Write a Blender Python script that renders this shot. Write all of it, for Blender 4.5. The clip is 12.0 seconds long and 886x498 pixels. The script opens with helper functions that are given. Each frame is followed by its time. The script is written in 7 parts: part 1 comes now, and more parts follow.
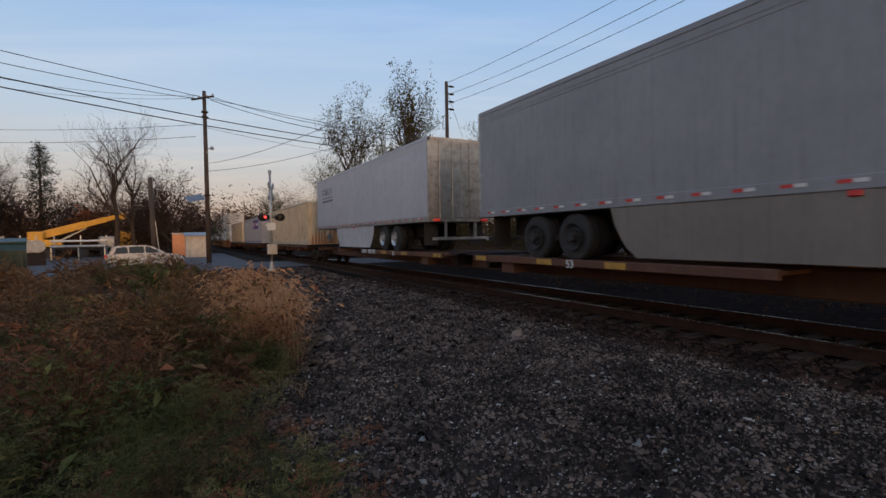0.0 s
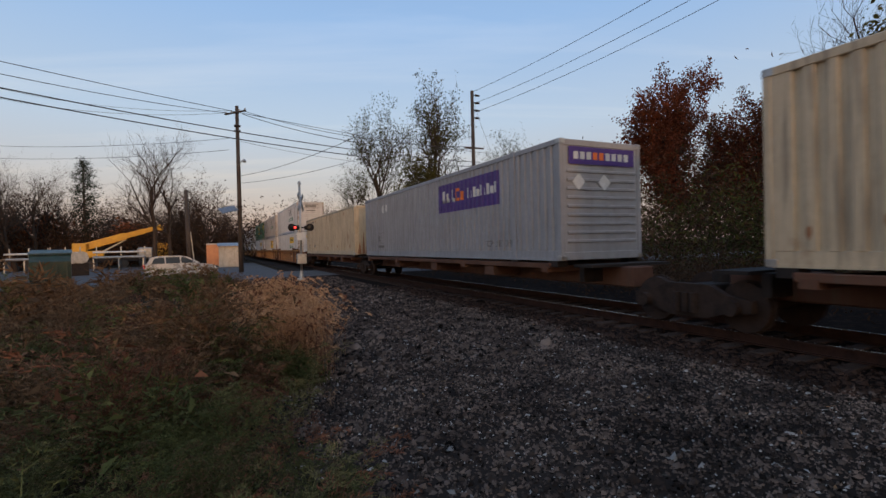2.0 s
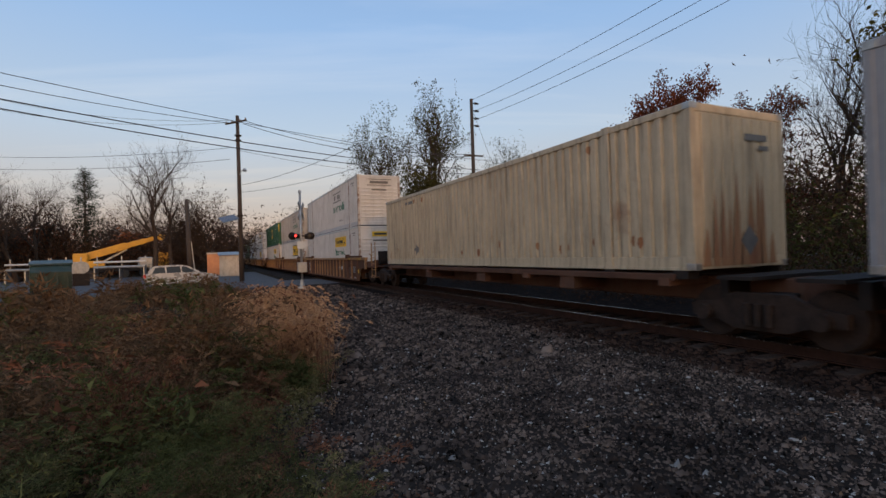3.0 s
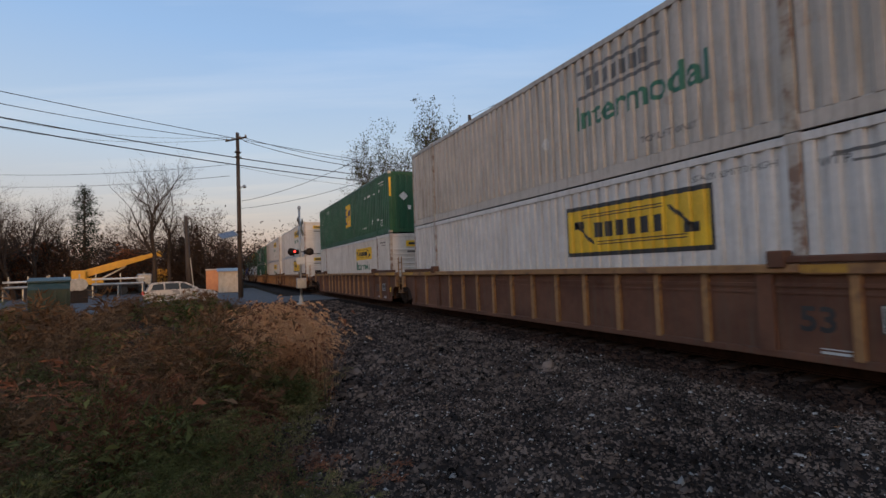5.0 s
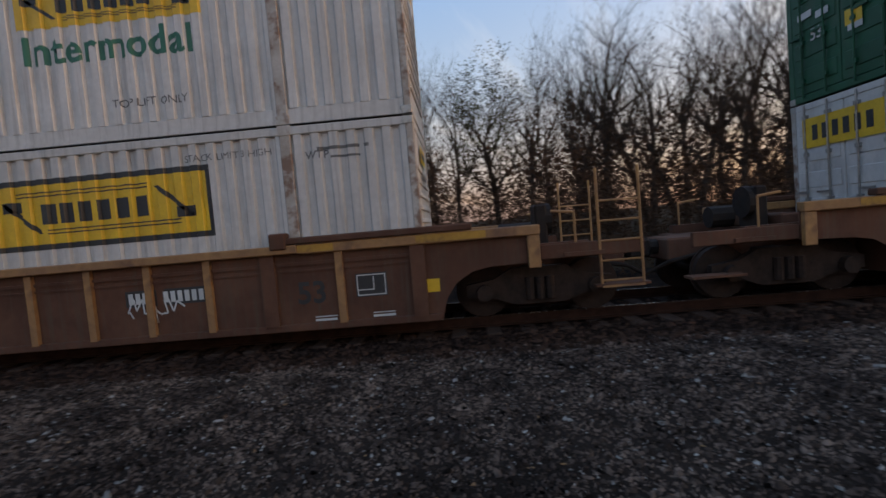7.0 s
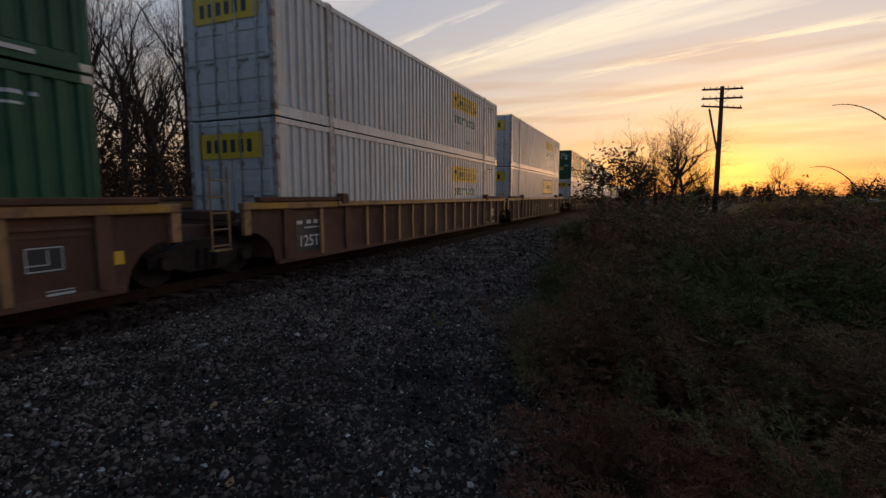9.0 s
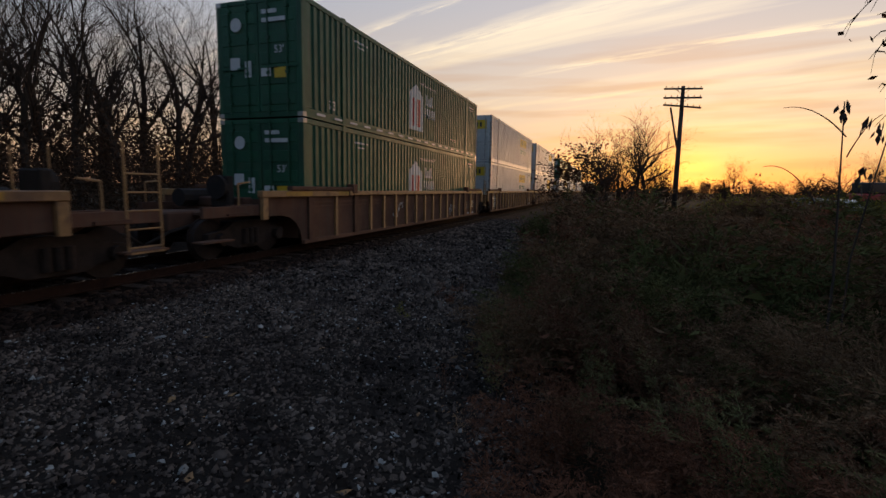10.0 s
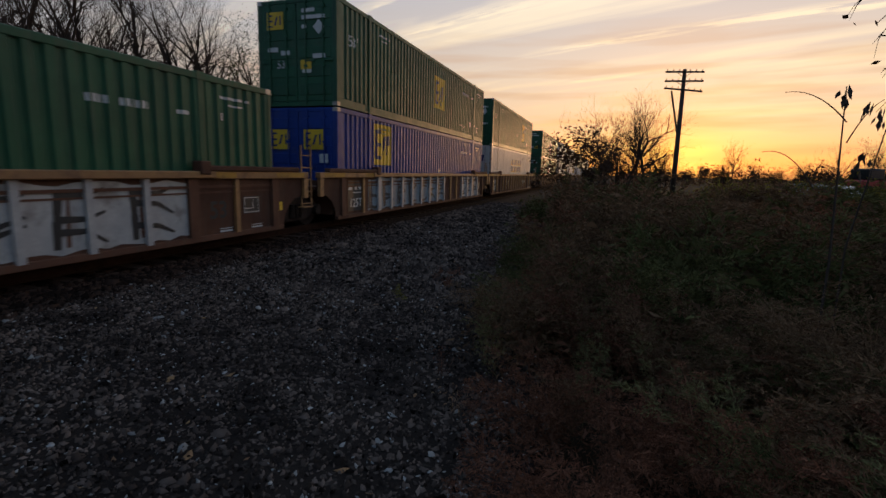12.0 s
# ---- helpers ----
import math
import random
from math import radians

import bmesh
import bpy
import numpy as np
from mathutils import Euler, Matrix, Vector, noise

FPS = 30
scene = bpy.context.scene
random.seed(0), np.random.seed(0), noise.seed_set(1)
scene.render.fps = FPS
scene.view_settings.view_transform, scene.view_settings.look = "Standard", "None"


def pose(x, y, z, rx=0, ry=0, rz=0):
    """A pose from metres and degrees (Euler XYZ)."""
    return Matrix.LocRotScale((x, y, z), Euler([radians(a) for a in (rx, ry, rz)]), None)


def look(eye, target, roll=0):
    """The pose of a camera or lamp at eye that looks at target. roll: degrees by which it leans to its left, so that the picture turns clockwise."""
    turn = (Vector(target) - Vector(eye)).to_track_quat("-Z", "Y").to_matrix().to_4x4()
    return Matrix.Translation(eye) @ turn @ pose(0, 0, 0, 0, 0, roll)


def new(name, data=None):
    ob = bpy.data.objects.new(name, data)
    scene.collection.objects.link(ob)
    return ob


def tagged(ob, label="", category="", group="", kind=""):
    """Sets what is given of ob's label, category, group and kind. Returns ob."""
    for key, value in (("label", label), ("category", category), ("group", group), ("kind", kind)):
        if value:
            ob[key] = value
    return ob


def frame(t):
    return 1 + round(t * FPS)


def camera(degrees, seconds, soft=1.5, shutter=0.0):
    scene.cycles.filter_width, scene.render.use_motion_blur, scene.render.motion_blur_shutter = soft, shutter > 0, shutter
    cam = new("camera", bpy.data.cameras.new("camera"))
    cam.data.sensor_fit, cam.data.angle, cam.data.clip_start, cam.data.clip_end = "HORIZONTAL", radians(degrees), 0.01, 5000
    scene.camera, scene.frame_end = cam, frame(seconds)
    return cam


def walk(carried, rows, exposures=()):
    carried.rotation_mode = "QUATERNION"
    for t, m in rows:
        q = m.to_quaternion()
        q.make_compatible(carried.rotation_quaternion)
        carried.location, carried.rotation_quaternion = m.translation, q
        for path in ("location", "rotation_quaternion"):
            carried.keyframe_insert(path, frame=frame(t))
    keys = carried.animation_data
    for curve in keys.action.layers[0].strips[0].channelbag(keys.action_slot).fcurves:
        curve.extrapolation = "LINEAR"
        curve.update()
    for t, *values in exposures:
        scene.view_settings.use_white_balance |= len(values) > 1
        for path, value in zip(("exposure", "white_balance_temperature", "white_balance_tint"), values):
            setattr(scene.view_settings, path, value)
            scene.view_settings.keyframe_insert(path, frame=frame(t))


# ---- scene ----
EYE = (0.0, 0.0, 1.567)
TRACK_X = 8.63      # centre line of the track, which runs along y
SPEED = 22.0        # metres a second, towards -y
GROUND_Z = -0.22    # the gravel, below the rail's head at z = 0

cam = camera(85.32, 12.0, shutter=0.08)
# seconds, yaw, pitch, roll
PATH = [
    (0.0, -28.5, -1.57, 0.98), (0.5, -27.4, -1.22, 1.03), (1.0, -26.48, -0.99, 1.22), (1.5, -25.74, -0.79, 1.34),
    (2.0, -25.32, -0.48, 1.42), (2.5, -25.23, -0.03, 1.68), (3.0, -25.26, 0.42, 1.83), (4.0, -25.3, 1.4, 2.02),
    (5.0, -25.34, 2.21, 2.14), (5.5, -25.22, 2.57, 1.91), (6.0, -28.54, 2.11, 2.98), (6.3, -33.2, 1.8, 3.8),
    (6.5, -38.8, 1.2, 4.3), (6.6, -45.8, 0.6, 4.8), (6.7, -54.4, -0.1, 5.2), (6.8, -65.2, -1.0, 5.3),
    (6.9, -76.6, -2.0, 5.2), (7.0, -88.0, -3.0, 4.9), (7.1, -99.3, -3.7, 4.2), (7.2, -110.2, -4.3, 3.2),
    (7.3, -119.2, -4.9, 2.4), (7.5, -131.8, -5.6, 1.2), (7.8, -143.5, -6.1, 0.4), (8.2, -151.0, -6.3, 0.05),
    (8.8, -155.55, -6.31, 0.06), (9.0, -156.98, -6.31, 0.05), (9.5, -160.04, -7.22, -1.12), (10.0, -160.78, -7.23, -1.0),
    (10.5, -161.53, -7.54, -1.15), (11.0, -162.24, -7.98, -1.58), (11.5, -162.95, -8.41, -1.69), (12.0, -160.98, -9.26, -1.49)]
walk(cam, [(t, pose(*EYE, 90 + p, r, y)) for t, y, p, r in PATH],
     exposures=[(0.0, 0.0), (6.3, 0.0), (7.2, 0.0), (7.6, -0.35), (8.3, -0.75), (8.8, -0.82), (12.0, -0.82)])

# ---- sky and sun ----
SUN_AZ, SUN_EL = -97.0, 1.6   # degrees, from +x towards +y
world = bpy.data.worlds.new("dawn_sky")
scene.world = world
world.use_nodes = True


def sky_nodes():
    nt = world.node_tree
    nt.nodes.clear()
    N, L = nt.nodes.new, nt.links.new

    def math_node(op, a, b=None, clamp=False):
        n = N("ShaderNodeMath")
        n.operation, n.use_clamp = op, clamp
        for i, v in enumerate((a, b)):
            if v is None:
                continue
            if isinstance(v, (int, float)):
                n.inputs[i].default_value = v
            else:
                L(v, n.inputs[i])
        return n.outputs[0]

    def ramp(value, stops):
        n = N("ShaderNodeValToRGB")
        e = n.color_ramp.elements
        while len(e) < len(stops):
            e.new(0.5)
        for k, (pos, col) in zip(e, stops):
            k.position, k.color = pos, (*col, 1)
        L(value, n.inputs[0])
        return n.outputs[0]

    def mix(f, a, b, kind="MIX"):
        n = N("ShaderNodeMix")
        n.data_type, n.blend_type = "RGBA", kind
        for sock, v in ((n.inputs[0], f), (n.inputs[6], a), (n.inputs[7], b)):
            if isinstance(v, (int, float)):
                sock.default_value = v
            else:
                L(v, sock)
        return n.outputs[2]

    co = N("ShaderNodeTexCoord")
    sep = N("ShaderNodeSeparateXYZ")
    L(co.outputs["Generated"], sep.inputs[0])
    x, y, z = sep.outputs
    up = math_node("MAXIMUM", z, 0.0)
    # how far the direction turns towards the sun, 0 to 1
    a = radians(SUN_AZ)
    toward = math_node("ADD", math_node("MULTIPLY", x, math.cos(a)), math_node("MULTIPLY", y, math.sin(a)))
    flat = math_node("SQRT", math_node("ADD", math_node("MULTIPLY", x, x), math_node("MULTIPLY", y, y)))
    side = math_node("DIVIDE", toward, math_node("MAXIMUM", flat, 0.001))
    near = math_node("POWER", math_node("MULTIPLY_ADD", side, 0.5), 3.2, True)
    near.node.inputs[0].links[0].from_node.inputs[2].default_value = 0.5
    away = ramp(up, [(0.0, (0.40, 0.30, 0.28)), (0.05, (0.50, 0.40, 0.38)), (0.13, (0.50, 0.49, 0.53)), (0.24, (0.45, 0.56, 0.72)),
                     (0.42, (0.30, 0.48, 0.78)), (0.75, (0.15, 0.30, 0.60))])
    sunny = ramp(up, [(0.0, (0.95, 0.38, 0.11)), (0.035, (1.0, 0.52, 0.20)), (0.10, (0.98, 0.66, 0.41)), (0.19, (0.88, 0.69, 0.54)),
                      (0.33, (0.66, 0.61, 0.62)), (0.7, (0.34, 0.44, 0.60))])
    bright = N("ShaderNodeVectorMath")
    bright.operation = "SCALE"
    L(sunny, bright.inputs[0])
    bright.inputs["Scale"].default_value = 1.6
    sunny = bright.outputs[0]
    base = mix(near, away, sunny)
    # the glow round the sun
    e = radians(SUN_EL)
    d = N("ShaderNodeVectorMath")
    d.operation = "DOT_PRODUCT"
    L(co.outputs["Generated"], d.inputs[0])
    d.inputs[1].default_value = (math.cos(a) * math.cos(e), math.sin(a) * math.cos(e), math.sin(e))
    dot = math_node("MAXIMUM", d.outputs["Value"], 0.0)
    g1 = math_node("MULTIPLY", math_node("POWER", dot, 900.0), 1.5)
    g2 = math_node("MULTIPLY", math_node("POWER", dot, 110.0), 0.16)
    rgb = N("ShaderNodeRGB")
    rgb.outputs[0].default_value = (2.2, 1.30, 0.36, 1)
    glow = mix(math_node("ADD", g1, g2, True), base, rgb.outputs[0])
    # cloud bands: the direction on a flat layer high above
    dv = math_node("ADD", up, 0.10)
    cx, cy = math_node("DIVIDE", x, dv), math_node("DIVIDE", y, dv)
    comb = N("ShaderNodeCombineXYZ")
    L(cx, comb.inputs[0]), L(cy, comb.inputs[1])
    mp = N("ShaderNodeMapping")
    L(comb.outputs[0], mp.inputs[0])
    mp.inputs["Rotation"].default_value = (0, 0, radians(21))
    mp2 = N("ShaderNodeMapping")
    mp2.inputs["Scale"].default_value = (0.28, 1.7, 1)
    mp2.inputs["Location"].default_value = (3.1, 0.4, 0)
    L(mp.outputs[0], mp2.inputs[0])
    ns = N("ShaderNodeTexNoise")
    ns.inputs["Scale"].default_value, ns.inputs["Detail"].default_value, ns.inputs["Roughness"].default_value = 1.15, 9, 0.58
    ns.inputs["Distortion"].default_value = 0.35
    L(mp2.outputs[0], ns.inputs[0])
    streak = ramp(ns.outputs[0], [(0.52, (0, 0, 0)), (0.70, (1, 1, 1))])
    cover = math_node("MULTIPLY", streak, math_node("MULTIPLY_ADD", near, 0.85), True)
    cover.node.inputs[1].links[0].from_node.inputs[2].default_value = 0.06
    lit = ramp(up, [(0.0, (0.85, 0.28, 0.08)), (0.08, (0.98, 0.62, 0.26)), (0.2, (1.0, 0.78, 0.50)), (0.4, (0.90, 0.80, 0.68)), (0.8, (0.7, 0.74, 0.8))])
    lift = N("ShaderNodeVectorMath")
    lift.operation = "SCALE"
    L(lit, lift.inputs[0])
    lift.inputs["Scale"].default_value = 1.95
    clouds = mix(cover, glow, lift.outputs[0])
    # two long feathered streaks of high cloud
    def along(kx, ky):
        return math_node("ADD", math_node("MULTIPLY", cx, kx), math_node("MULTIPLY", cy, ky))
    ca, sa = math.cos(radians(17)), math.sin(radians(17))
    u, v = along(ca, -sa), along(sa, ca)
    fib = N("ShaderNodeCombineXYZ")
    L(math_node("MULTIPLY", u, 1.6), fib.inputs[0]), L(math_node("MULTIPLY", v, 9.0), fib.inputs[1])
    nf = N("ShaderNodeTexNoise")
    nf.inputs["Scale"].default_value, nf.inputs["Detail"].default_value, nf.inputs["Roughness"].default_value = 1.6, 8, 0.65
    L(fib.outputs[0], nf.inputs[0])
    fibre = ramp(nf.outputs[0], [(0.42, (0, 0, 0)), (0.60, (1, 1, 1))])
    wob = math_node("MULTIPLY", math_node("SUBTRACT", nf.outputs[0], 0.5), 0.22)
    for v0, wide, u_mid, u_half, strength in ((-2.10, 0.11, 0.9, 1.25, 1.0), (-2.70, 0.08, 0.2, 1.3, 0.85), (-3.35, 0.09, 0.9, 0.7, 0.6), (-1.72, 0.05, 1.5, 0.5, 0.4)):
        off = math_node("ABSOLUTE", math_node("ADD", math_node("SUBTRACT", v, v0), wob))
        core = math_node("SUBTRACT", 1.0, math_node("DIVIDE", off, wide), True)
        end = math_node("SUBTRACT", 1.0, math_node("POWER", math_node("ABSOLUTE", math_node("DIVIDE", math_node("SUBTRACT", u, u_mid), u_half)), 3.0), True)
        amount = math_node("MULTIPLY", math_node("MULTIPLY", math_node("MULTIPLY", core, fibre), end), strength * 1.9, True)
        clouds = mix(amount, clouds, lift.outputs[0])
    # flat bars of cloud low over the sunrise
    az = math_node("ARCTAN2", y, x)
    comb2 = N("ShaderNodeCombineXYZ")
    L(math_node("MULTIPLY", az, 2.6), comb2.inputs[0]), L(math_node("MULTIPLY", z, 34.0), comb2.inputs[1])
    nb = N("ShaderNodeTexNoise")
    nb.inputs["Scale"].default_value, nb.inputs["Detail"].default_value = 1.0, 6
    L(comb2.outputs[0], nb.inputs[0])
    bars = ramp(nb.outputs[0], [(0.47, (0, 0, 0)), (0.62, (1, 1, 1))])
    low = ramp(up, [(0.0, (1, 1, 1)), (0.17, (0.75, 0.75, 0.75)), (0.30, (0, 0, 0))])
    thick = math_node("MULTIPLY", math_node("MULTIPLY", bars, low), math_node("MULTIPLY", near, 0.75), True)
    mauve = N("ShaderNodeRGB")
    mauve.outputs[0].default_value = (1.0, 0.54, 0.30, 1)
    clouds = mix(thick, clouds, mauve.outputs[0])
    nishita = N("ShaderNodeTexSky")
    nishita.sky_type, nishita.sun_disc = "NISHITA", False
    nishita.sun_elevation, nishita.sun_rotation = radians(SUN_EL), radians(90 - SUN_AZ)
    air = mix(0.06, clouds, nishita.outputs[0])
    bg = N("ShaderNodeBackground")
    bg.inputs[1].default_value = 1.0
    L(air, bg.inputs[0])
    out = N("ShaderNodeOutputWorld")
    L(bg.outputs[0], out.inputs[0])


sky_nodes()
sun = new("sun", bpy.data.lights.new("sun", "SUN"))
sun.data.energy, sun.data.angle, sun.data.color = 0.9, radians(4), (1.0, 0.55, 0.25)
sun.matrix_world = look((0, 0, 0), (-math.cos(radians(SUN_AZ)), -math.sin(radians(SUN_AZ)), -math.tan(radians(3))))

# ---- materials ----
def material(name, col, col2=None, scale=3.0, rough=0.7, metal=0.0, bump=0.0, bump_scale=60.0, detail=6, stains=None, stretch=(1, 1, 1),
             vary=0.0, island=0.0, low=0.35, high=0.65, streak=0.0, coords="Object", spec=0.5):
    """A surface of two tones mixed by noise, with finer grain, optional stains in a third tone, streaks down the face and relief."""
    m = bpy.data.materials.new(name)
    m.use_nodes = True
    nt = m.node_tree
    N, L = nt.nodes.new, nt.links.new
    bsdf = nt.nodes["Principled BSDF"]
    bsdf.inputs["Roughness"].default_value, bsdf.inputs["Metallic"].default_value = rough, metal
    bsdf.inputs["Specular IOR Level"].default_value = spec
    co = N("ShaderNodeTexCoord")
    mp = N("ShaderNodeMapping")
    mp.inputs["Scale"].default_value = stretch
    L(co.outputs[coords], mp.inputs[0])

    def noise_tex(sc, det=detail, vec=None):
        n = N("ShaderNodeTexNoise")
        n.inputs["Scale"].default_value, n.inputs["Detail"].default_value, n.inputs["Roughness"].default_value = sc, det, 0.6
        L(vec or mp.outputs[0], n.inputs[0])
        return n.outputs[0]

    def remap(v, lo, hi, a=0.0, b=1.0):
        n = N("ShaderNodeMapRange")
        for i, k in enumerate((lo, hi, a, b)):
            n.inputs[i + 1].default_value = k
        L(v, n.inputs[0])
        return n.outputs[0]

    def mix(f, a, b, kind="MIX"):
        n = N("ShaderNodeMix")
        n.data_type, n.blend_type = "RGBA", kind
        for sock, v in ((n.inputs[0], f), (n.inputs[6], a), (n.inputs[7], b)):
            if isinstance(v, tuple):
                sock.default_value = (*v, 1)
            elif isinstance(v, float):
                sock.default_value = v
            else:
                L(v, sock)
        return n.outputs[2]

    col2 = col2 or tuple(c * 0.8 for c in col)
    c = mix(remap(noise_tex(scale), low, high), col, col2)
    c = mix(remap(noise_tex(scale * 9), 0.3, 0.7, 0.0, 0.25), c, tuple(v * 0.6 for v in col2))
    if stains:
        sc, tone, lo, hi = stains
        c = mix(remap(noise_tex(sc), lo, hi, 0.0, 0.85), c, tone)
    if streak:
        ms = N("ShaderNodeMapping")
        ms.inputs["Scale"].default_value = (1, 5, 0.25)
        L(co.outputs[coords], ms.inputs[0])
        c = mix(remap(noise_tex(2.2, 5, ms.outputs[0]), 0.5, 0.72, 0.0, streak), c, (0.10, 0.075, 0.055))
    if vary or island:
        src = N("ShaderNodeNewGeometry").outputs["Random Per Island"] if island else N("ShaderNodeObjectInfo").outputs["Random"]
        k = island or vary
        h = N("ShaderNodeHueSaturation")
        L(remap(src, 0, 1, 1 - k, 1 + k), h.inputs["Value"])
        L(c, h.inputs["Color"])
        c = h.outputs[0]
    L(c, bsdf.inputs["Base Color"])
    if rough > 0.2:
        L(remap(noise_tex(scale * 4), 0.3, 0.7, rough - 0.08, min(1.0, rough + 0.1)), bsdf.inputs["Roughness"])
    if bump:
        b = N("ShaderNodeBump")
        b.inputs["Strength"].default_value, b.inputs["Distance"].default_value = bump, 0.02
        L(noise_tex(bump_scale), b.inputs["Height"])
        L(b.outputs[0], bsdf.inputs["Normal"])
    return m


def glow_material(name, col, strength):
    m = bpy.data.materials.new(name)
    m.use_nodes = True
    b = m.node_tree.nodes["Principled BSDF"]
    b.inputs["Base Color"].default_value = (*col, 1)
    b.inputs["Emission Color"].default_value = (*col, 1)
    b.inputs["Emission Strength"].default_value = strength
    return m


RUST = (0.13, 0.06, 0.03)
PAINT = {
    "white": material("white_paint", (0.62, 0.60, 0.57), (0.52, 0.50, 0.47), 1.2, 0.5, streak=0.35, bump=0.05, vary=0.06),
    "cream": material("cream_paint", (0.48, 0.43, 0.375), (0.40, 0.355, 0.30), 1.2, 0.5, stains=(1.6, (0.30, 0.20, 0.13), 0.62, 0.78), streak=0.5, vary=0.05),
    "tan": material("tan_paint", (0.55, 0.44, 0.29), (0.47, 0.37, 0.24), 1.0, 0.55, stains=(1.3, (0.28, 0.15, 0.08), 0.62, 0.80), streak=0.65),
    "grey": material("grey_paint", (0.30, 0.30, 0.31), (0.25, 0.25, 0.26), 1.0, 0.5, streak=0.35),
    "green": material("green_paint", (0.014, 0.095, 0.044), (0.010, 0.068, 0.033), 0.9, 0.5, streak=0.3, vary=0.12, spec=0.36),
    "blue": material("blue_paint", (0.010, 0.045, 0.25), (0.009, 0.036, 0.19), 1.0, 0.5, spec=0.25, streak=0.3),
    "silver": material("trailer_skin", (0.25, 0.255, 0.27), (0.21, 0.215, 0.23), 0.6, 0.42, streak=0.25),
    "trailer_white": material("white_trailer_skin", (0.46, 0.465, 0.49), (0.40, 0.405, 0.43), 0.6, 0.4, streak=0.2),
}
STEEL = material("brushed_steel", (0.45, 0.44, 0.42), (0.30, 0.29, 0.27), 4, 0.4, 0.85, stains=(5, RUST, 0.6, 0.75))
DARK = material("black_running_gear", (0.018, 0.015, 0.014), (0.030, 0.022, 0.018), 4, 0.8, bump=0.2, spec=0.2)
RUBBER = material("tyre_rubber", (0.018, 0.018, 0.018), (0.03, 0.028, 0.026), 6, 0.8)
WELL = material("weathered_yellow_brown_steel", (0.150, 0.074, 0.047), (0.085, 0.043, 0.030), 0.7, 0.8, spec=0.12, stains=(0.8, (0.09, 0.045, 0.03), 0.5, 0.75), streak=0.6, bump=0.1, vary=0.15)
SAFETY = material("worn_safety_yellow", (0.46, 0.25, 0.03), (0.32, 0.17, 0.03), 3, 0.7, stains=(3, (0.1, 0.06, 0.03), 0.55, 0.7))
SILL = material("yellow_sill_paint", (0.36, 0.19, 0.065), (0.24, 0.125, 0.055), 1.6, 0.65, stains=(2.4, (0.12, 0.06, 0.035), 0.52, 0.72), vary=0.1)
YELLOW = material("yellow_paint", (0.75, 0.48, 0.02), (0.62, 0.38, 0.02), 2, 0.5)
BLACK = material("black_paint", (0.02, 0.02, 0.022), (0.03, 0.03, 0.03), 2, 0.5)
WHITE = material("white_lettering", (0.62, 0.62, 0.60), (0.5, 0.5, 0.48), 4, 0.5)
INK = material("faded_dark_lettering", (0.10, 0.10, 0.10), (0.16, 0.15, 0.14), 5, 0.6)
GREEN_INK = material("green_lettering", (0.02, 0.12, 0.07), (0.03, 0.15, 0.09), 4, 0.5)
NAVY = material("navy_lettering", (0.012, 0.025, 0.10), (0.02, 0.03, 0.12), 4, 0.5)
PURPLE = material("purple_panel", (0.055, 0.02, 0.19), (0.045, 0.017, 0.15), 2, 0.5)
ORANGE = material("orange_lettering", (0.75, 0.16, 0.02), (0.65, 0.14, 0.02), 4, 0.5)
RED = material("red_marking", (0.50, 0.02, 0.02), (0.42, 0.02, 0.02), 4, 0.4)
RUSTY = material("rusty_steel", (0.13, 0.052, 0.028), (0.07, 0.033, 0.022), 6, 0.9, bump=0.3, spec=0.15)
BOGIE = material("rust_brown_bogie_iron", (0.050, 0.032, 0.024), (0.024, 0.017, 0.014), 5, 0.85, bump=0.3, spec=0.15)
WHEEL = material("grimy_wheel_steel", (0.05, 0.03, 0.022), (0.028, 0.02, 0.017), 6, 0.8, spec=0.2)


# ---- building helpers ----
def part(name, bm, mat, parent=None, label="", smooth=False):
    """Links a bmesh as one mesh object under a thing or a part."""
    me = bpy.data.meshes.new(name)
    bm.normal_update()
    bm.to_mesh(me)
    bm.free()
    if smooth:
        me.polygons.foreach_set("use_smooth", [True] * len(me.polygons))
    me.materials.append(mat)
    return hang(name, me, parent, label)


def hang(name, me, parent=None, label="", m=None):
    ob = new(name, me)
    if parent:
        ob.parent = parent
    if m is not None:
        ob.matrix_basis = m
    return tagged(ob, label)


def box(bm, x0, x1, y0, y1, z0, z1, bevel=0.0):
    c = Matrix.LocRotScale(((x0 + x1) / 2, (y0 + y1) / 2, (z0 + z1) / 2), None, (abs(x1 - x0), abs(y1 - y0), abs(z1 - z0)))
    vs = bmesh.ops.create_cube(bm, size=1, matrix=c)["verts"]
    if bevel:
        es = list({e for v in vs for e in v.link_edges})
        bmesh.ops.bevel(bm, geom=es, offset=bevel, segments=1, affect="EDGES")
    return bm


def tube(bm, p, q, r, r2=None, seg=10):
    p, q = Vector(p), Vector(q)
    d = q - p
    m = Matrix.Translation((p + q) / 2) @ d.to_track_quat("Z", "Y").to_matrix().to_4x4()
    bmesh.ops.create_cone(bm, cap_ends=True, segments=seg, radius1=r, radius2=r if r2 is None else r2, depth=d.length, matrix=m)
    return bm


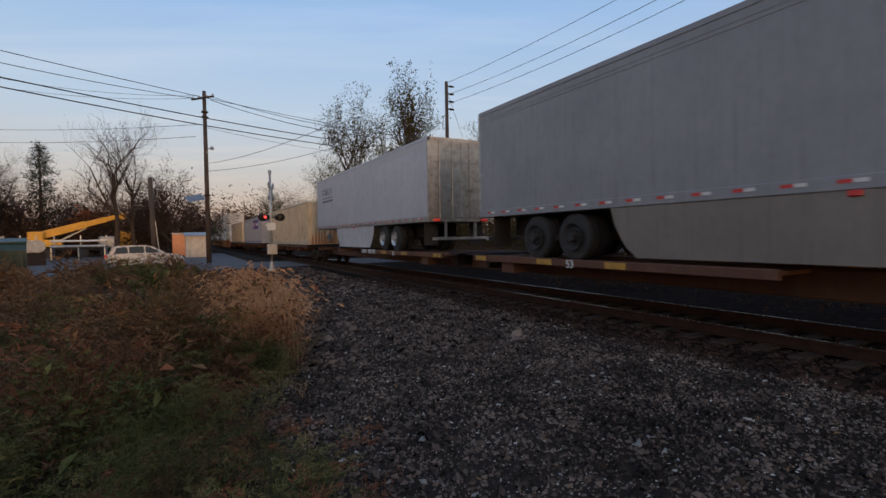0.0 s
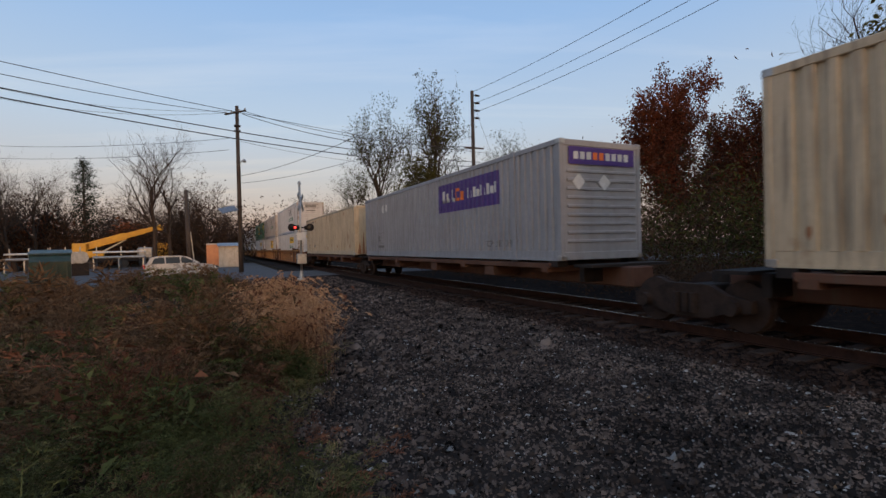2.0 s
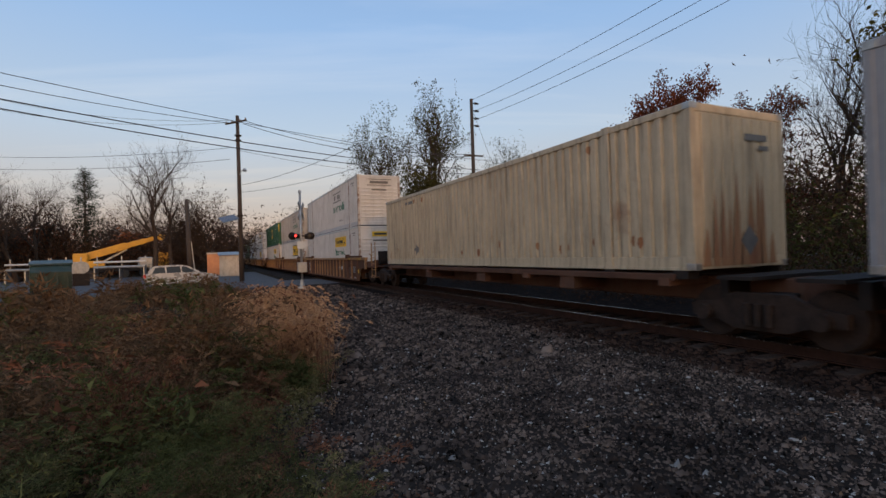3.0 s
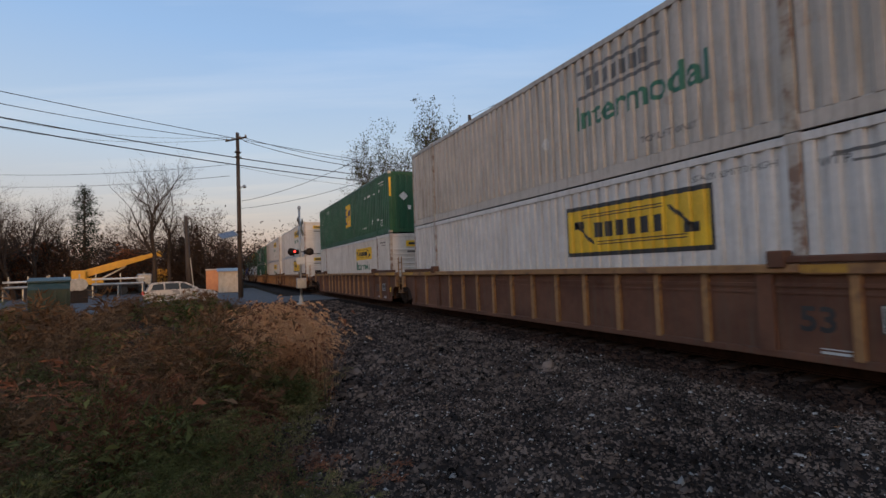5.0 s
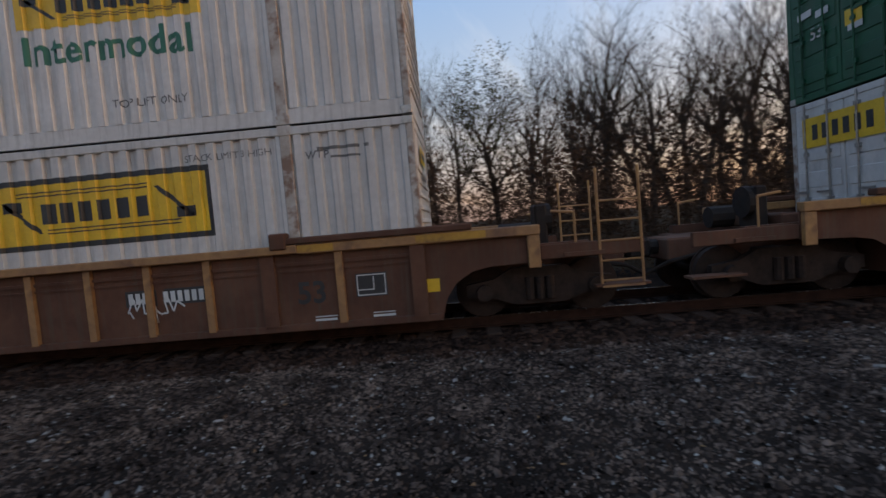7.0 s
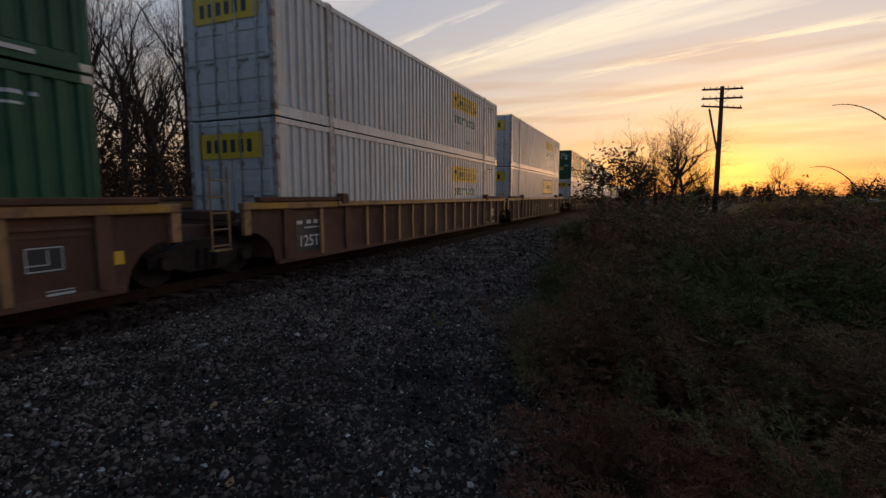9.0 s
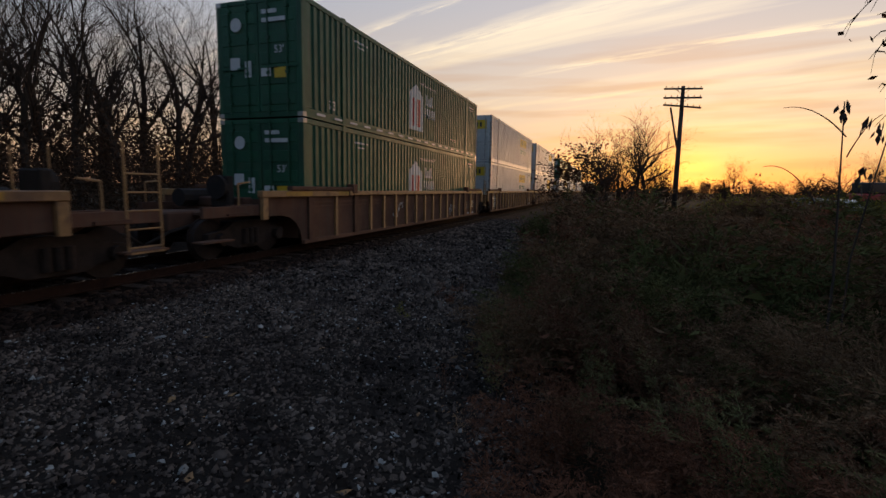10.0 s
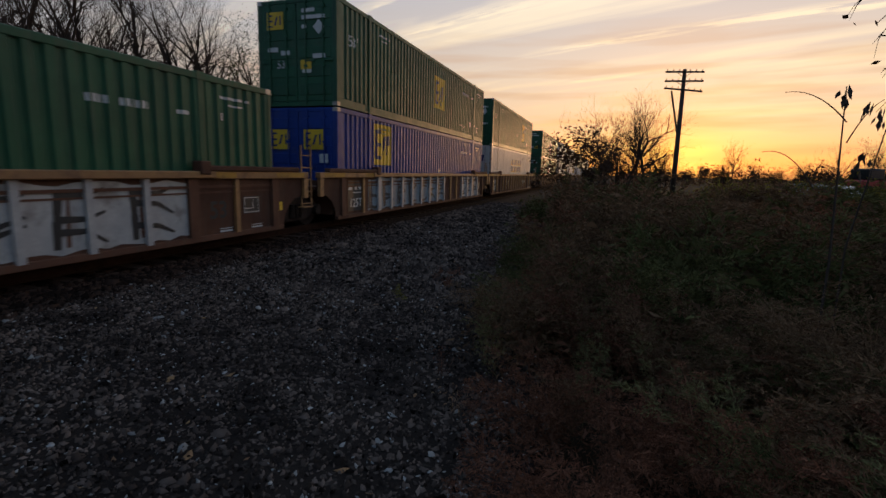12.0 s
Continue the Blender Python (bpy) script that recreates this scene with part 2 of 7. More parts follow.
def prism(bm, outline, x0, x1):
    """A plate with an outline in (y, z), from x0 to x1."""
    a = [bm.verts.new((x0, y, z)) for y, z in outline]
    b = [bm.verts.new((x1, y, z)) for y, z in outline]
    bm.faces.new(a)
    bm.faces.new(b[::-1])
    n = len(a)
    for i in range(n):
        bm.faces.new((a[i], b[i], b[(i + 1) % n], a[(i + 1) % n]))
    bmesh.ops.recalc_face_normals(bm, faces=bm.faces)
    return bm


def B():
    return bmesh.new()


def empty(name, label, category, group="", kind=""):
    ob = new(name)
    ob.empty_display_size = 0.1
    return tagged(ob, label, category, group, kind)


# ---- ground and track ----
GRAVEL = material("grey_ballast_gravel", (0.034, 0.025, 0.020), (0.016, 0.012, 0.010), 0.5, 0.9, bump=0.9, bump_scale=26, stains=(9, (0.09, 0.078, 0.062), 0.60, 0.72), coords="Object", spec=0.06)
EARTH = material("dry_autumn_ground", (0.045, 0.032, 0.020), (0.028, 0.022, 0.013), 0.25, 0.95, bump=0.6, bump_scale=8, spec=0.03)
ASPHALT = material("worn_asphalt", (0.075, 0.073, 0.075), (0.055, 0.053, 0.055), 0.8, 0.85, bump=0.3)
TIE = material("weathered_tie_timber", (0.07, 0.045, 0.033), (0.04, 0.028, 0.022), 5, 0.9, bump=0.4, spec=0.1)
RAILTOP = material("polished_rail", (0.55, 0.53, 0.50), (0.45, 0.43, 0.40), 4, 0.22, 0.95)

bm = B()
bmesh.ops.create_grid(bm, x_segments=8, y_segments=8, size=2500, matrix=Matrix.Translation((0, 0, GROUND_Z - 0.06)))
tagged(part("ground", bm, EARTH), "dry brown autumn ground", "ground", kind="structure")
bm = B()
box(bm, 0.3, TRACK_X + 2.2, -320, 31.5, GROUND_Z - 0.05, GROUND_Z)
tagged(part("gravel_bed", bm, GRAVEL), "grey crushed stone beside the track", "gravel", kind="structure")
# rust-brown ballast; shade under and behind the train is put into its base colour
BALLAST = material("shade_dark_ballast", (0.014, 0.009, 0.007), (0.008, 0.005, 0.004), 1.2, 0.95, bump=0.9, bump_scale=22, stains=(6, (0.05, 0.028, 0.018), 0.55, 0.7), spec=0.04)
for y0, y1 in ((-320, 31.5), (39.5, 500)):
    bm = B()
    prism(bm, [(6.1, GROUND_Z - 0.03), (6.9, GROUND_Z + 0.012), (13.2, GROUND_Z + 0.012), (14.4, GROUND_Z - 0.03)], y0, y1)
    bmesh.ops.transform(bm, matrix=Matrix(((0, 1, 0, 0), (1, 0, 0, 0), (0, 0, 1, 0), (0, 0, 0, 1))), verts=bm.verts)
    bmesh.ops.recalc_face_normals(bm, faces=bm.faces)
    tagged(part("track_bed", bm, BALLAST), "dark rust-brown ballast, blackened by shade put into its colour", "ballast", kind="structure")
bm = B()
box(bm, -90, 120, 31.5, 39.5, GROUND_Z - 0.05, GROUND_Z + 0.01)
tagged(part("road", bm, ASPHALT), "worn grey asphalt road over the crossing", "road", kind="structure")
bm = B()
box(bm, 5.2, TRACK_X + 2.2, 39.5, 500, GROUND_Z - 0.05, GROUND_Z)
tagged(part("gravel_bed", bm, GRAVEL), "grey crushed stone beside the track", "gravel", kind="structure")


def rail_bar(bm, x):
    for (w0, w1, z0, z1) in ((0.075, 0.075, -0.17, -0.15), (0.012, 0.012, -0.15, -0.04)):
        box(bm, x - w0, x + w0, -320, 500, z0, z1)
    box(bm, x - 0.036, x + 0.036, -320, 500, -0.04, -0.004)


RAIL_RUST = material("dark_rail_rust", (0.050, 0.024, 0.016), (0.028, 0.015, 0.011), 5, 0.95, bump=0.2, spec=0.08)
track = empty("railway_track", "rusty steel rails on timber ties in grey ballast", "railway track", kind="structure")
for s in (-1, 1):
    bm = B()
    rail_bar(bm, TRACK_X + s * 0.755)
    r = part("rail", bm, RAIL_RUST, track, "rust-brown rail with a bright head")
    part("rail_head", box(B(), TRACK_X + s * 0.755 - 0.028, TRACK_X + s * 0.755 + 0.028, -320, 500, -0.006, 0.0), RAILTOP, r, "polished rail head")
tie_mesh = None
for i in range(150):
    y = -40 + i * 0.55
    if tie_mesh is None:
        bm = box(B(), -1.3, 1.3, -0.115, 0.115, -0.36, -0.175, 0.012)
        tie = part("tie", bm, TIE, track)
        tie_mesh = tie.data
    else:
        tie = hang("tie", tie_mesh, track)
    tie.location = (TRACK_X, y, random.uniform(-0.01, 0.004))


# ---- the train ----
LEN, WID, HIG = 16.15, 2.59, 2.896     # a 53-foot container
RIB, RIB_DEEP = 0.275, 0.046
MESHES = {}


def shared(key, build, mat):
    """One mesh for alike parts in one paint."""
    k = (key, mat.name)
    if k not in MESHES:
        bm = B()
        build(bm)
        bm.normal_update()
        me = bpy.data.meshes.new(key)
        bm.to_mesh(me)
        bm.free()
        me.materials.append(mat)
        MESHES[k] = me
    return MESHES[k]


def rib_breaks():
    """Where the folds of a ribbed side wall lie, with their depth."""
    out, y, end = [(-LEN / 2 + 0.12, 0.0)], -LEN / 2 + 0.2, LEN / 2 - 0.2
    while y + RIB < end:
        out += [(y, 0.0), (y + 0.03, RIB_DEEP), (y + 0.125, RIB_DEEP), (y + 0.155, 0.0)]
        y += RIB
    return out + [(LEN / 2 - 0.12, 0.0)]


BREAKS = rib_breaks()
BREAK_Y, BREAK_D = [b[0] for b in BREAKS], [b[1] for b in BREAKS]


def side_wall(bm):
    x0 = -WID / 2 + 0.012
    lo = [bm.verts.new((x0 + d, y, 0.24)) for y, d in BREAKS]
    hi = [bm.verts.new((x0 + d, y, HIG - 0.13)) for y, d in BREAKS]
    for i in range(len(lo) - 1):
        bm.faces.new((lo[i], hi[i], hi[i + 1], lo[i + 1]))


def drape(bm, y0, z0, ribbed=True, x=-WID / 2):
    """Turns a flat drawing (u to the reader's right, v up) into paint on the side wall that faces -x, following its ribs."""
    for v in bm.verts:
        u, w = v.co.x, v.co.y
        v.co = (0, y0 - u, z0 + w)
    if ribbed:
        ys = [v.co.y for v in bm.verts]
        for yb in BREAK_Y:
            if min(ys) < yb < max(ys):
                bmesh.ops.bisect_plane(bm, geom=bm.verts[:] + bm.edges[:] + bm.faces[:], plane_co=(0, yb, 0), plane_no=(0, 1, 0))
    for v in bm.verts:
        v.co.x = x + (0.008 + float(np.interp(v.co.y, BREAK_Y, BREAK_D)) if ribbed else 0.0) - (0.0 if ribbed else 0.005)
    return bm


def poly(bm, pts):
    bm.faces.new([bm.verts.new((u, v, 0)) for u, v in pts])


def bar(bm, u0, u1, v0, v1, slant=0.0):
    poly(bm, [(u0, v0), (u1, v0), (u1 + slant, v1), (u0 + slant, v1)])


TEXTS = {}


def letters(bm, body, size, u0=0.0, v0=0.0, heavy=0.0, align="LEFT"):
    k = (body, size, heavy, align)
    if k not in TEXTS:
        cu = bpy.data.curves.new("letters", "FONT")
        cu.body, cu.size, cu.offset, cu.align_x, cu.resolution_u = body, size, heavy * size, align, 3
        ob = new("letters", cu)
        TEXTS[k] = bpy.data.meshes.new_from_object(ob)
        bpy.data.objects.remove(ob)
    n = len(bm.verts)
    bm.from_mesh(TEXTS[k])
    bm.verts.ensure_lookup_table()
    for v in bm.verts[n:]:
        v.co.x += u0
        v.co.y += v0


def paint(name, draw, y0, z0, mat, parent, label="", ribbed=True, x=-WID / 2, key=None):
    if key and (key, mat.name) in MESHES:
        return hang(name, MESHES[(key, mat.name)], parent, label)
    bm = B()
    draw(bm)
    drape(bm, y0, z0, ribbed, x)
    ob = part(name, bm, mat, parent, label)
    if key:
        MESHES[(key, mat.name)] = ob.data
    return ob


def on_end(name, draw, mat, parent, label="", front=True, proud=0.0):
    """Paint on an end wall: the front faces -y, the doors +y."""
    bm = B()
    draw(bm)
    for v in bm.verts:
        u, w = v.co.x, v.co.y
        v.co = (u, -LEN / 2 - 0.012 - proud, w) if front else (-u, LEN / 2 + 0.016 + proud, w)
    return part(name, bm, mat, parent, label)


def container(colour, label, style="ribbed", trim=None):
    """A 53-foot container: its base centre at the origin, the doors at +y."""
    mat = PAINT[colour]
    worn = WORN.get(colour, mat)
    ob = empty("container", label, "container", "containers on the train")
    hx, hy = WID / 2, LEN / 2
    near = hang("side_wall", shared("side_wall", side_wall, mat), ob)
    far = hang("side_wall", near.data, ob, m=pose(0, 0, 0, 0, 0, 180))
    hang("roof", shared("roof", lambda b: box(b, -hx + 0.03, hx - 0.03, -hy + 0.05, hy - 0.05, HIG - 0.05, HIG - 0.015), mat), ob)
    hang("floor_frame", shared("floor_frame", lambda b: box(b, -hx + 0.05, hx - 0.05, -hy + 0.06, hy - 0.06, 0.06, 0.2), DARK), ob)
    for s in (0, 180):
        hang("top_rail", shared("top_rail", lambda b: box(b, -hx, -hx + 0.07, -hy + 0.1, hy - 0.1, HIG - 0.13, HIG, 0.012), mat), ob, m=pose(0, 0, 0, 0, 0, s))
        hang("bottom_rail", shared("bottom_rail", lambda b: (box(b, -hx + 0.02, -hx + 0.09, -hy + 0.1, hy - 0.1, 0.03, 0.24, 0.01),
                                                              box(b, -hx - 0.004, -hx + 0.05, -hy + 0.1, hy - 0.1, 0.0, 0.05)), trim or mat), ob, m=pose(0, 0, 0, 0, 0, s))

    def post(b):
        box(b, -hx, -hx + 0.14, -hy, -hy + 0.12, 0.0, HIG, 0.015)

    def casting(b):
        box(b, -hx - 0.006, -hx + 0.16, -hy - 0.006, -hy + 0.17, -0.003, 0.123, 0.012)

    def lift(b):
        y = hy - 1.98
        box(b, -hx - 0.004, -hx + 0.06, y - 0.085, y + 0.085, 0.0, HIG + 0.012, 0.012)
        box(b, -hx - 0.012, -hx + 0.08, y - 0.10, y + 0.10, HIG - 0.13, HIG + 0.02)
        box(b, -hx - 0.012, -hx + 0.08, y - 0.10, y + 0.10, -0.002, 0.13)
    mirror = Matrix.Diagonal((-1, 1, 1, 1))
    for i, (sx, sy) in enumerate(((1, 1), (-1, -1))):
        turn = pose(0, 0, 0, 0, 0, 0 if i == 0 else 180)
        hang("corner_post", shared("corner_post", post, trim or worn), ob, m=turn)
        for z in (0.0, HIG - 0.12):
            hang("corner_casting", shared("corner_casting", casting, STEEL), ob, m=turn @ pose(0, 0, z))
        hang("lift_post", shared("lift_post", lift, worn), ob, m=turn)

    def flip(build):
        def f(b):
            build(b)
            for v in b.verts:
                v.co.x = -v.co.x
            bmesh.ops.reverse_faces(b, faces=b.faces[:])
        return f
    for i in range(2):
        turn = pose(0, 0, 0, 0, 0, 180 * i)
        hang("corner_post", shared("corner_post_b", flip(post), trim or worn), ob, m=turn)
        for z in (0.0, HIG - 0.12):
            hang("corner_casting", shared("corner_casting_b", flip(casting), STEEL), ob, m=turn @ pose(0, 0, z))
        hang("lift_post", shared("lift_post_b", flip(lift), worn), ob, m=turn)

    def nose(b):
        box(b, -hx + 0.1, hx - 0.1, -hy + 0.015, -hy + 0.05, 0.05, HIG - 0.05)
        box(b, -hx + 0.1, hx - 0.1, -hy, -hy + 0.06, HIG - 0.16, HIG - 0.01, 0.01)
        box(b, -hx + 0.1, hx - 0.1, -hy, -hy + 0.06, 0.01, 0.2, 0.01)
    wall = hang("front_wall", shared("front_wall", nose, mat), ob)
    if style == "louvred":
        for k in range(9):
            hang("louvre", shared("louvre", lambda b: box(b, -hx + 0.2, hx - 0.2, -hy - 0.014, -hy + 0.03, 0, 0.075, 0.012), mat), wall, m=pose(0, 0, 0.42 + k * 0.21))
    else:
        for k in range(8):
            hang("front_rib", shared("front_rib", lambda b: box(b, 0, 0.12, -hy - 0.008, -hy + 0.03, 0.22, HIG - 0.18, 0.012), mat), wall, m=pose(-hx + 0.24 + k * 0.28, 0, 0))

    def leaf(b):
        box(b, 0.01, hx - 0.13, hy - 0.05, hy - 0.01, 0.14, HIG - 0.12, 0.008)

    def rods(b):
        for x in (0.32, 0.88):
            tube(b, (x, hy + 0.035, 0.06), (x, hy + 0.035, HIG - 0.04), 0.02, seg=6)
            for z in (0.35, 1.05, 1.9, 2.6):
                box(b, x - 0.05, x + 0.05, hy - 0.01, hy + 0.05, z, z + 0.07)
            box(b, x - 0.02, x + 0.30, hy + 0.02, hy + 0.05, 1.2, 1.24)
    for i, g in enumerate((leaf, flip(leaf))):
        d = hang("door", shared("door%d" % i, g, mat), ob)
        hang("lock_rod", shared("lock_rod%d" % i, flip(rods) if i else rods, STEEL if colour in ("white", "cream") else mat), d)
        for k in range(5):
            hang("door_panel", shared("door_panel%d" % i, lambda b: box(b, (-1) ** i * 0.08, (-1) ** i * (hx - 0.2), hy - 0.02, hy + 0.006, 0, 0.30, 0.012), mat), d, m=pose(0, 0, 0.30 + k * 0.5))
    hang("door_header", shared("door_header", lambda b: box(b, -hx + 0.12, hx - 0.12, hy - 0.08, hy, HIG - 0.12, HIG - 0.005, 0.008), mat), ob)
    hang("door_sill", shared("door_sill", lambda b: box(b, -hx + 0.12, hx - 0.12, hy - 0.08, hy, 0.0, 0.13, 0.008), mat), ob)
    return ob


WORN = {"white": material("rust_worn_white", (0.50, 0.47, 0.43), (0.34, 0.29, 0.24), 3, 0.6, stains=(4, (0.16, 0.08, 0.045), 0.5, 0.62)),
        "cream": material("rust_worn_cream", (0.44, 0.39, 0.32), (0.30, 0.24, 0.18), 3, 0.6, stains=(4, (0.16, 0.08, 0.045), 0.5, 0.62))}


# ---- paint schemes ----
def scroll_panel(ob, y0, z0, w, h, framed=True):
    """A yellow panel with a dark scroll and a dark bar in it."""
    k = "scroll%.1f%.1f%s" % (w, h, framed)
    if framed:
        paint("logo_border", lambda b: (bar(b, -0.09, w + 0.09, -0.09, 0.0), bar(b, -0.09, w + 0.09, h, h + 0.09), bar(b, -0.09, 0, 0, h), bar(b, w, w + 0.09, 0, h)),
              y0, z0, BLACK, ob, "black panel border", key=k + "b%.2f" % y0 + "%.1f" % z0)
    paint("logo_panel", lambda b: bar(b, 0, w, 0, h), y0, z0, YELLOW, ob, "yellow logo panel", key=k + "p%.2f%.1f" % (y0, z0))

    def ink(b):
        n = 6
        for i in range(n):
            u = w * (0.24 + 0.52 * i / n)
            bar(b, u, u + w * 0.060, h * 0.33, h * 0.67)
        for v in (0.16, 0.22, 0.80, 0.86):
            bar(b, w * (0.12 if v > 0.5 else 0.26), w * (0.74 if v > 0.5 else 0.88), h * v, h * (v + 0.022))
        poly(b, [(w * 0.05, h * 0.72), (w * 0.08, h * 0.72), (w * 0.24, h * 0.18), (w * 0.21, h * 0.18)])
        poly(b, [(w * 0.76, h * 0.82), (w * 0.79, h * 0.82), (w * 0.95, h * 0.28), (w * 0.92, h * 0.28)])
        bar(b, w * 0.05, w * 0.14, h * 0.56, h * 0.74)
        bar(b, w * 0.86, w * 0.95, h * 0.26, h * 0.44)
    bm = B()
    ink(bm)
    drape(bm, y0, z0)
    for v in bm.verts:
        v.co.x -= 0.004
    part("logo_shape", bm, BLACK, ob, "black scroll shape")


def small_marks(ob, mat, top=True):
    """The stencilled notices that repeat along a container."""
    paint("stencil", lambda b: letters(b, "TOP LIFT ONLY", 0.17 if mat == INK else 0.13, heavy=0.008), -LEN / 2 + 4.6, 0.50 if top else 2.3, mat, ob, key="lift%s" % top)

    def rows(b):
        bar(b, 0.1, 0.75, 0.15, 0.2)
        bar(b, 0.82, 0.9, 0.15, 0.2)
        bar(b, 0.3, 0.75, 0.02, 0.055)
    if mat != INK:
        paint("number_stencil", rows, LEN / 2 - 2.5, 2.35, mat, ob, key="rows%s" % top)
    paint("number_stencil", rows, -LEN / 2 + 1.6, 2.35, mat, ob, key="rowsf%s" % top)
    paint("placard", lambda b: poly(b, [(0, 0.16), (0.16, 0), (0, -0.16), (-0.16, 0)]), -0.6, 1.2, WHITE, ob, "white diamond placard", key="placard")


def white_scheme(ob, kind):
    if kind == "framed":
        scroll_panel(ob, -LEN / 2 + 6.78, 1.43, 3.48, 0.93)
        paint("stencil", lambda b: letters(b, "STACK LIMIT 3 HIGH", 0.15), -LEN / 2 + 3.6, 2.5, INK, ob, key="stack3")
        paint("stencil", lambda b: letters(b, "WTP", 0.17, heavy=0.01), -LEN / 2 + 1.7, 2.38, INK, ob, key="wtp")
    elif kind == "word":
        scroll_panel(ob, -LEN / 2 + 6.02, 1.80, 2.94, 0.64, False)
        paint("lettering", lambda b: letters(b, "Intermodal", 0.61, heavy=0.022), -LEN / 2 + 5.95, 1.26, GREEN_INK, ob, "dark green lettering", key="intermodal")
    elif kind == "plain":
        paint("logo_shape", lambda b: (bar(b, 0, 2.2, 0, 0.08), bar(b, 0, 2.2, 0.55, 0.63), *[bar(b, 0.3 + 0.24 * i, 0.46 + 0.24 * i, 0.16, 0.46) for i in range(7)]),
              -LEN / 2 + 6.3, 1.85, INK, ob, "dark scroll shape", key="plainlogo")
        paint("lettering", lambda b: letters(b, "Intermodal", 0.74, heavy=0.018), -LEN / 2 + 6.4, 1.22, GREEN_INK, ob, "dark green lettering", key="intermodal3")
    small_marks(ob, INK)
    on_end("number_stencil", lambda b: (bar(b, -0.45, 0.45, 2.0, 2.08), bar(b, 0.5, 0.62, 0.55, 0.7), bar(b, 0.75, 0.9, 0.5, 0.75)), INK, ob)
    if kind in ("framed", "word", "tail"):
        on_end("logo_panel", lambda b: bar(b, -0.5, 0.5, 2.28, 2.56), YELLOW, ob, "small yellow logo panel", proud=0.004)
        on_end("logo_shape", lambda b: bar(b, -0.38, 0.38, 2.36, 2.48), BLACK, ob, proud=0.008)
    else:
        on_end("logo_shape", lambda b: (bar(b, -0.75, 0.75, 2.62, 2.66), bar(b, -0.55, 0.55, 2.40, 2.54), bar(b, -0.75, 0.75, 2.28, 2.32)), INK, ob, "dark scroll shape", proud=0.004)
    on_end("logo_panel", lambda b: bar(b, -0.95, 0.95, 2.05, 2.6), YELLOW, ob, "yellow door panel", front=False, proud=0.012)
    on_end("logo_shape", lambda b: [bar(b, -0.7 + 0.24 * i, -0.56 + 0.24 * i, 2.18, 2.46) for i in range(6)], BLACK, ob, front=False, proud=0.016)


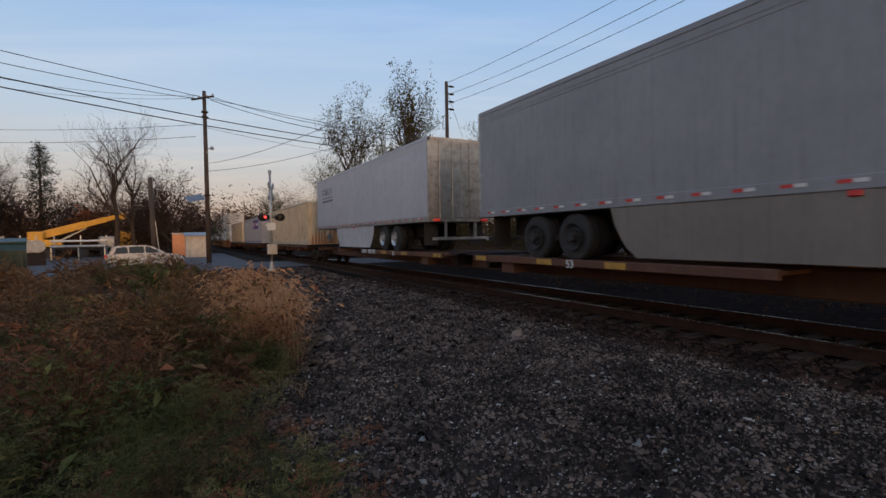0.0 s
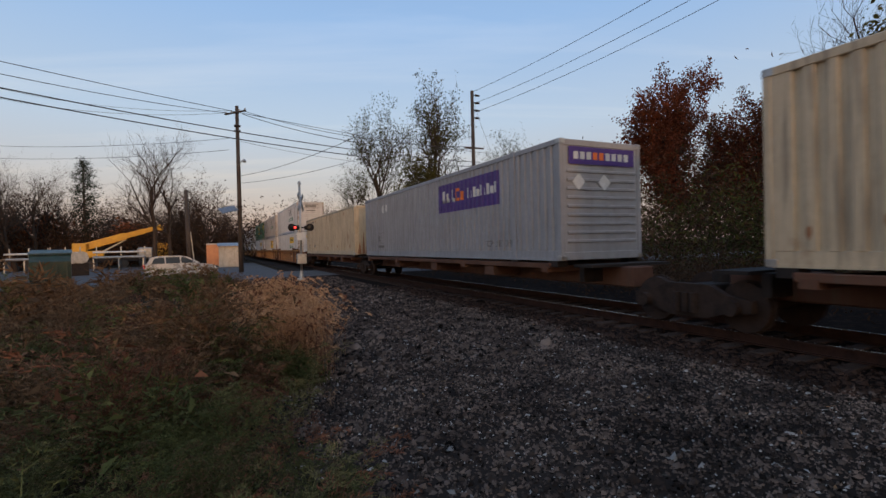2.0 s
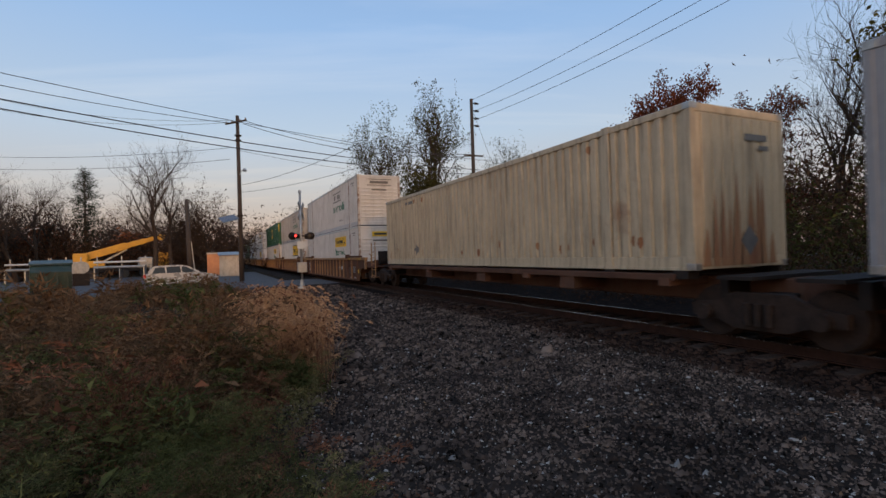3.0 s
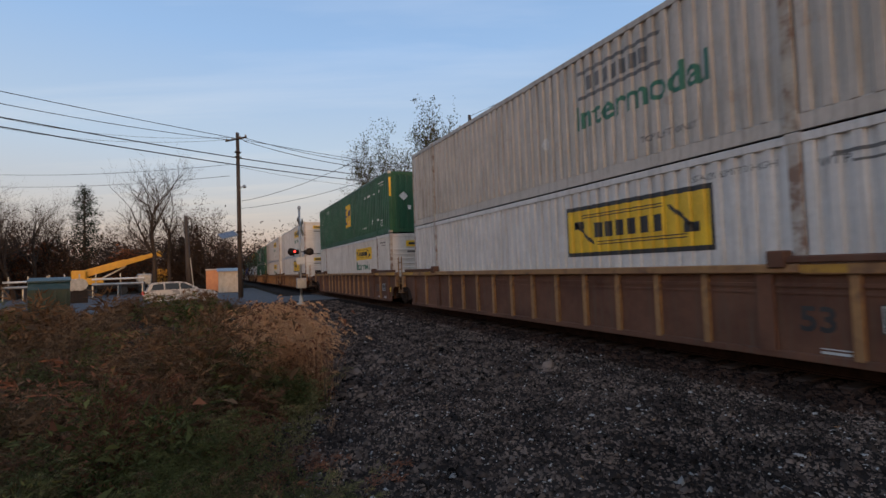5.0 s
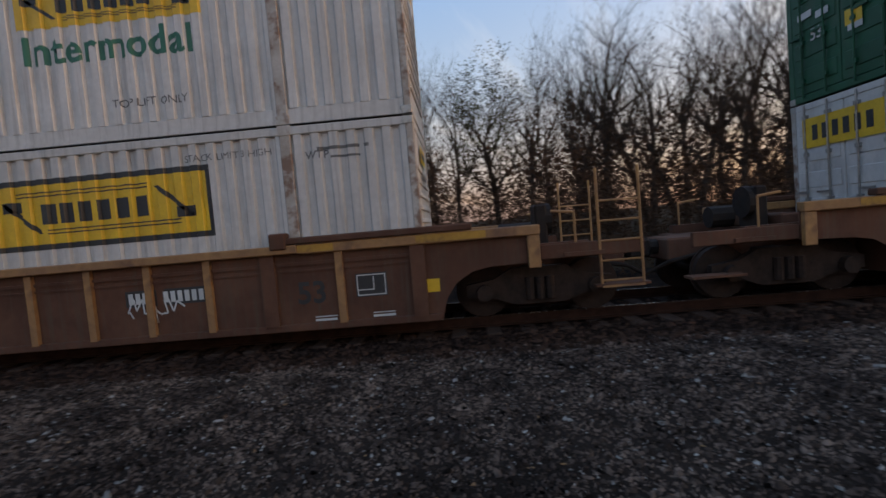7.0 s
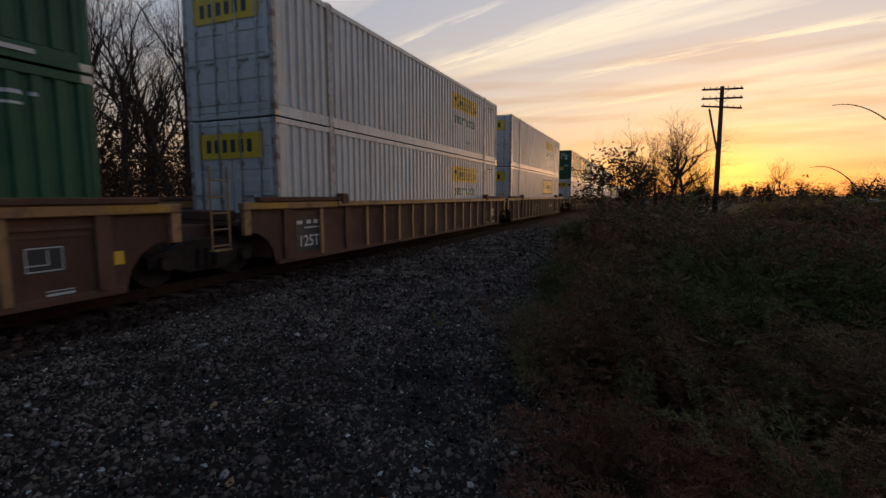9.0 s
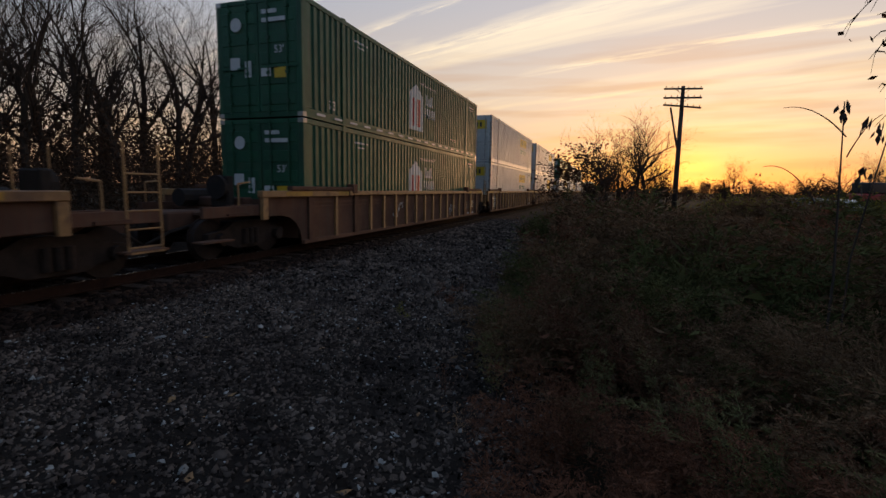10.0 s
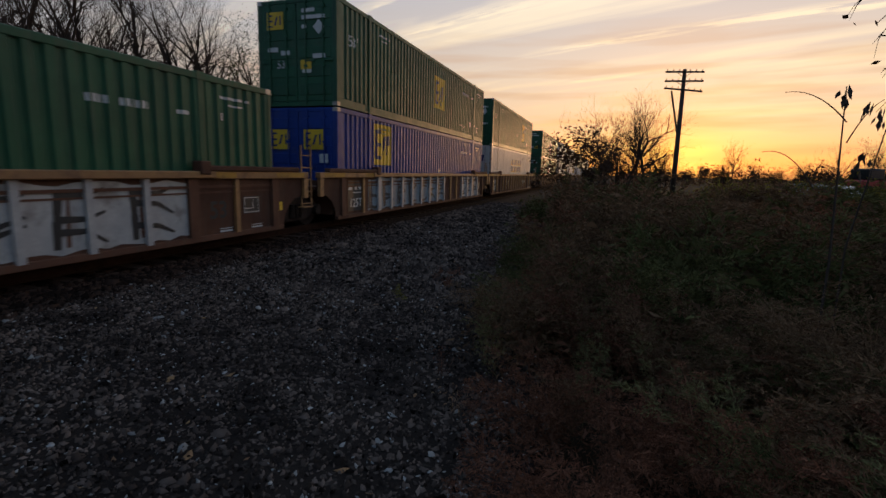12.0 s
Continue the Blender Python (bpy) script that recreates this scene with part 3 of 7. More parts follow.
def square_scheme(ob, dark=False, far=8.3):
    """A yellow square with dark strokes, numbers and placards."""
    def strokes(b):
        bar(b, 0.10, 0.20, 0.15, 0.95)
        for v in (0.15, 0.50, 0.85):
            bar(b, 0.20, 0.42, v, v + 0.10)
        poly(b, [(0.50, 0.28), (0.60, 0.28), (0.74, 0.80), (0.64, 0.80)])
        bar(b, 0.78, 0.86, 0.28, 0.82), bar(b, 0.86, 0.98, 0.55, 0.82)
    for y0, z0, k in ((-LEN / 2 + far, 1.35 if dark else 0.95, 1.2),):
        paint("logo_panel", lambda b: bar(b, 0, 1.1 * k, 0, 1.1 * k), y0, z0, YELLOW, ob, "yellow square panel", key="sq%.1f%s" % (far, dark))
        bm = B()
        strokes(bm)
        for v in bm.verts:
            v.co *= k
        drape(bm, y0, z0)
        for v in bm.verts:
            v.co.x -= 0.004
        part("logo_shape", bm, NAVY, ob, "dark blue strokes")
    paint("lettering", lambda b: letters(b, "53'", 0.42, heavy=0.012), -LEN / 2 + 1.45, 0.42, WHITE, ob, key="n53f")
    paint("number_stencil", lambda b: (*[bar(b, 0.09 * i, 0.055 + 0.09 * i, 0, 0.12) for i in (0, 1, 2, 3, 6, 7, 8, 9, 10, 11)], bar(b, 1.6, 1.85, 0.0, 0.07), bar(b, 2.6, 2.66, -0.02, 0.12)), -LEN / 2 + 4.1, 2.1, WHITE, ob, key="bignum")
    paint("lettering", lambda b: letters(b, "53'", 0.42, heavy=0.012), LEN / 2 - 0.7, 0.55 if dark else 1.75, WHITE, ob, key="n53b%s" % dark)
    small_marks(ob, WHITE)
    paint("notice", lambda b: (bar(b, 0, 0.22, 0, 0.26), bar(b, 0.9, 1.15, 0.1, 0.2)), -LEN / 2 + 2.8, 0.62, WHITE, ob, "white notice", key="notice")
    # ends
    on_end("reflective_strip", lambda b: (bar(b, -1.27, -1.17, 1.7, 2.6), bar(b, 1.17, 1.27, 1.3, 2.2)), YELLOW, ob, "yellow reflective strip")
    on_end("placard", lambda b: poly(b, [(-0.55, 1.95), (-0.33, 1.73), (-0.55, 1.51), (-0.77, 1.73)]), WHITE, ob, "white diamond placard", proud=0.004)
    on_end("notice", lambda b: (bar(b, 0.05, 0.65, 2.25, 2.6), bar(b, 0.2, 0.65, 0.5, 0.78), bar(b, -0.35, -0.2, 1.1, 1.3)), WHITE, ob, "white notice", proud=0.003)
    on_end("lettering", lambda b: letters(b, "53'", 0.3, 0.15, 1.25, 0.01), WHITE, ob, proud=0.004)
    for u, z, k in ((-0.95, 1.72, 0.66), (0.2, 1.72, 0.66)) if dark else ((-0.95, 2.1, 0.55),):
        on_end("logo_panel", lambda b: bar(b, u, u + k, z, z + k * 0.85), YELLOW, ob, "yellow square panel", front=False, proud=0.012)
        on_end("logo_shape", lambda b: (bar(b, u + 0.1 * k, u + 0.17 * k, z + 0.12 * k, z + 0.72 * k), bar(b, u + 0.17 * k, u + 0.36 * k, z + 0.12 * k, z + 0.2 * k), bar(b, u + 0.17 * k, u + 0.36 * k, z + 0.38 * k, z + 0.46 * k),
                                        bar(b, u + 0.17 * k, u + 0.36 * k, z + 0.64 * k, z + 0.72 * k), poly(b, [(u + 0.44 * k, z + 0.2 * k), (u + 0.54 * k, z + 0.2 * k), (u + 0.68 * k, z + 0.62 * k), (u + 0.58 * k, z + 0.62 * k)]),
                                        bar(b, u + 0.78 * k, u + 0.86 * k, z + 0.2 * k, z + 0.66 * k)), NAVY, ob, "dark blue strokes", front=False, proud=0.016)
    if dark:
        on_end("notice", lambda b: bar(b, 0.72, 1.0, 1.35, 1.6), WHITE, ob, "white notice", front=False, proud=0.012)
        return
    on_end("number_stencil", lambda b: (bar(b, 0.2, 0.62, 2.5, 2.6), bar(b, 0.2, 0.95, 2.32, 2.42), bar(b, 0.2, 0.36, 2.08, 2.18), bar(b, -0.95, -0.6, 1.5, 1.62), bar(b, -0.5, -0.2, 1.4, 1.52),
                                     bar(b, 0.55, 0.95, 1.28, 1.4), bar(b, 0.2, 0.5, 0.9, 1.05)), WHITE, ob, front=False, proud=0.012)
    on_end("placard", lambda b: poly(b, [(0.75, 2.3), (0.93, 2.1), (0.75, 1.9), (0.57, 2.1)]), WHITE, ob, "white diamond placard", front=False, proud=0.014)
    on_end("lettering", lambda b: letters(b, "53'", 0.3, -0.65, 1.05, 0.01), WHITE, ob, front=False, proud=0.013)
    on_end("notice", lambda b: bar(b, 0.15, 0.5, 1.0, 1.25), YELLOW, ob, "yellow notice", front=False, proud=0.013)


def house_scheme(ob):
    """A white gabled badge with red bars and two rows of white letter shapes."""
    y0, z0 = -LEN / 2 + 9.45, 0.5
    paint("logo_panel", lambda b: poly(b, [(0, 0), (1.35, 0), (1.35, 1.35), (0.68, 1.75), (0, 1.35)]), y0, z0, WHITE, ob, "white gabled badge", key="house")
    bm = B()
    bar(bm, 0.28, 0.46, 0.15, 1.2), bar(bm, 0.58, 0.64, 0.15, 1.2), bar(bm, 0.72, 0.78, 0.15, 1.2), bar(bm, 0.90, 1.08, 0.15, 1.2)
    drape(bm, y0, z0)
    for v in bm.verts:
        v.co.x -= 0.004
    part("logo_shape", bm, RED, ob, "red bars")

    def word(b):
        for i, (w, h) in enumerate(((0.26, 0.42), (0.2, 0.30), (0.24, 0.42))):
            bar(b, 1.72 + 0.3 * i, 1.72 + 0.3 * i + w * 0.4, 1.12, 1.12 + h)
            bar(b, 1.72 + 0.3 * i, 1.72 + 0.3 * i + w, 1.12, 1.21)
        for i in range(5):
            bar(b, 1.55 + 0.27 * i, 1.64 + 0.27 * i, 0.64, 1.0)
            bar(b, 1.55 + 0.27 * i, 1.75 + 0.27 * i, 0.64, 0.73)
    paint("logo_shape", word, y0, z0, WHITE, ob, "white letter shapes", key="houseword")
    for i in range(18):
        hang("reflective_dash", shared("reflective_dash", lambda b: box(b, -WID / 2 - 0.008, -WID / 2 - 0.004, -0.2, 0.2, 0.1, 0.16), WHITE), ob, m=pose(0, -LEN / 2 + 0.9 + i * 0.85, 0))
    paint("lettering", lambda b: letters(b, "WARNING HIGH CUBE", 0.17), -LEN / 2 + 8.3, 2.3, WHITE, ob, key="warn")
    paint("lettering", lambda b: letters(b, "53'", 0.34, heavy=0.012), LEN / 2 - 1.2, 0.35, WHITE, ob, key="h53")
    small_marks(ob, WHITE)
    on_end("number_stencil", lambda b: (bar(b, 0.15, 0.6, 2.5, 2.6), bar(b, 0.15, 0.85, 2.3, 2.4), bar(b, -0.9, -0.55, 1.2, 1.5), bar(b, -0.4, -0.2, 1.0, 1.4), bar(b, 0.1, 0.4, 1.0, 1.2)), WHITE, ob, front=False, proud=0.012)
    on_end("lettering", lambda b: letters(b, "53'", 0.26, 0.5, 1.55, 0.01), WHITE, ob, front=False, proud=0.013)
    on_end("notice", lambda b: bar(b, 0.5, 0.85, 0.95, 1.2), YELLOW, ob, "yellow notice", front=False, proud=0.013)

    def ring(b):
        bmesh.ops.create_circle(b, cap_ends=True, segments=14, radius=0.17, matrix=Matrix.Translation((-0.65, 2.3, 0)))
    on_end("logo_shape", ring, WHITE, ob, "round white badge", front=False, proud=0.013)


def slanted_scheme(ob):
    """Large slanted dark blue letter shapes with a yellow edge behind them."""
    def strokes(b, du=0.0, dv=0.0):
        h, k = 1.45, 0.64

        def g(u0, u1, v0, v1):
            bar(b, (u0 + v0 * 0.2) * k + du, (u1 + v0 * 0.2) * k + du, v0 * k + dv, v1 * k + dv, (v1 - v0) * 0.2 * k)
        for u, w in ((0.0, 1.25), (1.6, 1.45), (3.3, 0.4), (3.95, 1.05), (5.25, 1.15)):
            g(u, u + w, 0.0, h * 0.42), g(u + (0.0 if w < 1 else 0.12), u + w, h * 0.56, h)
    bm = B()
    strokes(bm, -0.08, -0.07)
    drape(bm, -LEN / 2 + 9.44, 1.3)
    part("logo_shape", bm, YELLOW, ob, "yellow letter edges")
    bm = B()
    strokes(bm)
    drape(bm, -LEN / 2 + 9.44, 1.3)
    for v in bm.verts:
        v.co.x -= 0.004
    part("logo_shape", bm, NAVY, ob, "large slanted navy letter shapes")
    small_marks(ob, INK, False)
    on_end("logo_shape", lambda b: [bar(b, -0.85 + 0.34 * i, -0.62 + 0.34 * i, 1.9, 2.3, 0.08) for i in range(5)], NAVY, ob, "navy letter shapes", front=False, proud=0.013)
    on_end("notice", lambda b: (bar(b, -0.8, 0.5, 1.2, 1.5), bar(b, 0.1, 0.8, 0.4, 0.7)), INK, ob, front=False, proud=0.012)


def purple_scheme(ob):
    y0 = -LEN / 2 + 6.8
    paint("logo_panel", lambda b: bar(b, 0, 4.1, 0, 0.98), y0, 1.58, PURPLE, ob, "purple logo panel")

    def shapes(b):
        for i in range(3):
            bar(b, 0.35 + 0.32 * i, 0.5 + 0.32 * i, 0.38, 0.8 - 0.1 * (i == 1))
            bar(b, 0.35 + 0.32 * i, 0.6 + 0.32 * i, 0.38, 0.5)
        for i in range(9):
            bar(b, 2.15 + 0.21 * i, 2.27 + 0.21 * i, 0.40, 0.72 - 0.1 * (i % 2))

    def flame(b):
        bar(b, 1.3, 1.42, 0.38, 0.8), bar(b, 1.3, 1.6, 0.38, 0.48), bar(b, 1.3, 1.6, 0.7, 0.8), bar(b, 1.7, 1.95, 0.38, 0.68)
    for draw, mat, lab in ((shapes, WHITE, "white letter shapes"), (flame, ORANGE, "orange letter shapes")):
        bm = B()
        draw(bm)
        drape(bm, y0, 1.53)
        for v in bm.verts:
            v.co.x -= 0.004
        part("logo_shape", bm, mat, ob, lab)
    paint("lettering", lambda b: letters(b, "TOP LIFT ONLY", 0.26, heavy=0.012), -LEN / 2 + 3.6, 0.36, INK, ob)
    paint("placard", lambda b: (poly(b, [(0, 0.2), (0.18, 0), (0, -0.2), (-0.18, 0)]), poly(b, [(0.5, 0.2), (0.68, 0), (0.5, -0.2), (0.32, 0)])), LEN / 2 - 2.9, 2.25, WHITE, ob, "two white diamond placards")
    paint("notice", lambda b: (bar(b, 0, 0.9, 0, 0.02), bar(b, 0, 0.9, 0.5, 0.52), bar(b, 0, 0.02, 0, 0.5), bar(b, 0.88, 0.9, 0, 0.5), bar(b, 0.05, 0.4, 0.1, 0.16), bar(b, 0.12, 0.28, 0.16, 0.36), bar(b, 0.0, 0.9, -0.22, -0.1)),
          LEN / 2 - 2.05, 0.6, INK, ob, "boxed black notice")
    on_end("logo_panel", lambda b: bar(b, -1.05, 1.05, 2.3, 2.72), PURPLE, ob, "purple logo panel", proud=0.004)
    on_end("logo_shape", lambda b: [bar(b, -0.9 + 0.2 * i, -0.76 + 0.2 * i, 2.42, 2.6) for i in range(9) if i not in (3, 4)], WHITE, ob, proud=0.008)
    on_end("logo_shape", lambda b: [bar(b, -0.9 + 0.2 * i, -0.76 + 0.2 * i, 2.42, 2.6) for i in (3, 4)], ORANGE, ob, proud=0.008)
    on_end("placard", lambda b: [poly(b, [(u, 2.08), (u + 0.2, 1.88), (u, 1.68), (u - 0.2, 1.88)]) for u in (-0.75, 0.05)], WHITE, ob, "two white placards", proud=0.006)


RUST_STAIN = material("rust_streaks", (0.25, 0.10, 0.045), (0.36, 0.19, 0.09), 2.0, 0.8, stretch=(1, 1, 0.3))


def tan_scheme(ob):
    def small(b):
        rnd = random.Random(5)
        for i in range(26):
            u, v, w = rnd.uniform(0.4, 15.6), rnd.choice((0.3, 0.34, 0.4, 2.5)) + rnd.uniform(0, 0.25), rnd.uniform(0.04, 0.12)
            poly(b, [(u, v), (u + w * 0.6, v - 0.1), (u + w, v + 0.02), (u + w * 0.8, v + w * 1.2), (u + w * 0.2, v + w)])
    paint("rust_patch", small, LEN / 2, 0.0, RUST_STAIN, ob, "rust patches", key="tanrust")
    paint("placard", lambda b: poly(b, [(0, 0.24), (0.22, 0), (0, -0.24), (-0.22, 0)]), LEN / 2 - 3.6, 0.6, INK, ob, "dark diamond placard", key="tanplac")
    paint("number_stencil", lambda b: (bar(b, 0, 0.35, 0, 0.12), bar(b, 0.45, 0.95, 0, 0.12)), LEN / 2 - 2.4, 2.5, INK, ob, key="tannum")

    def streaks(b):
        rnd = random.Random(9)
        for i in range(10):
            u, w, top = -1.0 + 0.2 * i + rnd.uniform(-0.05, 0.05), rnd.uniform(0.08, 0.16), rnd.uniform(0.5, 2.3)
            poly(b, [(u - w, 0.06), (u + w, 0.06), (u + w * 0.6, top * 0.6), (u + w * 0.15, top), (u - w * 0.5, top * 0.55)])
    on_end("rust_streak", streaks, RUST_STAIN, ob, "rust streaks", proud=0.003)
    on_end("placard", lambda b: poly(b, [(0.15, 0.78), (0.4, 0.5), (0.15, 0.22), (-0.1, 0.5)]), INK, ob, "dark diamond placard", proud=0.008)
    on_end("number_stencil", lambda b: (bar(b, 0.1, 0.75, 2.32, 2.44), bar(b, 0.5, 0.8, 2.15, 2.24)), INK, ob, proud=0.006)


# ---- cars ----
def wheel_set(bm, y, r=0.42):
    for s in (-1, 1):
        x = s * 0.75
        tube(bm, (x - 0.065, y, r), (x + 0.065, y, r), r, seg=20)
        tube(bm, (x - s * 0.09, y, r), (x - s * 0.06, y, r), r + 0.03, seg=20)
        tube(bm, (x + s * 0.06, y, r), (x + s * 0.10, y, r), 0.14, seg=10)


def frame_side(bm, s):
    x = s * 1.0
    prism(bm, [(-1.15, 0.36), (-1.15, 0.56), (-0.72, 0.62), (-0.42, 0.78), (0.42, 0.78), (0.72, 0.62), (1.15, 0.56), (1.15, 0.36),
               (0.72, 0.32), (0.38, 0.20), (-0.38, 0.20), (-0.72, 0.32)], x - 0.07, x + 0.07)
    for y in (-0.87, 0.87):
        tube(bm, (x + s * 0.05, y, 0.43), (x + s * 0.20, y, 0.43), 0.13, seg=10)
    for y in (-0.16, 0.0, 0.16):
        tube(bm, (x + s * 0.10, y, 0.28), (x + s * 0.10, y, 0.62), 0.07, seg=8)


TRUCK = {}


def truck(car, y):
    """A two-axle bogie: wheels, two side frames and a bolster."""
    ob = hang("bogie", shared("bolster", lambda b: (box(b, -0.95, 0.95, -0.2, 0.2, 0.5, 0.75, 0.02), tube(b, (0, 0, 0.7), (0, 0, 0.95), 0.22)), DARK), car, m=pose(0, y, 0))
    for w in (-0.87, 0.87):
        hang("wheel_set", shared("wheel_set", lambda b: (wheel_set(b, 0.0), tube(b, (-0.8, 0, 0.42), (0.8, 0, 0.42), 0.09)), WHEEL), ob, "grimy brown steel wheels", pose(0, w, 0))
    hang("side_frame", shared("side_frame_a", lambda b: frame_side(b, -1), BOGIE), ob)
    hang("side_frame", shared("side_frame_b", lambda b: frame_side(b, 1), BOGIE), ob)
    return ob


def ladder(car, x, y, z0, z1, w=0.4):
    def build(b):
        for d in (-w / 2, w / 2):
            tube(b, (0, d, 0), (0, d, z1 - z0), 0.022, seg=6)
        for k in range(5):
            z = 0.05 + k * 0.3
            tube(b, (0, -w / 2, z), (0, w / 2, z), 0.016, seg=5)
        box(b, -0.06, 0.10, -w / 2, w / 2, -0.05, -0.02)
    return hang("ladder", shared("ladder%.1f%.1f" % (z1 - z0, w), build, SILL), car, m=pose(x, y, z0))


WELL_TOP, WELL_LOW = 1.44, 0.13


def well_car(label, front="joint", back="joint", graffiti=(), mark="53", stencil=True, numbered=True):
    """One unit of a well car; the well's middle at the origin, on the rails at z = 0."""
    car = empty("well_car", label, "rail car", "well cars of the train")
    h = LEN / 2
    ext = {"joint": 1.15, "coupler": 1.75}
    fy, by = -h - ext[front], h + ext[back]

    def sheet(bm, x):
        out = [(fy, WELL_TOP - 0.1), (fy, 0.88), (-h - 1.0, 0.86)]
        out += [(-h - 1.0 + 0.75 * math.sin(a), 0.86 - 0.66 * (1 - math.cos(a))) for a in (0.4, 0.8, 1.2, 1.45)]
        out += [(-h - 0.22, WELL_LOW), (h + 0.22, WELL_LOW)]
        out += [(h + 1.0 - 0.75 * math.sin(a), 0.86 - 0.66 * (1 - math.cos(a))) for a in (1.45, 1.2, 0.8, 0.4)]
        out += [(h + 1.0, 0.86), (by, 0.88), (by, WELL_TOP - 0.1)]
        prism(bm, out, x - 0.012, x + 0.012)
    key = front + back
    for s, n in ((-1, "a"), (1, "b")):
        hang("side_sheet", shared("side_sheet" + n + key, lambda b: sheet(b, s * 1.36), WELL), car)
        hang("side_sill", shared("side_sill" + n + key, lambda b: (box(b, s * 1.30, s * 1.50, -h + 1.9, h - 1.9, WELL_TOP - 0.13, WELL_TOP, 0.015),
                                                                    box(b, s * 1.31, s * 1.47, fy, -h + 1.9, WELL_TOP - 0.15, WELL_TOP + 0.0, 0.015),
                                                                    box(b, s * 1.31, s * 1.47, h - 1.9, by, WELL_TOP - 0.15, WELL_TOP + 0.0, 0.015)), SILL), car, "worn yellow sill")
        for e in (-1, 1):
            hang("guide_rail", shared("guide%s%d" % (n, e), lambda b: (box(b, s * 1.33, s * 1.50, e * (h - 2.15), e * (h + 0.75), WELL_TOP + 0.004, WELL_TOP + 0.11, 0.02),
                                                                       box(b, s * 1.32, s * 1.54, e * (h - 2.3), e * (h - 2.05), WELL_TOP - 0.06, WELL_TOP + 0.19, 0.02)), WELL), car)
        hang("bottom_chord", shared("chord" + n, lambda b: (box(b, s * 1.30, s * 1.42, -h - 0.2, h + 0.2, WELL_LOW - 0.02, WELL_LOW + 0.09, 0.01),
                                                            box(b, s * 1.372, s * 1.40, -h, h, 1.12, 1.17), box(b, s * 1.372, s * 1.39, -h, h, 1.02, 1.05)), WELL), car)
        ys = [-h + 0.1, -h + 1.3] + [-h + 2.4 + i * (2 * h - 4.8) / 12 for i in range(13)] + [h - 1.3, h - 0.1]
        for i, y in enumerate(ys):
            thick = i in (0, 2, 14, 16)

            def stake(b, wide=0.11 if thick else 0.055):
                prism(b, [(-wide, WELL_LOW + 0.07), (-wide, WELL_TOP - 0.13), (wide, WELL_TOP - 0.13), (wide, WELL_LOW + 0.07)], s * 1.372, s * 1.44)
            hang("stake", shared("stake" + n + ("w" if thick else ""), stake, GRAFFITI if s < 0 and any(a < y < b for a, b in graffiti) else (WELL if thick else SILL)), car, m=pose(0, y, 0))
        for y in (fy + 0.1, by - 0.1):
            hang("end_post", shared("end_post" + n, lambda b: box(b, s * 1.372, s * 1.46, -0.09, 0.09, 0.8, WELL_TOP - 0.15, 0.01), SILL), car, m=pose(0, y, 0))
    hang("well_floor", shared("well_floor", lambda b: [box(b, -1.3, 1.3, y - 0.15, y + 0.15, 0.20, 0.33) for y in (-h + 0.3, -4, 0, 4, h - 0.3)], WELL), car)
    for e, kind, y in ((-1, front, fy), (1, back, by)):
        reach = 1.72 if kind == "joint" else 3.3
        hang("end_platform", shared("end_platform%d%s" % (e, kind), lambda b: (
            box(b, -1.30, 1.30, e * (h + 0.15), y, 0.98, 1.06), box(b, -0.45, 0.45, e * (h + 0.15), e * (h + reach), 0.62, 1.0, 0.03),
            box(b, -1.25, 1.25, e * (h + 0.16), e * (h + 0.24), 0.25, 1.2),
            box(b, -0.9, 0.9, y - e * 0.35, y - e * 0.05, 1.06, 1.28, 0.03)), WELL), car)
        if kind == "coupler":
            hang("end_deck", shared("end_deck%d" % e, lambda b: (box(b, -1.40, 1.40, e * (h + 2.1), e * (h + 2.7), 0.92, 0.98),
                                                                 box(b, -1.30, -1.15, e * (h + 1.4), e * (h + 2.5), 0.93, 1.14),
                                                                 box(b, 1.15, 1.30, e * (h + 1.4), e * (h + 2.5), 0.93, 1.14)), WELL), car)
            hang("coupler", shared("coupler%d" % e, lambda b: (tube(b, (0, e * (h + 2.9), 0.85), (0, e * (h + 3.62), 0.85), 0.13, seg=8),
                                                               box(b, -0.18, 0.18, e * (h + 3.45), e * (h + 3.74), 0.68, 1.02, 0.05)), DARK), car)
            if e < 0:
                ladder(car, -1.36, e * (h + 2.95), 0.46, 2.2, 0.62)
                ladder(car, 1.36, e * (h + 2.95), 0.46, 2.2, 0.62)
            for x in (-1.3, 1.3):
                hang("grab_post", shared("grab_post%d" % e, lambda b: (tube(b, (0, 0, 0), (0, 0, 0.62), 0.02, seg=6), tube(b, (0, 0, 0.62), (0, -e * 0.34, 0.66), 0.02, seg=6)), SILL), car, m=pose(x, e * (h + 2.3), 0.96))
            hang("step", shared("step%d" % e, lambda b: (box(b, -1.40, -1.1, e * (h + 2.55), e * (h + 3.35), 0.42, 0.455), box(b, -1.36, -1.28, e * (h + 1.75), e * (h + 3.3), 0.90, 1.12, 0.01)), WELL), car)
            hang("brake_pipe", shared("brake_pipe%d" % e, lambda b: (tube(b, (-0.6, e * (h + 2.5), 0.78), (-0.5, e * (h + 3.3), 0.62), 0.035, seg=6), tube(b, (-0.5, e * (h + 3.3), 0.62), (-0.35, e * (h + 3.7), 0.40), 0.03, seg=6)), DARK), car)
            hang("hand_brake", shared("brake%d" % e, lambda b: (tube(b, (-0.5, e * (h + 1.95), 1.5), (-0.5, e * (h + 2.08), 1.5), 0.26, seg=14), box(b, -0.75, -0.25, e * (h + 1.8), e * (h + 2.0), 1.06, 1.75, 0.03)), DARK), car)
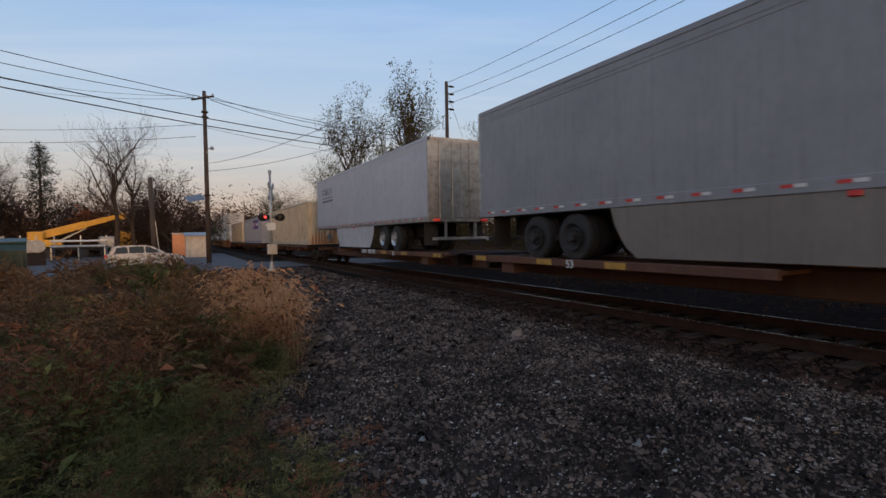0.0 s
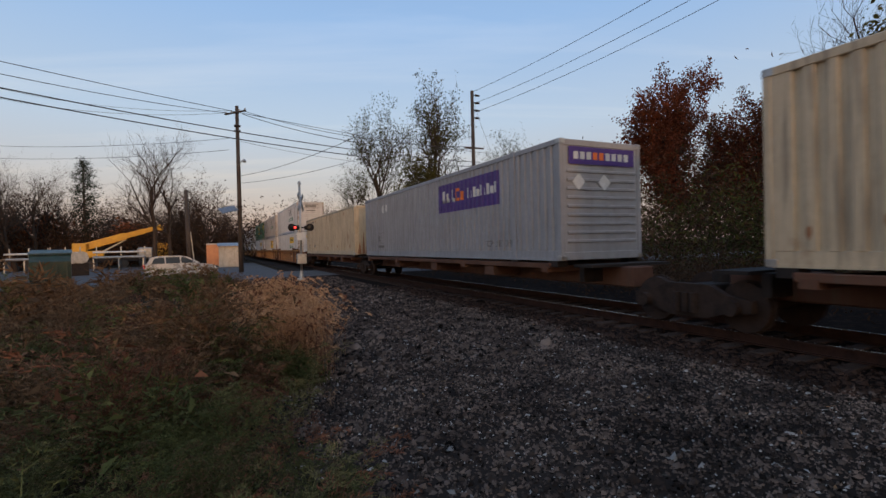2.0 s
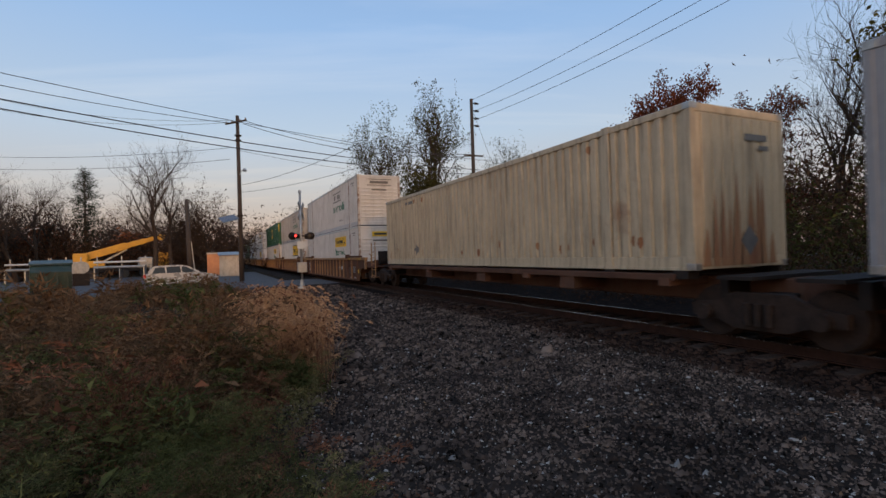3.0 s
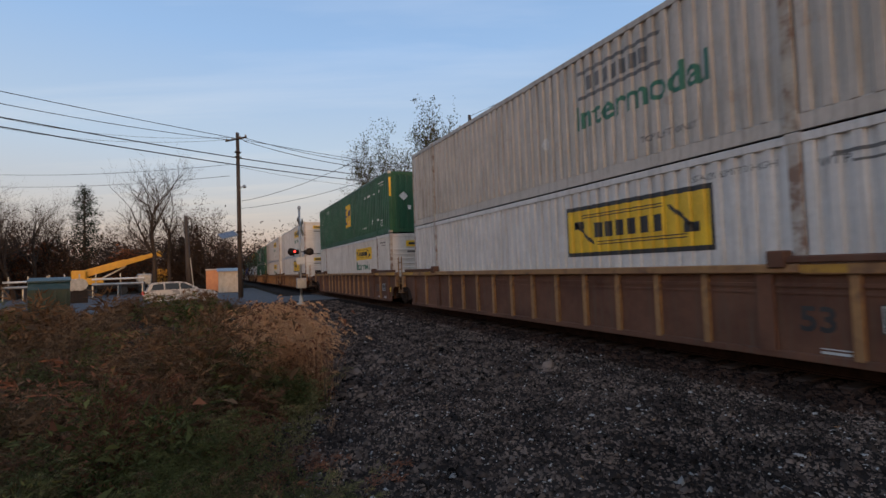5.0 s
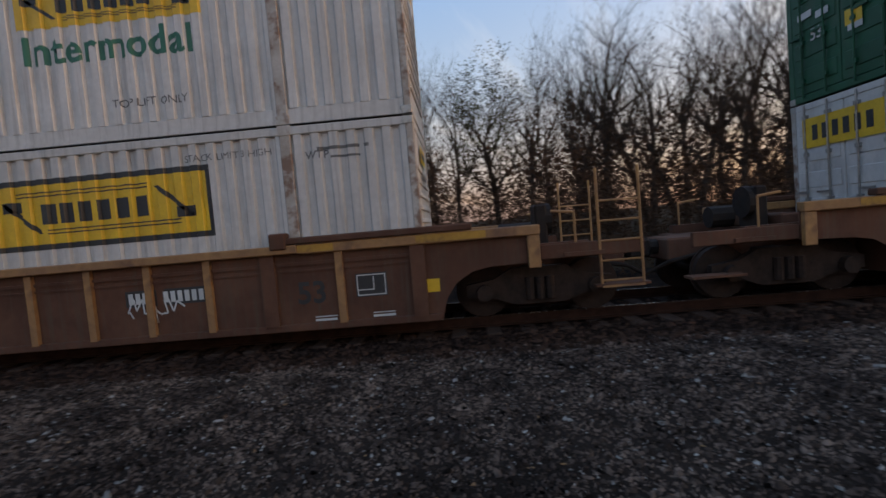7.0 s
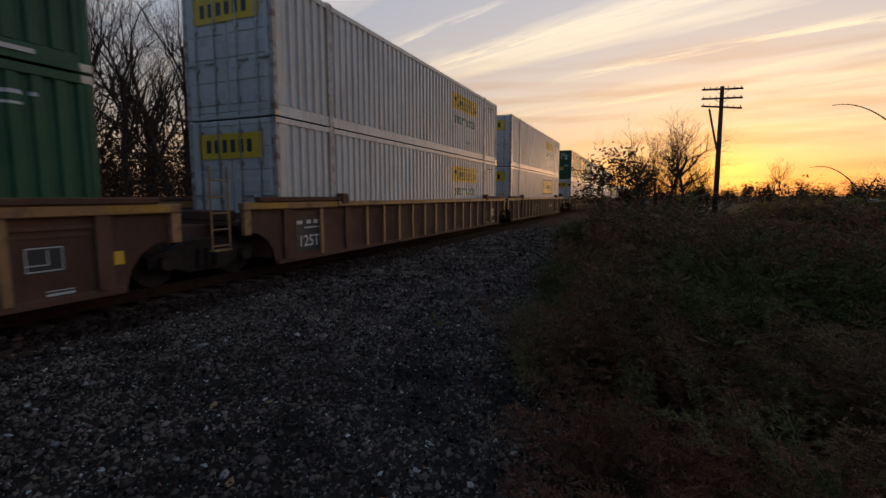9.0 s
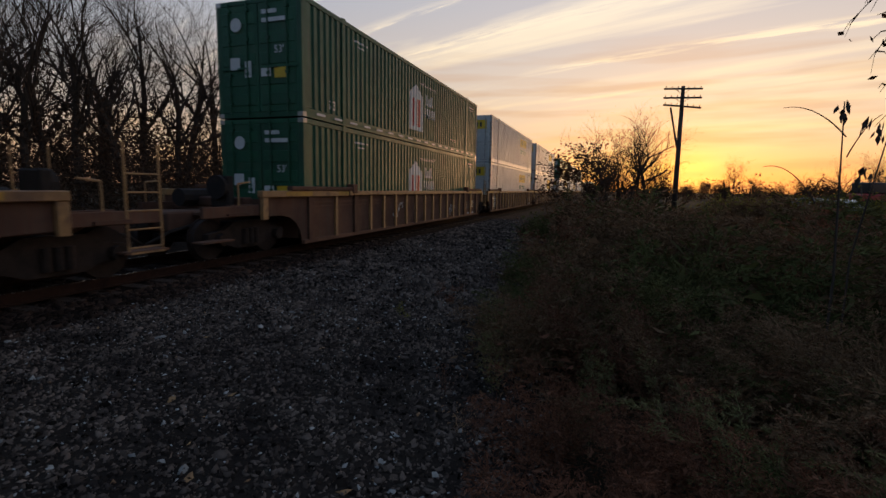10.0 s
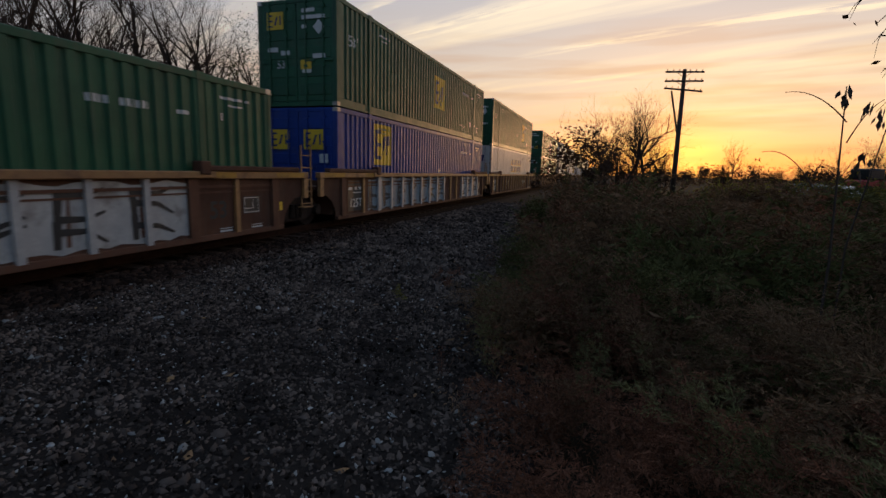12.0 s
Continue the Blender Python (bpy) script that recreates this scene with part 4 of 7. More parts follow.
            hang("air_tank", shared("air_tank%d" % e, lambda b: tube(b, (0.55, e * (h + 1.3), 1.26), (0.55, e * (h + 2.1), 1.26), 0.2, seg=10), DARK), car)
            truck(car, e * (h + 1.75))
        elif e > 0:
            truck(car, e * (h + 1.72))
            ladder(car, -1.36, e * (h + 1.62), 0.6, 2.1)
    # writing on the near side
    X = -1.372
    if mark:
        paint("lettering", lambda b: letters(b, "53", 0.47, heavy=0.022), -h + 2.0, 0.53, BLACK, car, ribbed=False, x=X)
        plate = paint("data_plate", lambda b: bar(b, 0, 0.48, 0, 0.36), -h + 1.08, 0.56, BLACK, car, "black data plate", ribbed=False, x=X)
        for u0, u1, v0, v1 in ((0.02, 0.46, 0.325, 0.34), (0.02, 0.46, 0.02, 0.035), (0.02, 0.035, 0.035, 0.325), (0.445, 0.46, 0.035, 0.325), (0.27, 0.285, 0.1, 0.3), (0.035, 0.27, 0.1, 0.115)):
            paint("plate_line", lambda b: bar(b, u0, u1, v0, v1), -h + 1.08, 0.56, WHITE, plate, ribbed=False, x=X - 0.004)
        for y0 in (-h + 1.75, -h + 0.85):
            paint("small_notice", lambda b: (bar(b, 0, 0.34, 0.06, 0.075), bar(b, 0, 0.34, 0.0, 0.035)), y0, 0.24, WHITE, car, "small white stencil lines", ribbed=False, x=X)
    if stencil:
        paint("data_plate", lambda b: bar(b, 0, 0.95, -0.08, 0.82), h - 0.42, 0.38, BLACK, car, "black stencil panel", ribbed=False, x=X)
        paint("lettering", lambda b: letters(b, "125T", 0.36, heavy=0.015), h - 0.5, 0.42, WHITE, car, ribbed=False, x=X - 0.004)
        paint("number_stencil", lambda b: (bar(b, 0.05, 0.25, 0.55, 0.63), bar(b, 0.3, 0.9, 0.45, 0.48), bar(b, 0.4, 0.55, 0.55, 0.65), bar(b, 0.65, 0.8, 0.55, 0.65)), h - 0.4, 0.38, WHITE, car, ribbed=False, x=X - 0.004)
    if numbered:
        paint("number_plate", lambda b: (bar(b, 0, 0.50, 0, 0.25), bar(b, 0.62, 1.32, 0, 0.25)), -h + 4.7, 0.68, BLACK, car, "black number plate", ribbed=False, x=X)
        paint("number_stencil", lambda b: [bar(b, 0.05 + 0.112 * i, 0.125 + 0.112 * i, 0.04, 0.21) for i in (0, 1, 2, 3, 5, 6, 7, 8, 9, 10)], -h + 4.7, 0.68, WHITE, car, ribbed=False, x=X - 0.004)
    paint("reflector", lambda b: bar(b, 0, 0.2, 0, 0.2), -h + 0.0, 0.55, YELLOW, car, ribbed=False, x=X)
    for e in (-1, 1):
        for y0, w in ((h + 0.95, 1.05), (h - 1.35, 0.75)):
            ya = e * y0
            hang("edge_strip", shared("edge_strip%.2f" % w, lambda b: box(b, -1.474, -1.471, -w, 0, WELL_TOP - 0.125, WELL_TOP - 0.015), SAFETY), car, "worn safety yellow edge strip", pose(0, ya if e > 0 else ya + w, 0))
    return car


def graffiti_on(car, seed, y0, y1, tone):
    """Sprayed letter-like blobs with dark edges along the side sheet, from y0 to y1."""
    rnd = random.Random(seed)
    light, dark, mid = B(), B(), B()
    top, bot, n = [], [], int((y1 - y0) / 0.22)
    for i in range(n + 1):
        u = -y1 + (y1 - y0) * i / n
        top.append((u, 1.03 + rnd.uniform(-0.05, 0.04) - 0.06 * (i in (0, n))))
        bot.append((u, 0.02 + rnd.uniform(-0.02, 0.05)))
    for i in range(n):
        poly(light, [bot[i], bot[i + 1], top[i + 1], top[i]])
    k = int((y1 - y0) / 1.05)

    def stroke(bm, p, q, t0, t1):
        d = Vector((q[0] - p[0], q[1] - p[1], 0))
        n = Vector((-d.y, d.x, 0)).normalized()
        bm.faces.new([bm.verts.new(Vector((*c, 0)) + n * w) for c, w in ((p, t0), (p, -t0), (q, -t1), (q, t1))])
    for j in range(k):
        wide = (y1 - y0) / k
        c = -y1 + (j + 0.08) * wide
        lean, w = rnd.uniform(-0.10, 0.12), wide * rnd.uniform(0.62, 0.8)
        spine = [(c + lean * v + rnd.uniform(-0.03, 0.03), v) for v in (0.10, 0.5, 0.92)]
        for p, q in zip(spine, spine[1:]):
            stroke(dark, p, q, 0.05, 0.065)
        stroke(mid, (spine[1][0] + 0.13, 0.12), (spine[2][0] + 0.13, 0.9), 0.035, 0.02)
        for v in rnd.sample((0.14, 0.34, 0.52, 0.70, 0.88), 3):
            bend = (c + w * 0.6, v + rnd.uniform(-0.06, 0.06))
            stroke(dark, (c + lean * v, v), bend, 0.055, 0.04)
            stroke(dark, bend, (c + w, min(0.95, max(0.08, v + rnd.uniform(-0.22, 0.18)))), 0.04, 0.02)
    for bm, x, mt, lab in ((light, -1.372, tone, "pale sprayed graffiti"), (mid, -1.377, WELL, "brown gaps in the graffiti"), (dark, -1.38, BLACK, "dark graffiti strokes")):
        drape(bm, 0, 0.22, False, x)
        part("graffiti", bm, mt, car, lab)


def spray_tag(car, seed, y, z=0.45):
    rnd = random.Random(seed)
    bm = B()
    u, v = 0.0, 0.2
    for i in range(22):
        du, dv = rnd.uniform(-0.06, 0.14), rnd.uniform(-0.28, 0.28)
        nu, nv = u + du, min(max(v + dv, 0.0), 0.5)
        d = Vector((nu - u, nv - v, 0))
        n = Vector((-d.y, d.x, 0)).normalized() * 0.013
        bm.faces.new([bm.verts.new(Vector((a, b, 0)) + k) for a, b, k in ((u, v, n), (u, v, -n), (nu, nv, -n), (nu, nv, n))])
        u, v = nu, nv
    drape(bm, y, z, False, -1.374)
    part("graffiti", bm, WHITE, car, "thin white spray tag")


def spine_car(label, load):
    """One unit of a spine car: a narrow beam with side platforms."""
    car = empty("spine_car", label, "rail car", "spine cars of the train")
    h = LEN / 2
    hang("spine", shared("spine", lambda b: box(b, -0.33, 0.33, -h - 1.2, h + 1.2, 0.52, 0.98, 0.03), WELL), car)
    for y in (-h + 0.6, -3.2, 3.2, h - 0.6):
        hang("cross_arm", shared("cross_arm", lambda b: prism(b, [(-0.12, 0.84), (-0.12, 0.98), (0.12, 0.98), (0.12, 0.84)], -1.36, 1.36), WELL), car, m=pose(0, y, 0))
    if load == "trailer":
        for s in (-1, 1):
            hang("side_platform", shared("side_platform%d" % s, lambda b: (box(b, s * 0.55, s * 1.38, -h - 0.2, -0.4, 0.93, 0.985), box(b, s * 1.30, s * 1.40, -h - 0.2, -0.4, 0.86, 1.02, 0.01),
                                                                           box(b, s * 0.9, s * 1.3, -h + 1, -h + 1.5, 0.6, 0.93)), WELL), car)
            for y in (-h - 0.1, -5.55, -3.5):
                hang("safety_strip", shared("safety%d" % s, lambda b: box(b, s * 1.402, s * 1.408, 0, 0.5, 0.875, 1.0), SAFETY), car, "dull yellow edge strip", pose(0, y, 0))
        paint("lettering", lambda b: letters(b, "53", 0.24, heavy=0.015), -h + 3.9, 0.84, WHITE, car, ribbed=False, x=-1.41)
        paint("lettering", lambda b: letters(b, "53", 0.24, heavy=0.015), h - 3.5, 0.84, WHITE, car, ribbed=False, x=-1.41).matrix_basis = pose(0, 0, 0, 0, 0, 180)
        paint("number_stencil", lambda b: [bar(b, 0.16 * i, 0.11 + 0.16 * i, 0, 0.17) for i in (0, 1, 2, 3, 5, 6, 7, 8, 9, 10)], -0.6, 0.86, WHITE, car, ribbed=False, x=-1.41)
        hang("hitch", shared("hitch", lambda b: (box(b, -0.4, 0.4, h - 2.4, h - 1.4, 0.98, 1.1), tube(b, (-0.3, h - 2.3, 1.0), (-0.3, h - 1.7, 1.95), 0.07), tube(b, (0.3, h - 2.3, 1.0), (0.3, h - 1.7, 1.95), 0.07),
                                                 box(b, -0.45, 0.45, h - 2.1, h - 1.2, 1.9, 2.02, 0.03)), DARK), car)
    else:
        for s in (-1, 1):
            hang("side_beam", shared("side_beam%d" % s, lambda b: (box(b, s * 1.22, s * 1.34, -h + 0.4, h - 0.4, 0.93, 1.06, 0.012),
                                                                   [box(b, s * 0.35, s * 1.3, y, y + 0.5, 0.66, 0.93) for y in (-5, -1, 3)]), WELL), car)
        hang("pedestal", shared("pedestal", lambda b: [box(b, x - 0.15, x + 0.15, y - 0.15, y + 0.15, 0.97, 1.12) for x in (-1.15, 1.15) for y in (-h + 0.3, -6.1, 6.1, h - 0.3)], DARK), car)
    for e in (-1, 1):
        hang("end_walk", shared("end_walk%d" % e, lambda b: (box(b, -1.2, 1.2, e * (h + 0.3), e * (h + 0.9), 0.98, 1.04), box(b, -0.9, 0.9, e * (h + 0.15), e * (h + 0.3), 0.62, 1.0)), DARK), car)
    truck(car, h + 1.5)
    return car


TAPE_RED = material("red_reflective_tape", (0.55, 0.03, 0.03), (0.45, 0.03, 0.03), 8, 0.35)
LAMP_RED = glow_material("red_lamp", (0.7, 0.04, 0.03), 0.2)
HUB = material("aluminium_wheel", (0.62, 0.61, 0.60), (0.45, 0.44, 0.43), 5, 0.35, 0.7)


def semi_trailer(colour, label, dark_hubs=False, brand=False, length=LEN):
    """A 53-foot road trailer: its deck contact at the origin's height, the doors at -y, the nose at +y."""
    mat = PAINT[colour]
    ob = empty("semi_trailer", label, "trailer", "trailers on the train")
    h, hx, z0, z1 = length / 2, 1.295, 1.05, 3.92
    ax = -h - (0.62 if dark_hubs else 0.0)    # the axle group slides along the frame
    part("body", box(box(B(), -hx, hx, -h, h, z0 + 0.12, z1, 0.04), -hx - 0.012, hx + 0.012, -h + 0.02, h - 0.02, z1 - 0.10, z1 + 0.012, 0.01), mat, ob)
    for k, z in enumerate((z1 - 0.24, z1 - 0.32)):
        part("roof_seam", box(B(), -hx - 0.007, hx + 0.007, -h + 0.03, h - 0.03, z, z + 0.022), mat, ob)
    part("bottom_rail", box(B(), -hx - 0.018, hx + 0.018, -h, h, z0, z0 + 0.19, 0.012), STEEL if colour != "silver" else mat, ob)
    for i in range(int(length / 0.66) - 1):
        y = -h + 0.4 + i * 0.66
        for n, (mt, d) in enumerate(((TAPE_RED, 0.0), (WHITE, 0.165))):
            for s in (-1, 1):
                hang("reflective_tape", shared("tape%d%d" % (n, s), lambda b: box(b, s * (hx + 0.02), s * (hx + 0.026), 0, 0.155, z0 + 0.09, z0 + 0.14), mt), ob, m=pose(0, y + d, 0))
    for i in range(int(length / 1.24)):
        y = -h + 0.62 + i * 1.24
        hang("panel_joint", shared("panel_joint", lambda b: box(b, -hx - 0.0025, hx + 0.0025, -0.006, 0.006, z0 + 0.2, z1 - 0.11), mat), ob, m=pose(0, y, 0))
    # doors
    for s in (-1, 1):
        d = part("door", box(B(), s * 0.02, s * (hx - 0.08), -h - 0.03, -h + 0.02, z0 + 0.15, z1 - 0.12, 0.01), STEEL, ob)
        bm = B()
        for x in (0.35, 0.85):
            tube(bm, (s * x, -h - 0.06, z0 + 0.1), (s * x, -h - 0.06, z1 - 0.06), 0.02, seg=6)
        part("lock_rod", bm, STEEL, d, "steel lock rods")
        part("tail_lamp", box(B(), s * (hx - 0.45), s * (hx - 0.2), -h - 0.045, -h + 0.01, z0 + 0.02, z0 + 0.1, 0.01), LAMP_RED, ob, "glowing red tail lamp")
    for z in (1.75, 2.4, 3.1):
        part("door_band", box(B(), -hx + 0.03, hx - 0.03, -h - 0.05, -h - 0.03, z, z + 0.09), STEEL, ob)
    part("door_frame", box(box(box(B(), -hx, -hx + 0.1, -h - 0.04, -h + 0.06, z0, z1), hx - 0.1, hx, -h - 0.04, -h + 0.06, z0, z1), -hx, hx, -h - 0.04, -h + 0.06, z1 - 0.13, z1 + 0.01), STEEL, ob)
    bm = B()
    box(bm, -1.1, 1.1, -h - 0.02, -h + 0.08, 0.42, 0.52, 0.01)
    for x in (-0.6, 0.6):
        box(bm, x - 0.04, x + 0.04, -h, -h + 0.08, 0.45, z0)
    part("bumper_guard", bm, STEEL, ob)
    for s in (-1, 1):
        part("mud_flap", box(B(), s * 0.65, s * 1.2, -h + 0.5, -h + 0.52, 0.25, z0), RUBBER, ob)
    # wheels
    part("axle_frame", box(box(box(B(), -0.5, -0.38, ax + 1.2, ax + 5.2, 0.55, z0), 0.38, 0.5, ax + 1.2, ax + 5.2, 0.55, z0), -1.1, 1.1, ax + 2.4, ax + 4.6, 0.42, 0.55), DARK, ob)
    for y in (ax + 2.95, ax + 4.2):
        for s in (-1, 1):
            for x in (0.78, 1.10):
                def tyre(b):
                    for r, w in ((0.50, 0.20), (0.47, 0.26)):
                        tube(b, (-w / 2, 0, 0), (w / 2, 0, 0), r, seg=28)
                w = hang("tyre", shared("tyre", tyre, RUBBER), ob, m=pose(s * x, y, 0.5))

            def rim(b):
                bmesh.ops.create_cone(b, cap_ends=False, segments=20, radius1=0.29, radius2=0.20, depth=0.1, matrix=pose(0, 0, 0, 0, -90, 0) @ Matrix.Diagonal((1, 1, -1, 1)))
                tube(b, (0.03, 0, 0), (0.05, 0, 0), 0.21, seg=20)
                tube(b, (-0.10, 0, 0), (0.04, 0, 0), 0.10, seg=12)
                for k in range(8):
                    a = k * math.pi / 4
                    tube(b, (-0.03, 0.15 * math.cos(a), 0.15 * math.sin(a)), (0.04, 0.15 * math.cos(a), 0.15 * math.sin(a)), 0.018, seg=5)
            hang("wheel_rim", shared("rim", rim, RUBBER if dark_hubs else HUB), ob, "" if dark_hubs else "bright aluminium wheel", pose(s * 1.265, y, 0.5, 0, 0, 0 if s < 0 else 180))
    # skirt and landing gear
    for s in (-1, 1):
        bm = B()
        prism(bm, [(ax + 5.25, z0), (ax + 5.35, 0.7), (ax + 5.6, 0.3), (ax + 5.85, 0.10), (h - 4.6, 0.10), (h - 4.0, z0)], s * (hx - 0.03), s * (hx - 0.005))
        part("side_skirt", bm, material_skirt(colour), ob, "pale side skirt panel")
        part("marker_lamp", box(B(), s * (hx + 0.0), s * (hx + 0.03), 0.35, 0.5, z0 - 0.08, z0 + 0.0, 0.01), TAPE_RED, ob, "dull red side marker lamp")
    bm = B()
    for x in (-0.75, 0.75):
        box(bm, x - 0.07, x + 0.07, h - 3.3, h - 3.16, 0.12, z0)
        box(bm, x - 0.15, x + 0.15, h - 3.4, h - 3.06, 0.08, 0.13)
    tube(bm, (-0.75, h - 3.23, 0.5), (0.75, h - 3.23, 0.5), 0.03)
    part("landing_gear", bm, STEEL, ob)
    if brand:
        bm = B()
        for i in range(8):
            w = 0.16
            u = 0.27 * i
            if i == 3:
                poly(bm, [(u - 0.1, 0), (u + 0.3, 0), (u + 0.1, 0.42)])
            else:
                bar(bm, u, u + 0.05, 0, 0.34), bar(bm, u, u + w, 0.30, 0.34), bar(bm, u + w - 0.05, u + w, 0, 0.34)
        bar(bm, 0.1, 2.2, -0.2, -0.15), bar(bm, 0.1, 2.2, -0.42, -0.30)
        drape(bm, h - 1.2, 3.0, False, -hx)
        part("logo_shape", bm, INK, ob, "faded dark letter shapes")
    return ob


SKIRTS = {}


def material_skirt(colour):
    if colour not in SKIRTS:
        SKIRTS[colour] = material("skirt_" + colour, (0.20, 0.175, 0.15) if colour == "silver" else (0.50, 0.50, 0.51), None, 1.0, 0.5, streak=0.4)
    return SKIRTS[colour]


MOVING = []      # things on the train, with their place on it at the start, their height and heading


def put(ob, s, z=0.0, turn=0.0):
    MOVING.append((ob, s + LEN / 2, z, turn))
    return ob


def load(s, low, high=None, single=None):
    z = 0.35 if single is None else single
    for spec, zz in ((low, z), (high, z + HIG + 0.035)):
        if spec:
            colour, scheme, label = spec
            c = container(colour, label, "louvred" if scheme in ("framed", "word", "plain", "tail", "purple") else "ribbed", ORANGE_RAIL if colour == "blue" else None)
            {"square": lambda: square_scheme(c), "blue": lambda: square_scheme(c, True, 13.9), "square_fore": lambda: square_scheme(c, far=5.4), "house": lambda: house_scheme(c), "slant": lambda: slanted_scheme(c),
             "tan": lambda: tan_scheme(c), "purple": lambda: purple_scheme(c)}.get(scheme, lambda: white_scheme(c, scheme))()
            put(c, s, zz)


ORANGE_RAIL = None
WF, WW, WP = (("white", k, "white ribbed container with " + t) for k, t in (("framed", "a framed yellow logo panel"), ("word", "yellow logo and green lettering"), ("plain", "faded dark logo and green lettering")))
CREAM = ("cream", "plain", "dirty cream ribbed container with green lettering")
GS = ("green", "square", "dark green ribbed container with a yellow square logo")
GH = ("green", "house", "dark green ribbed container with a white gabled badge")
GF = ("green", "square_fore", "dark green ribbed container with a yellow square logo")
BS = ("blue", "blue", "blue ribbed container with a yellow square logo")
SW = ("white", "slant", "white ribbed container with slanted navy letters")
TN = ("tan", "tan", "tan ribbed container with rust stains")
GP = ("grey", "purple", "grey ribbed container with a purple logo panel")


def build_train():
    put(spine_car("dark spine car carrying a grey trailer", "trailer"), -4.85, turn=180)
    put(semi_trailer("silver", "grey road trailer with a pale side skirt", dark_hubs=True), -4.85, 1.0, 180)
    put(spine_car("dark spine car carrying a white trailer", "trailer"), 13.6)
    put(semi_trailer("trailer_white", "white road trailer with bright aluminium wheels", brand=True, length=15.0), 13.97, 1.0)
    for s, spec, lab in ((32.24, TN, "a tan"), (53.0, GP, "a grey"), (71.54, TN, "a tan")):
        put(spine_car("dark spine car carrying %s container" % lab, "container"), s)
        load(s, spec, single=1.12)
    brown = "rusty yellow-brown well car with vertical stakes"
    rows = [(92.7, "coupler", "joint", WW, WP), (111.93, "joint", "joint", WF, CREAM), (131.12, "joint", "coupler", WW, GS),
            (154.58, "coupler", "joint", WF, WW), (173.65, "joint", "joint", WW, WW), (193.45, "joint", "coupler", GH, GH),
            (217.06, "coupler", "joint", SW, GF), (235.74, "joint", "joint", BS, GS), (254.7, "joint", "coupler", GS, None),
            (278.2, "coupler", "joint", GH, GH), (297.4, "joint", "joint", WW, WP), (316.6, "joint", "coupler", WF, GS),
            (340.2, "coupler", "joint", GH, GS), (359.4, "joint", "joint", WW, CREAM), (378.6, "joint", "coupler", GS, GH)]
    for i, (s, f, b, low, high) in enumerate(rows):
        marks = {7: ((-7.2, -3.6), (-1.2, 6.4)), 8: ((-5.6, 0.4), (1.6, 7.0))}.get(i, ())
        car = well_car(brown + (" and pale graffiti" if marks else ""), f, b, marks, stencil=i in (0, 4, 6, 7), numbered=i in (0, 3, 6))
        for k, (ya, yb) in enumerate(marks):
            graffiti_on(car, 3 * i + k, ya, yb, GRAFFITI if (i, k) != (7, 1) else GRAFFITI_BLUE)
        if i in (3, 5, 6):
            spray_tag(car, 40 + i, -LEN / 2 + 4.6, 0.3)
            spray_tag(car, 60 + i, 1.0 + 0.4 * i, 0.5)
        put(car, s)
        load(s, low, high)


GRAFFITI_BLUE = material("sprayed_grey_blue", (0.20, 0.27, 0.32), (0.14, 0.19, 0.23), 2.5, 0.6, stains=(1.6, (0.12, 0.12, 0.12), 0.56, 0.7))
GRAFFITI = material("sprayed_white", (0.48, 0.48, 0.46), (0.36, 0.36, 0.36), 2.5, 0.6, stains=(1.6, (0.16, 0.14, 0.12), 0.56, 0.7))
build_train()


# ---- beside the track ----
def at(az, dist, z=0.0):
    """A place by compass angle (from +x towards +y) and distance from the eye."""
    return (dist * math.cos(radians(az)), dist * math.sin(radians(az)), z)


def seen(az, el, dist):
    return Vector(at(az, dist, EYE[2] + dist * math.tan(radians(el))))


POLE = material("weathered_pole_timber", (0.075, 0.055, 0.042), (0.04, 0.03, 0.024), 3, 0.9, stretch=(1, 1, 0.15), bump=0.5, bump_scale=20)
WIRE = material("black_cable", (0.02, 0.02, 0.022), (0.03, 0.03, 0.03), 3, 0.6)
ALU = material("grey_aluminium", (0.40, 0.40, 0.39), (0.28, 0.28, 0.27), 4, 0.45, 0.6)
CREAMY = material("cream_sheet_metal", (0.52, 0.46, 0.38), (0.42, 0.37, 0.30), 2, 0.6, streak=0.4)
GLASS_DARK = material("dark_lens_glass", (0.02, 0.02, 0.022), (0.03, 0.03, 0.03), 2, 0.12)
RED_LIGHT = glow_material("lit_red_lens", (1.0, 0.05, 0.04), 3.0)
SOLAR = material("solar_cells", (0.10, 0.12, 0.15), (0.13, 0.15, 0.18), 8, 0.3)


def utility_pole(x, y, top, label):
    ob = empty("utility_pole", label, "utility pole")
    ob.location = (x, y, GROUND_Z)
    h = top - GROUND_Z
    part("pole", tube(B(), (0, 0, 0), (0, 0, h), 0.19, 0.13, 12), POLE, ob, smooth=True)
    return ob, h


mast, mh = utility_pole(*at(87.5, 42)[:2], EYE[2] + 42 * math.tan(radians(15.4)), "dark timber utility pole with a crossarm")
part("crossarm", box(B(), -1.15, 1.15, -0.22, -0.10, mh - 0.62, mh - 0.5, 0.01), POLE, mast).rotation_euler = (0, 0, radians(-50))
for i, u in enumerate((-1.05, -0.4, 0.45, 1.05)):
    v = Matrix.Rotation(radians(-50), 3, "Z") @ Vector((u, -0.16, mh - 0.5))
    part("insulator", tube(tube(B(), v, v + Vector((0, 0, 0.16)), 0.05, 0.03, 8), v + Vector((0, 0, 0.05)), v + Vector((0, 0, 0.1)), 0.07, seg=8), ALU, mast)
z = 42 * math.tan(radians(4.4)) + EYE[2] - GROUND_Z
bm = box(B(), -0.65, 0.65, -0.45, 0.45, -0.02, 0.02)
pan = part("solar_panel", bm, SOLAR, mast, "blue solar panel on a bracket")
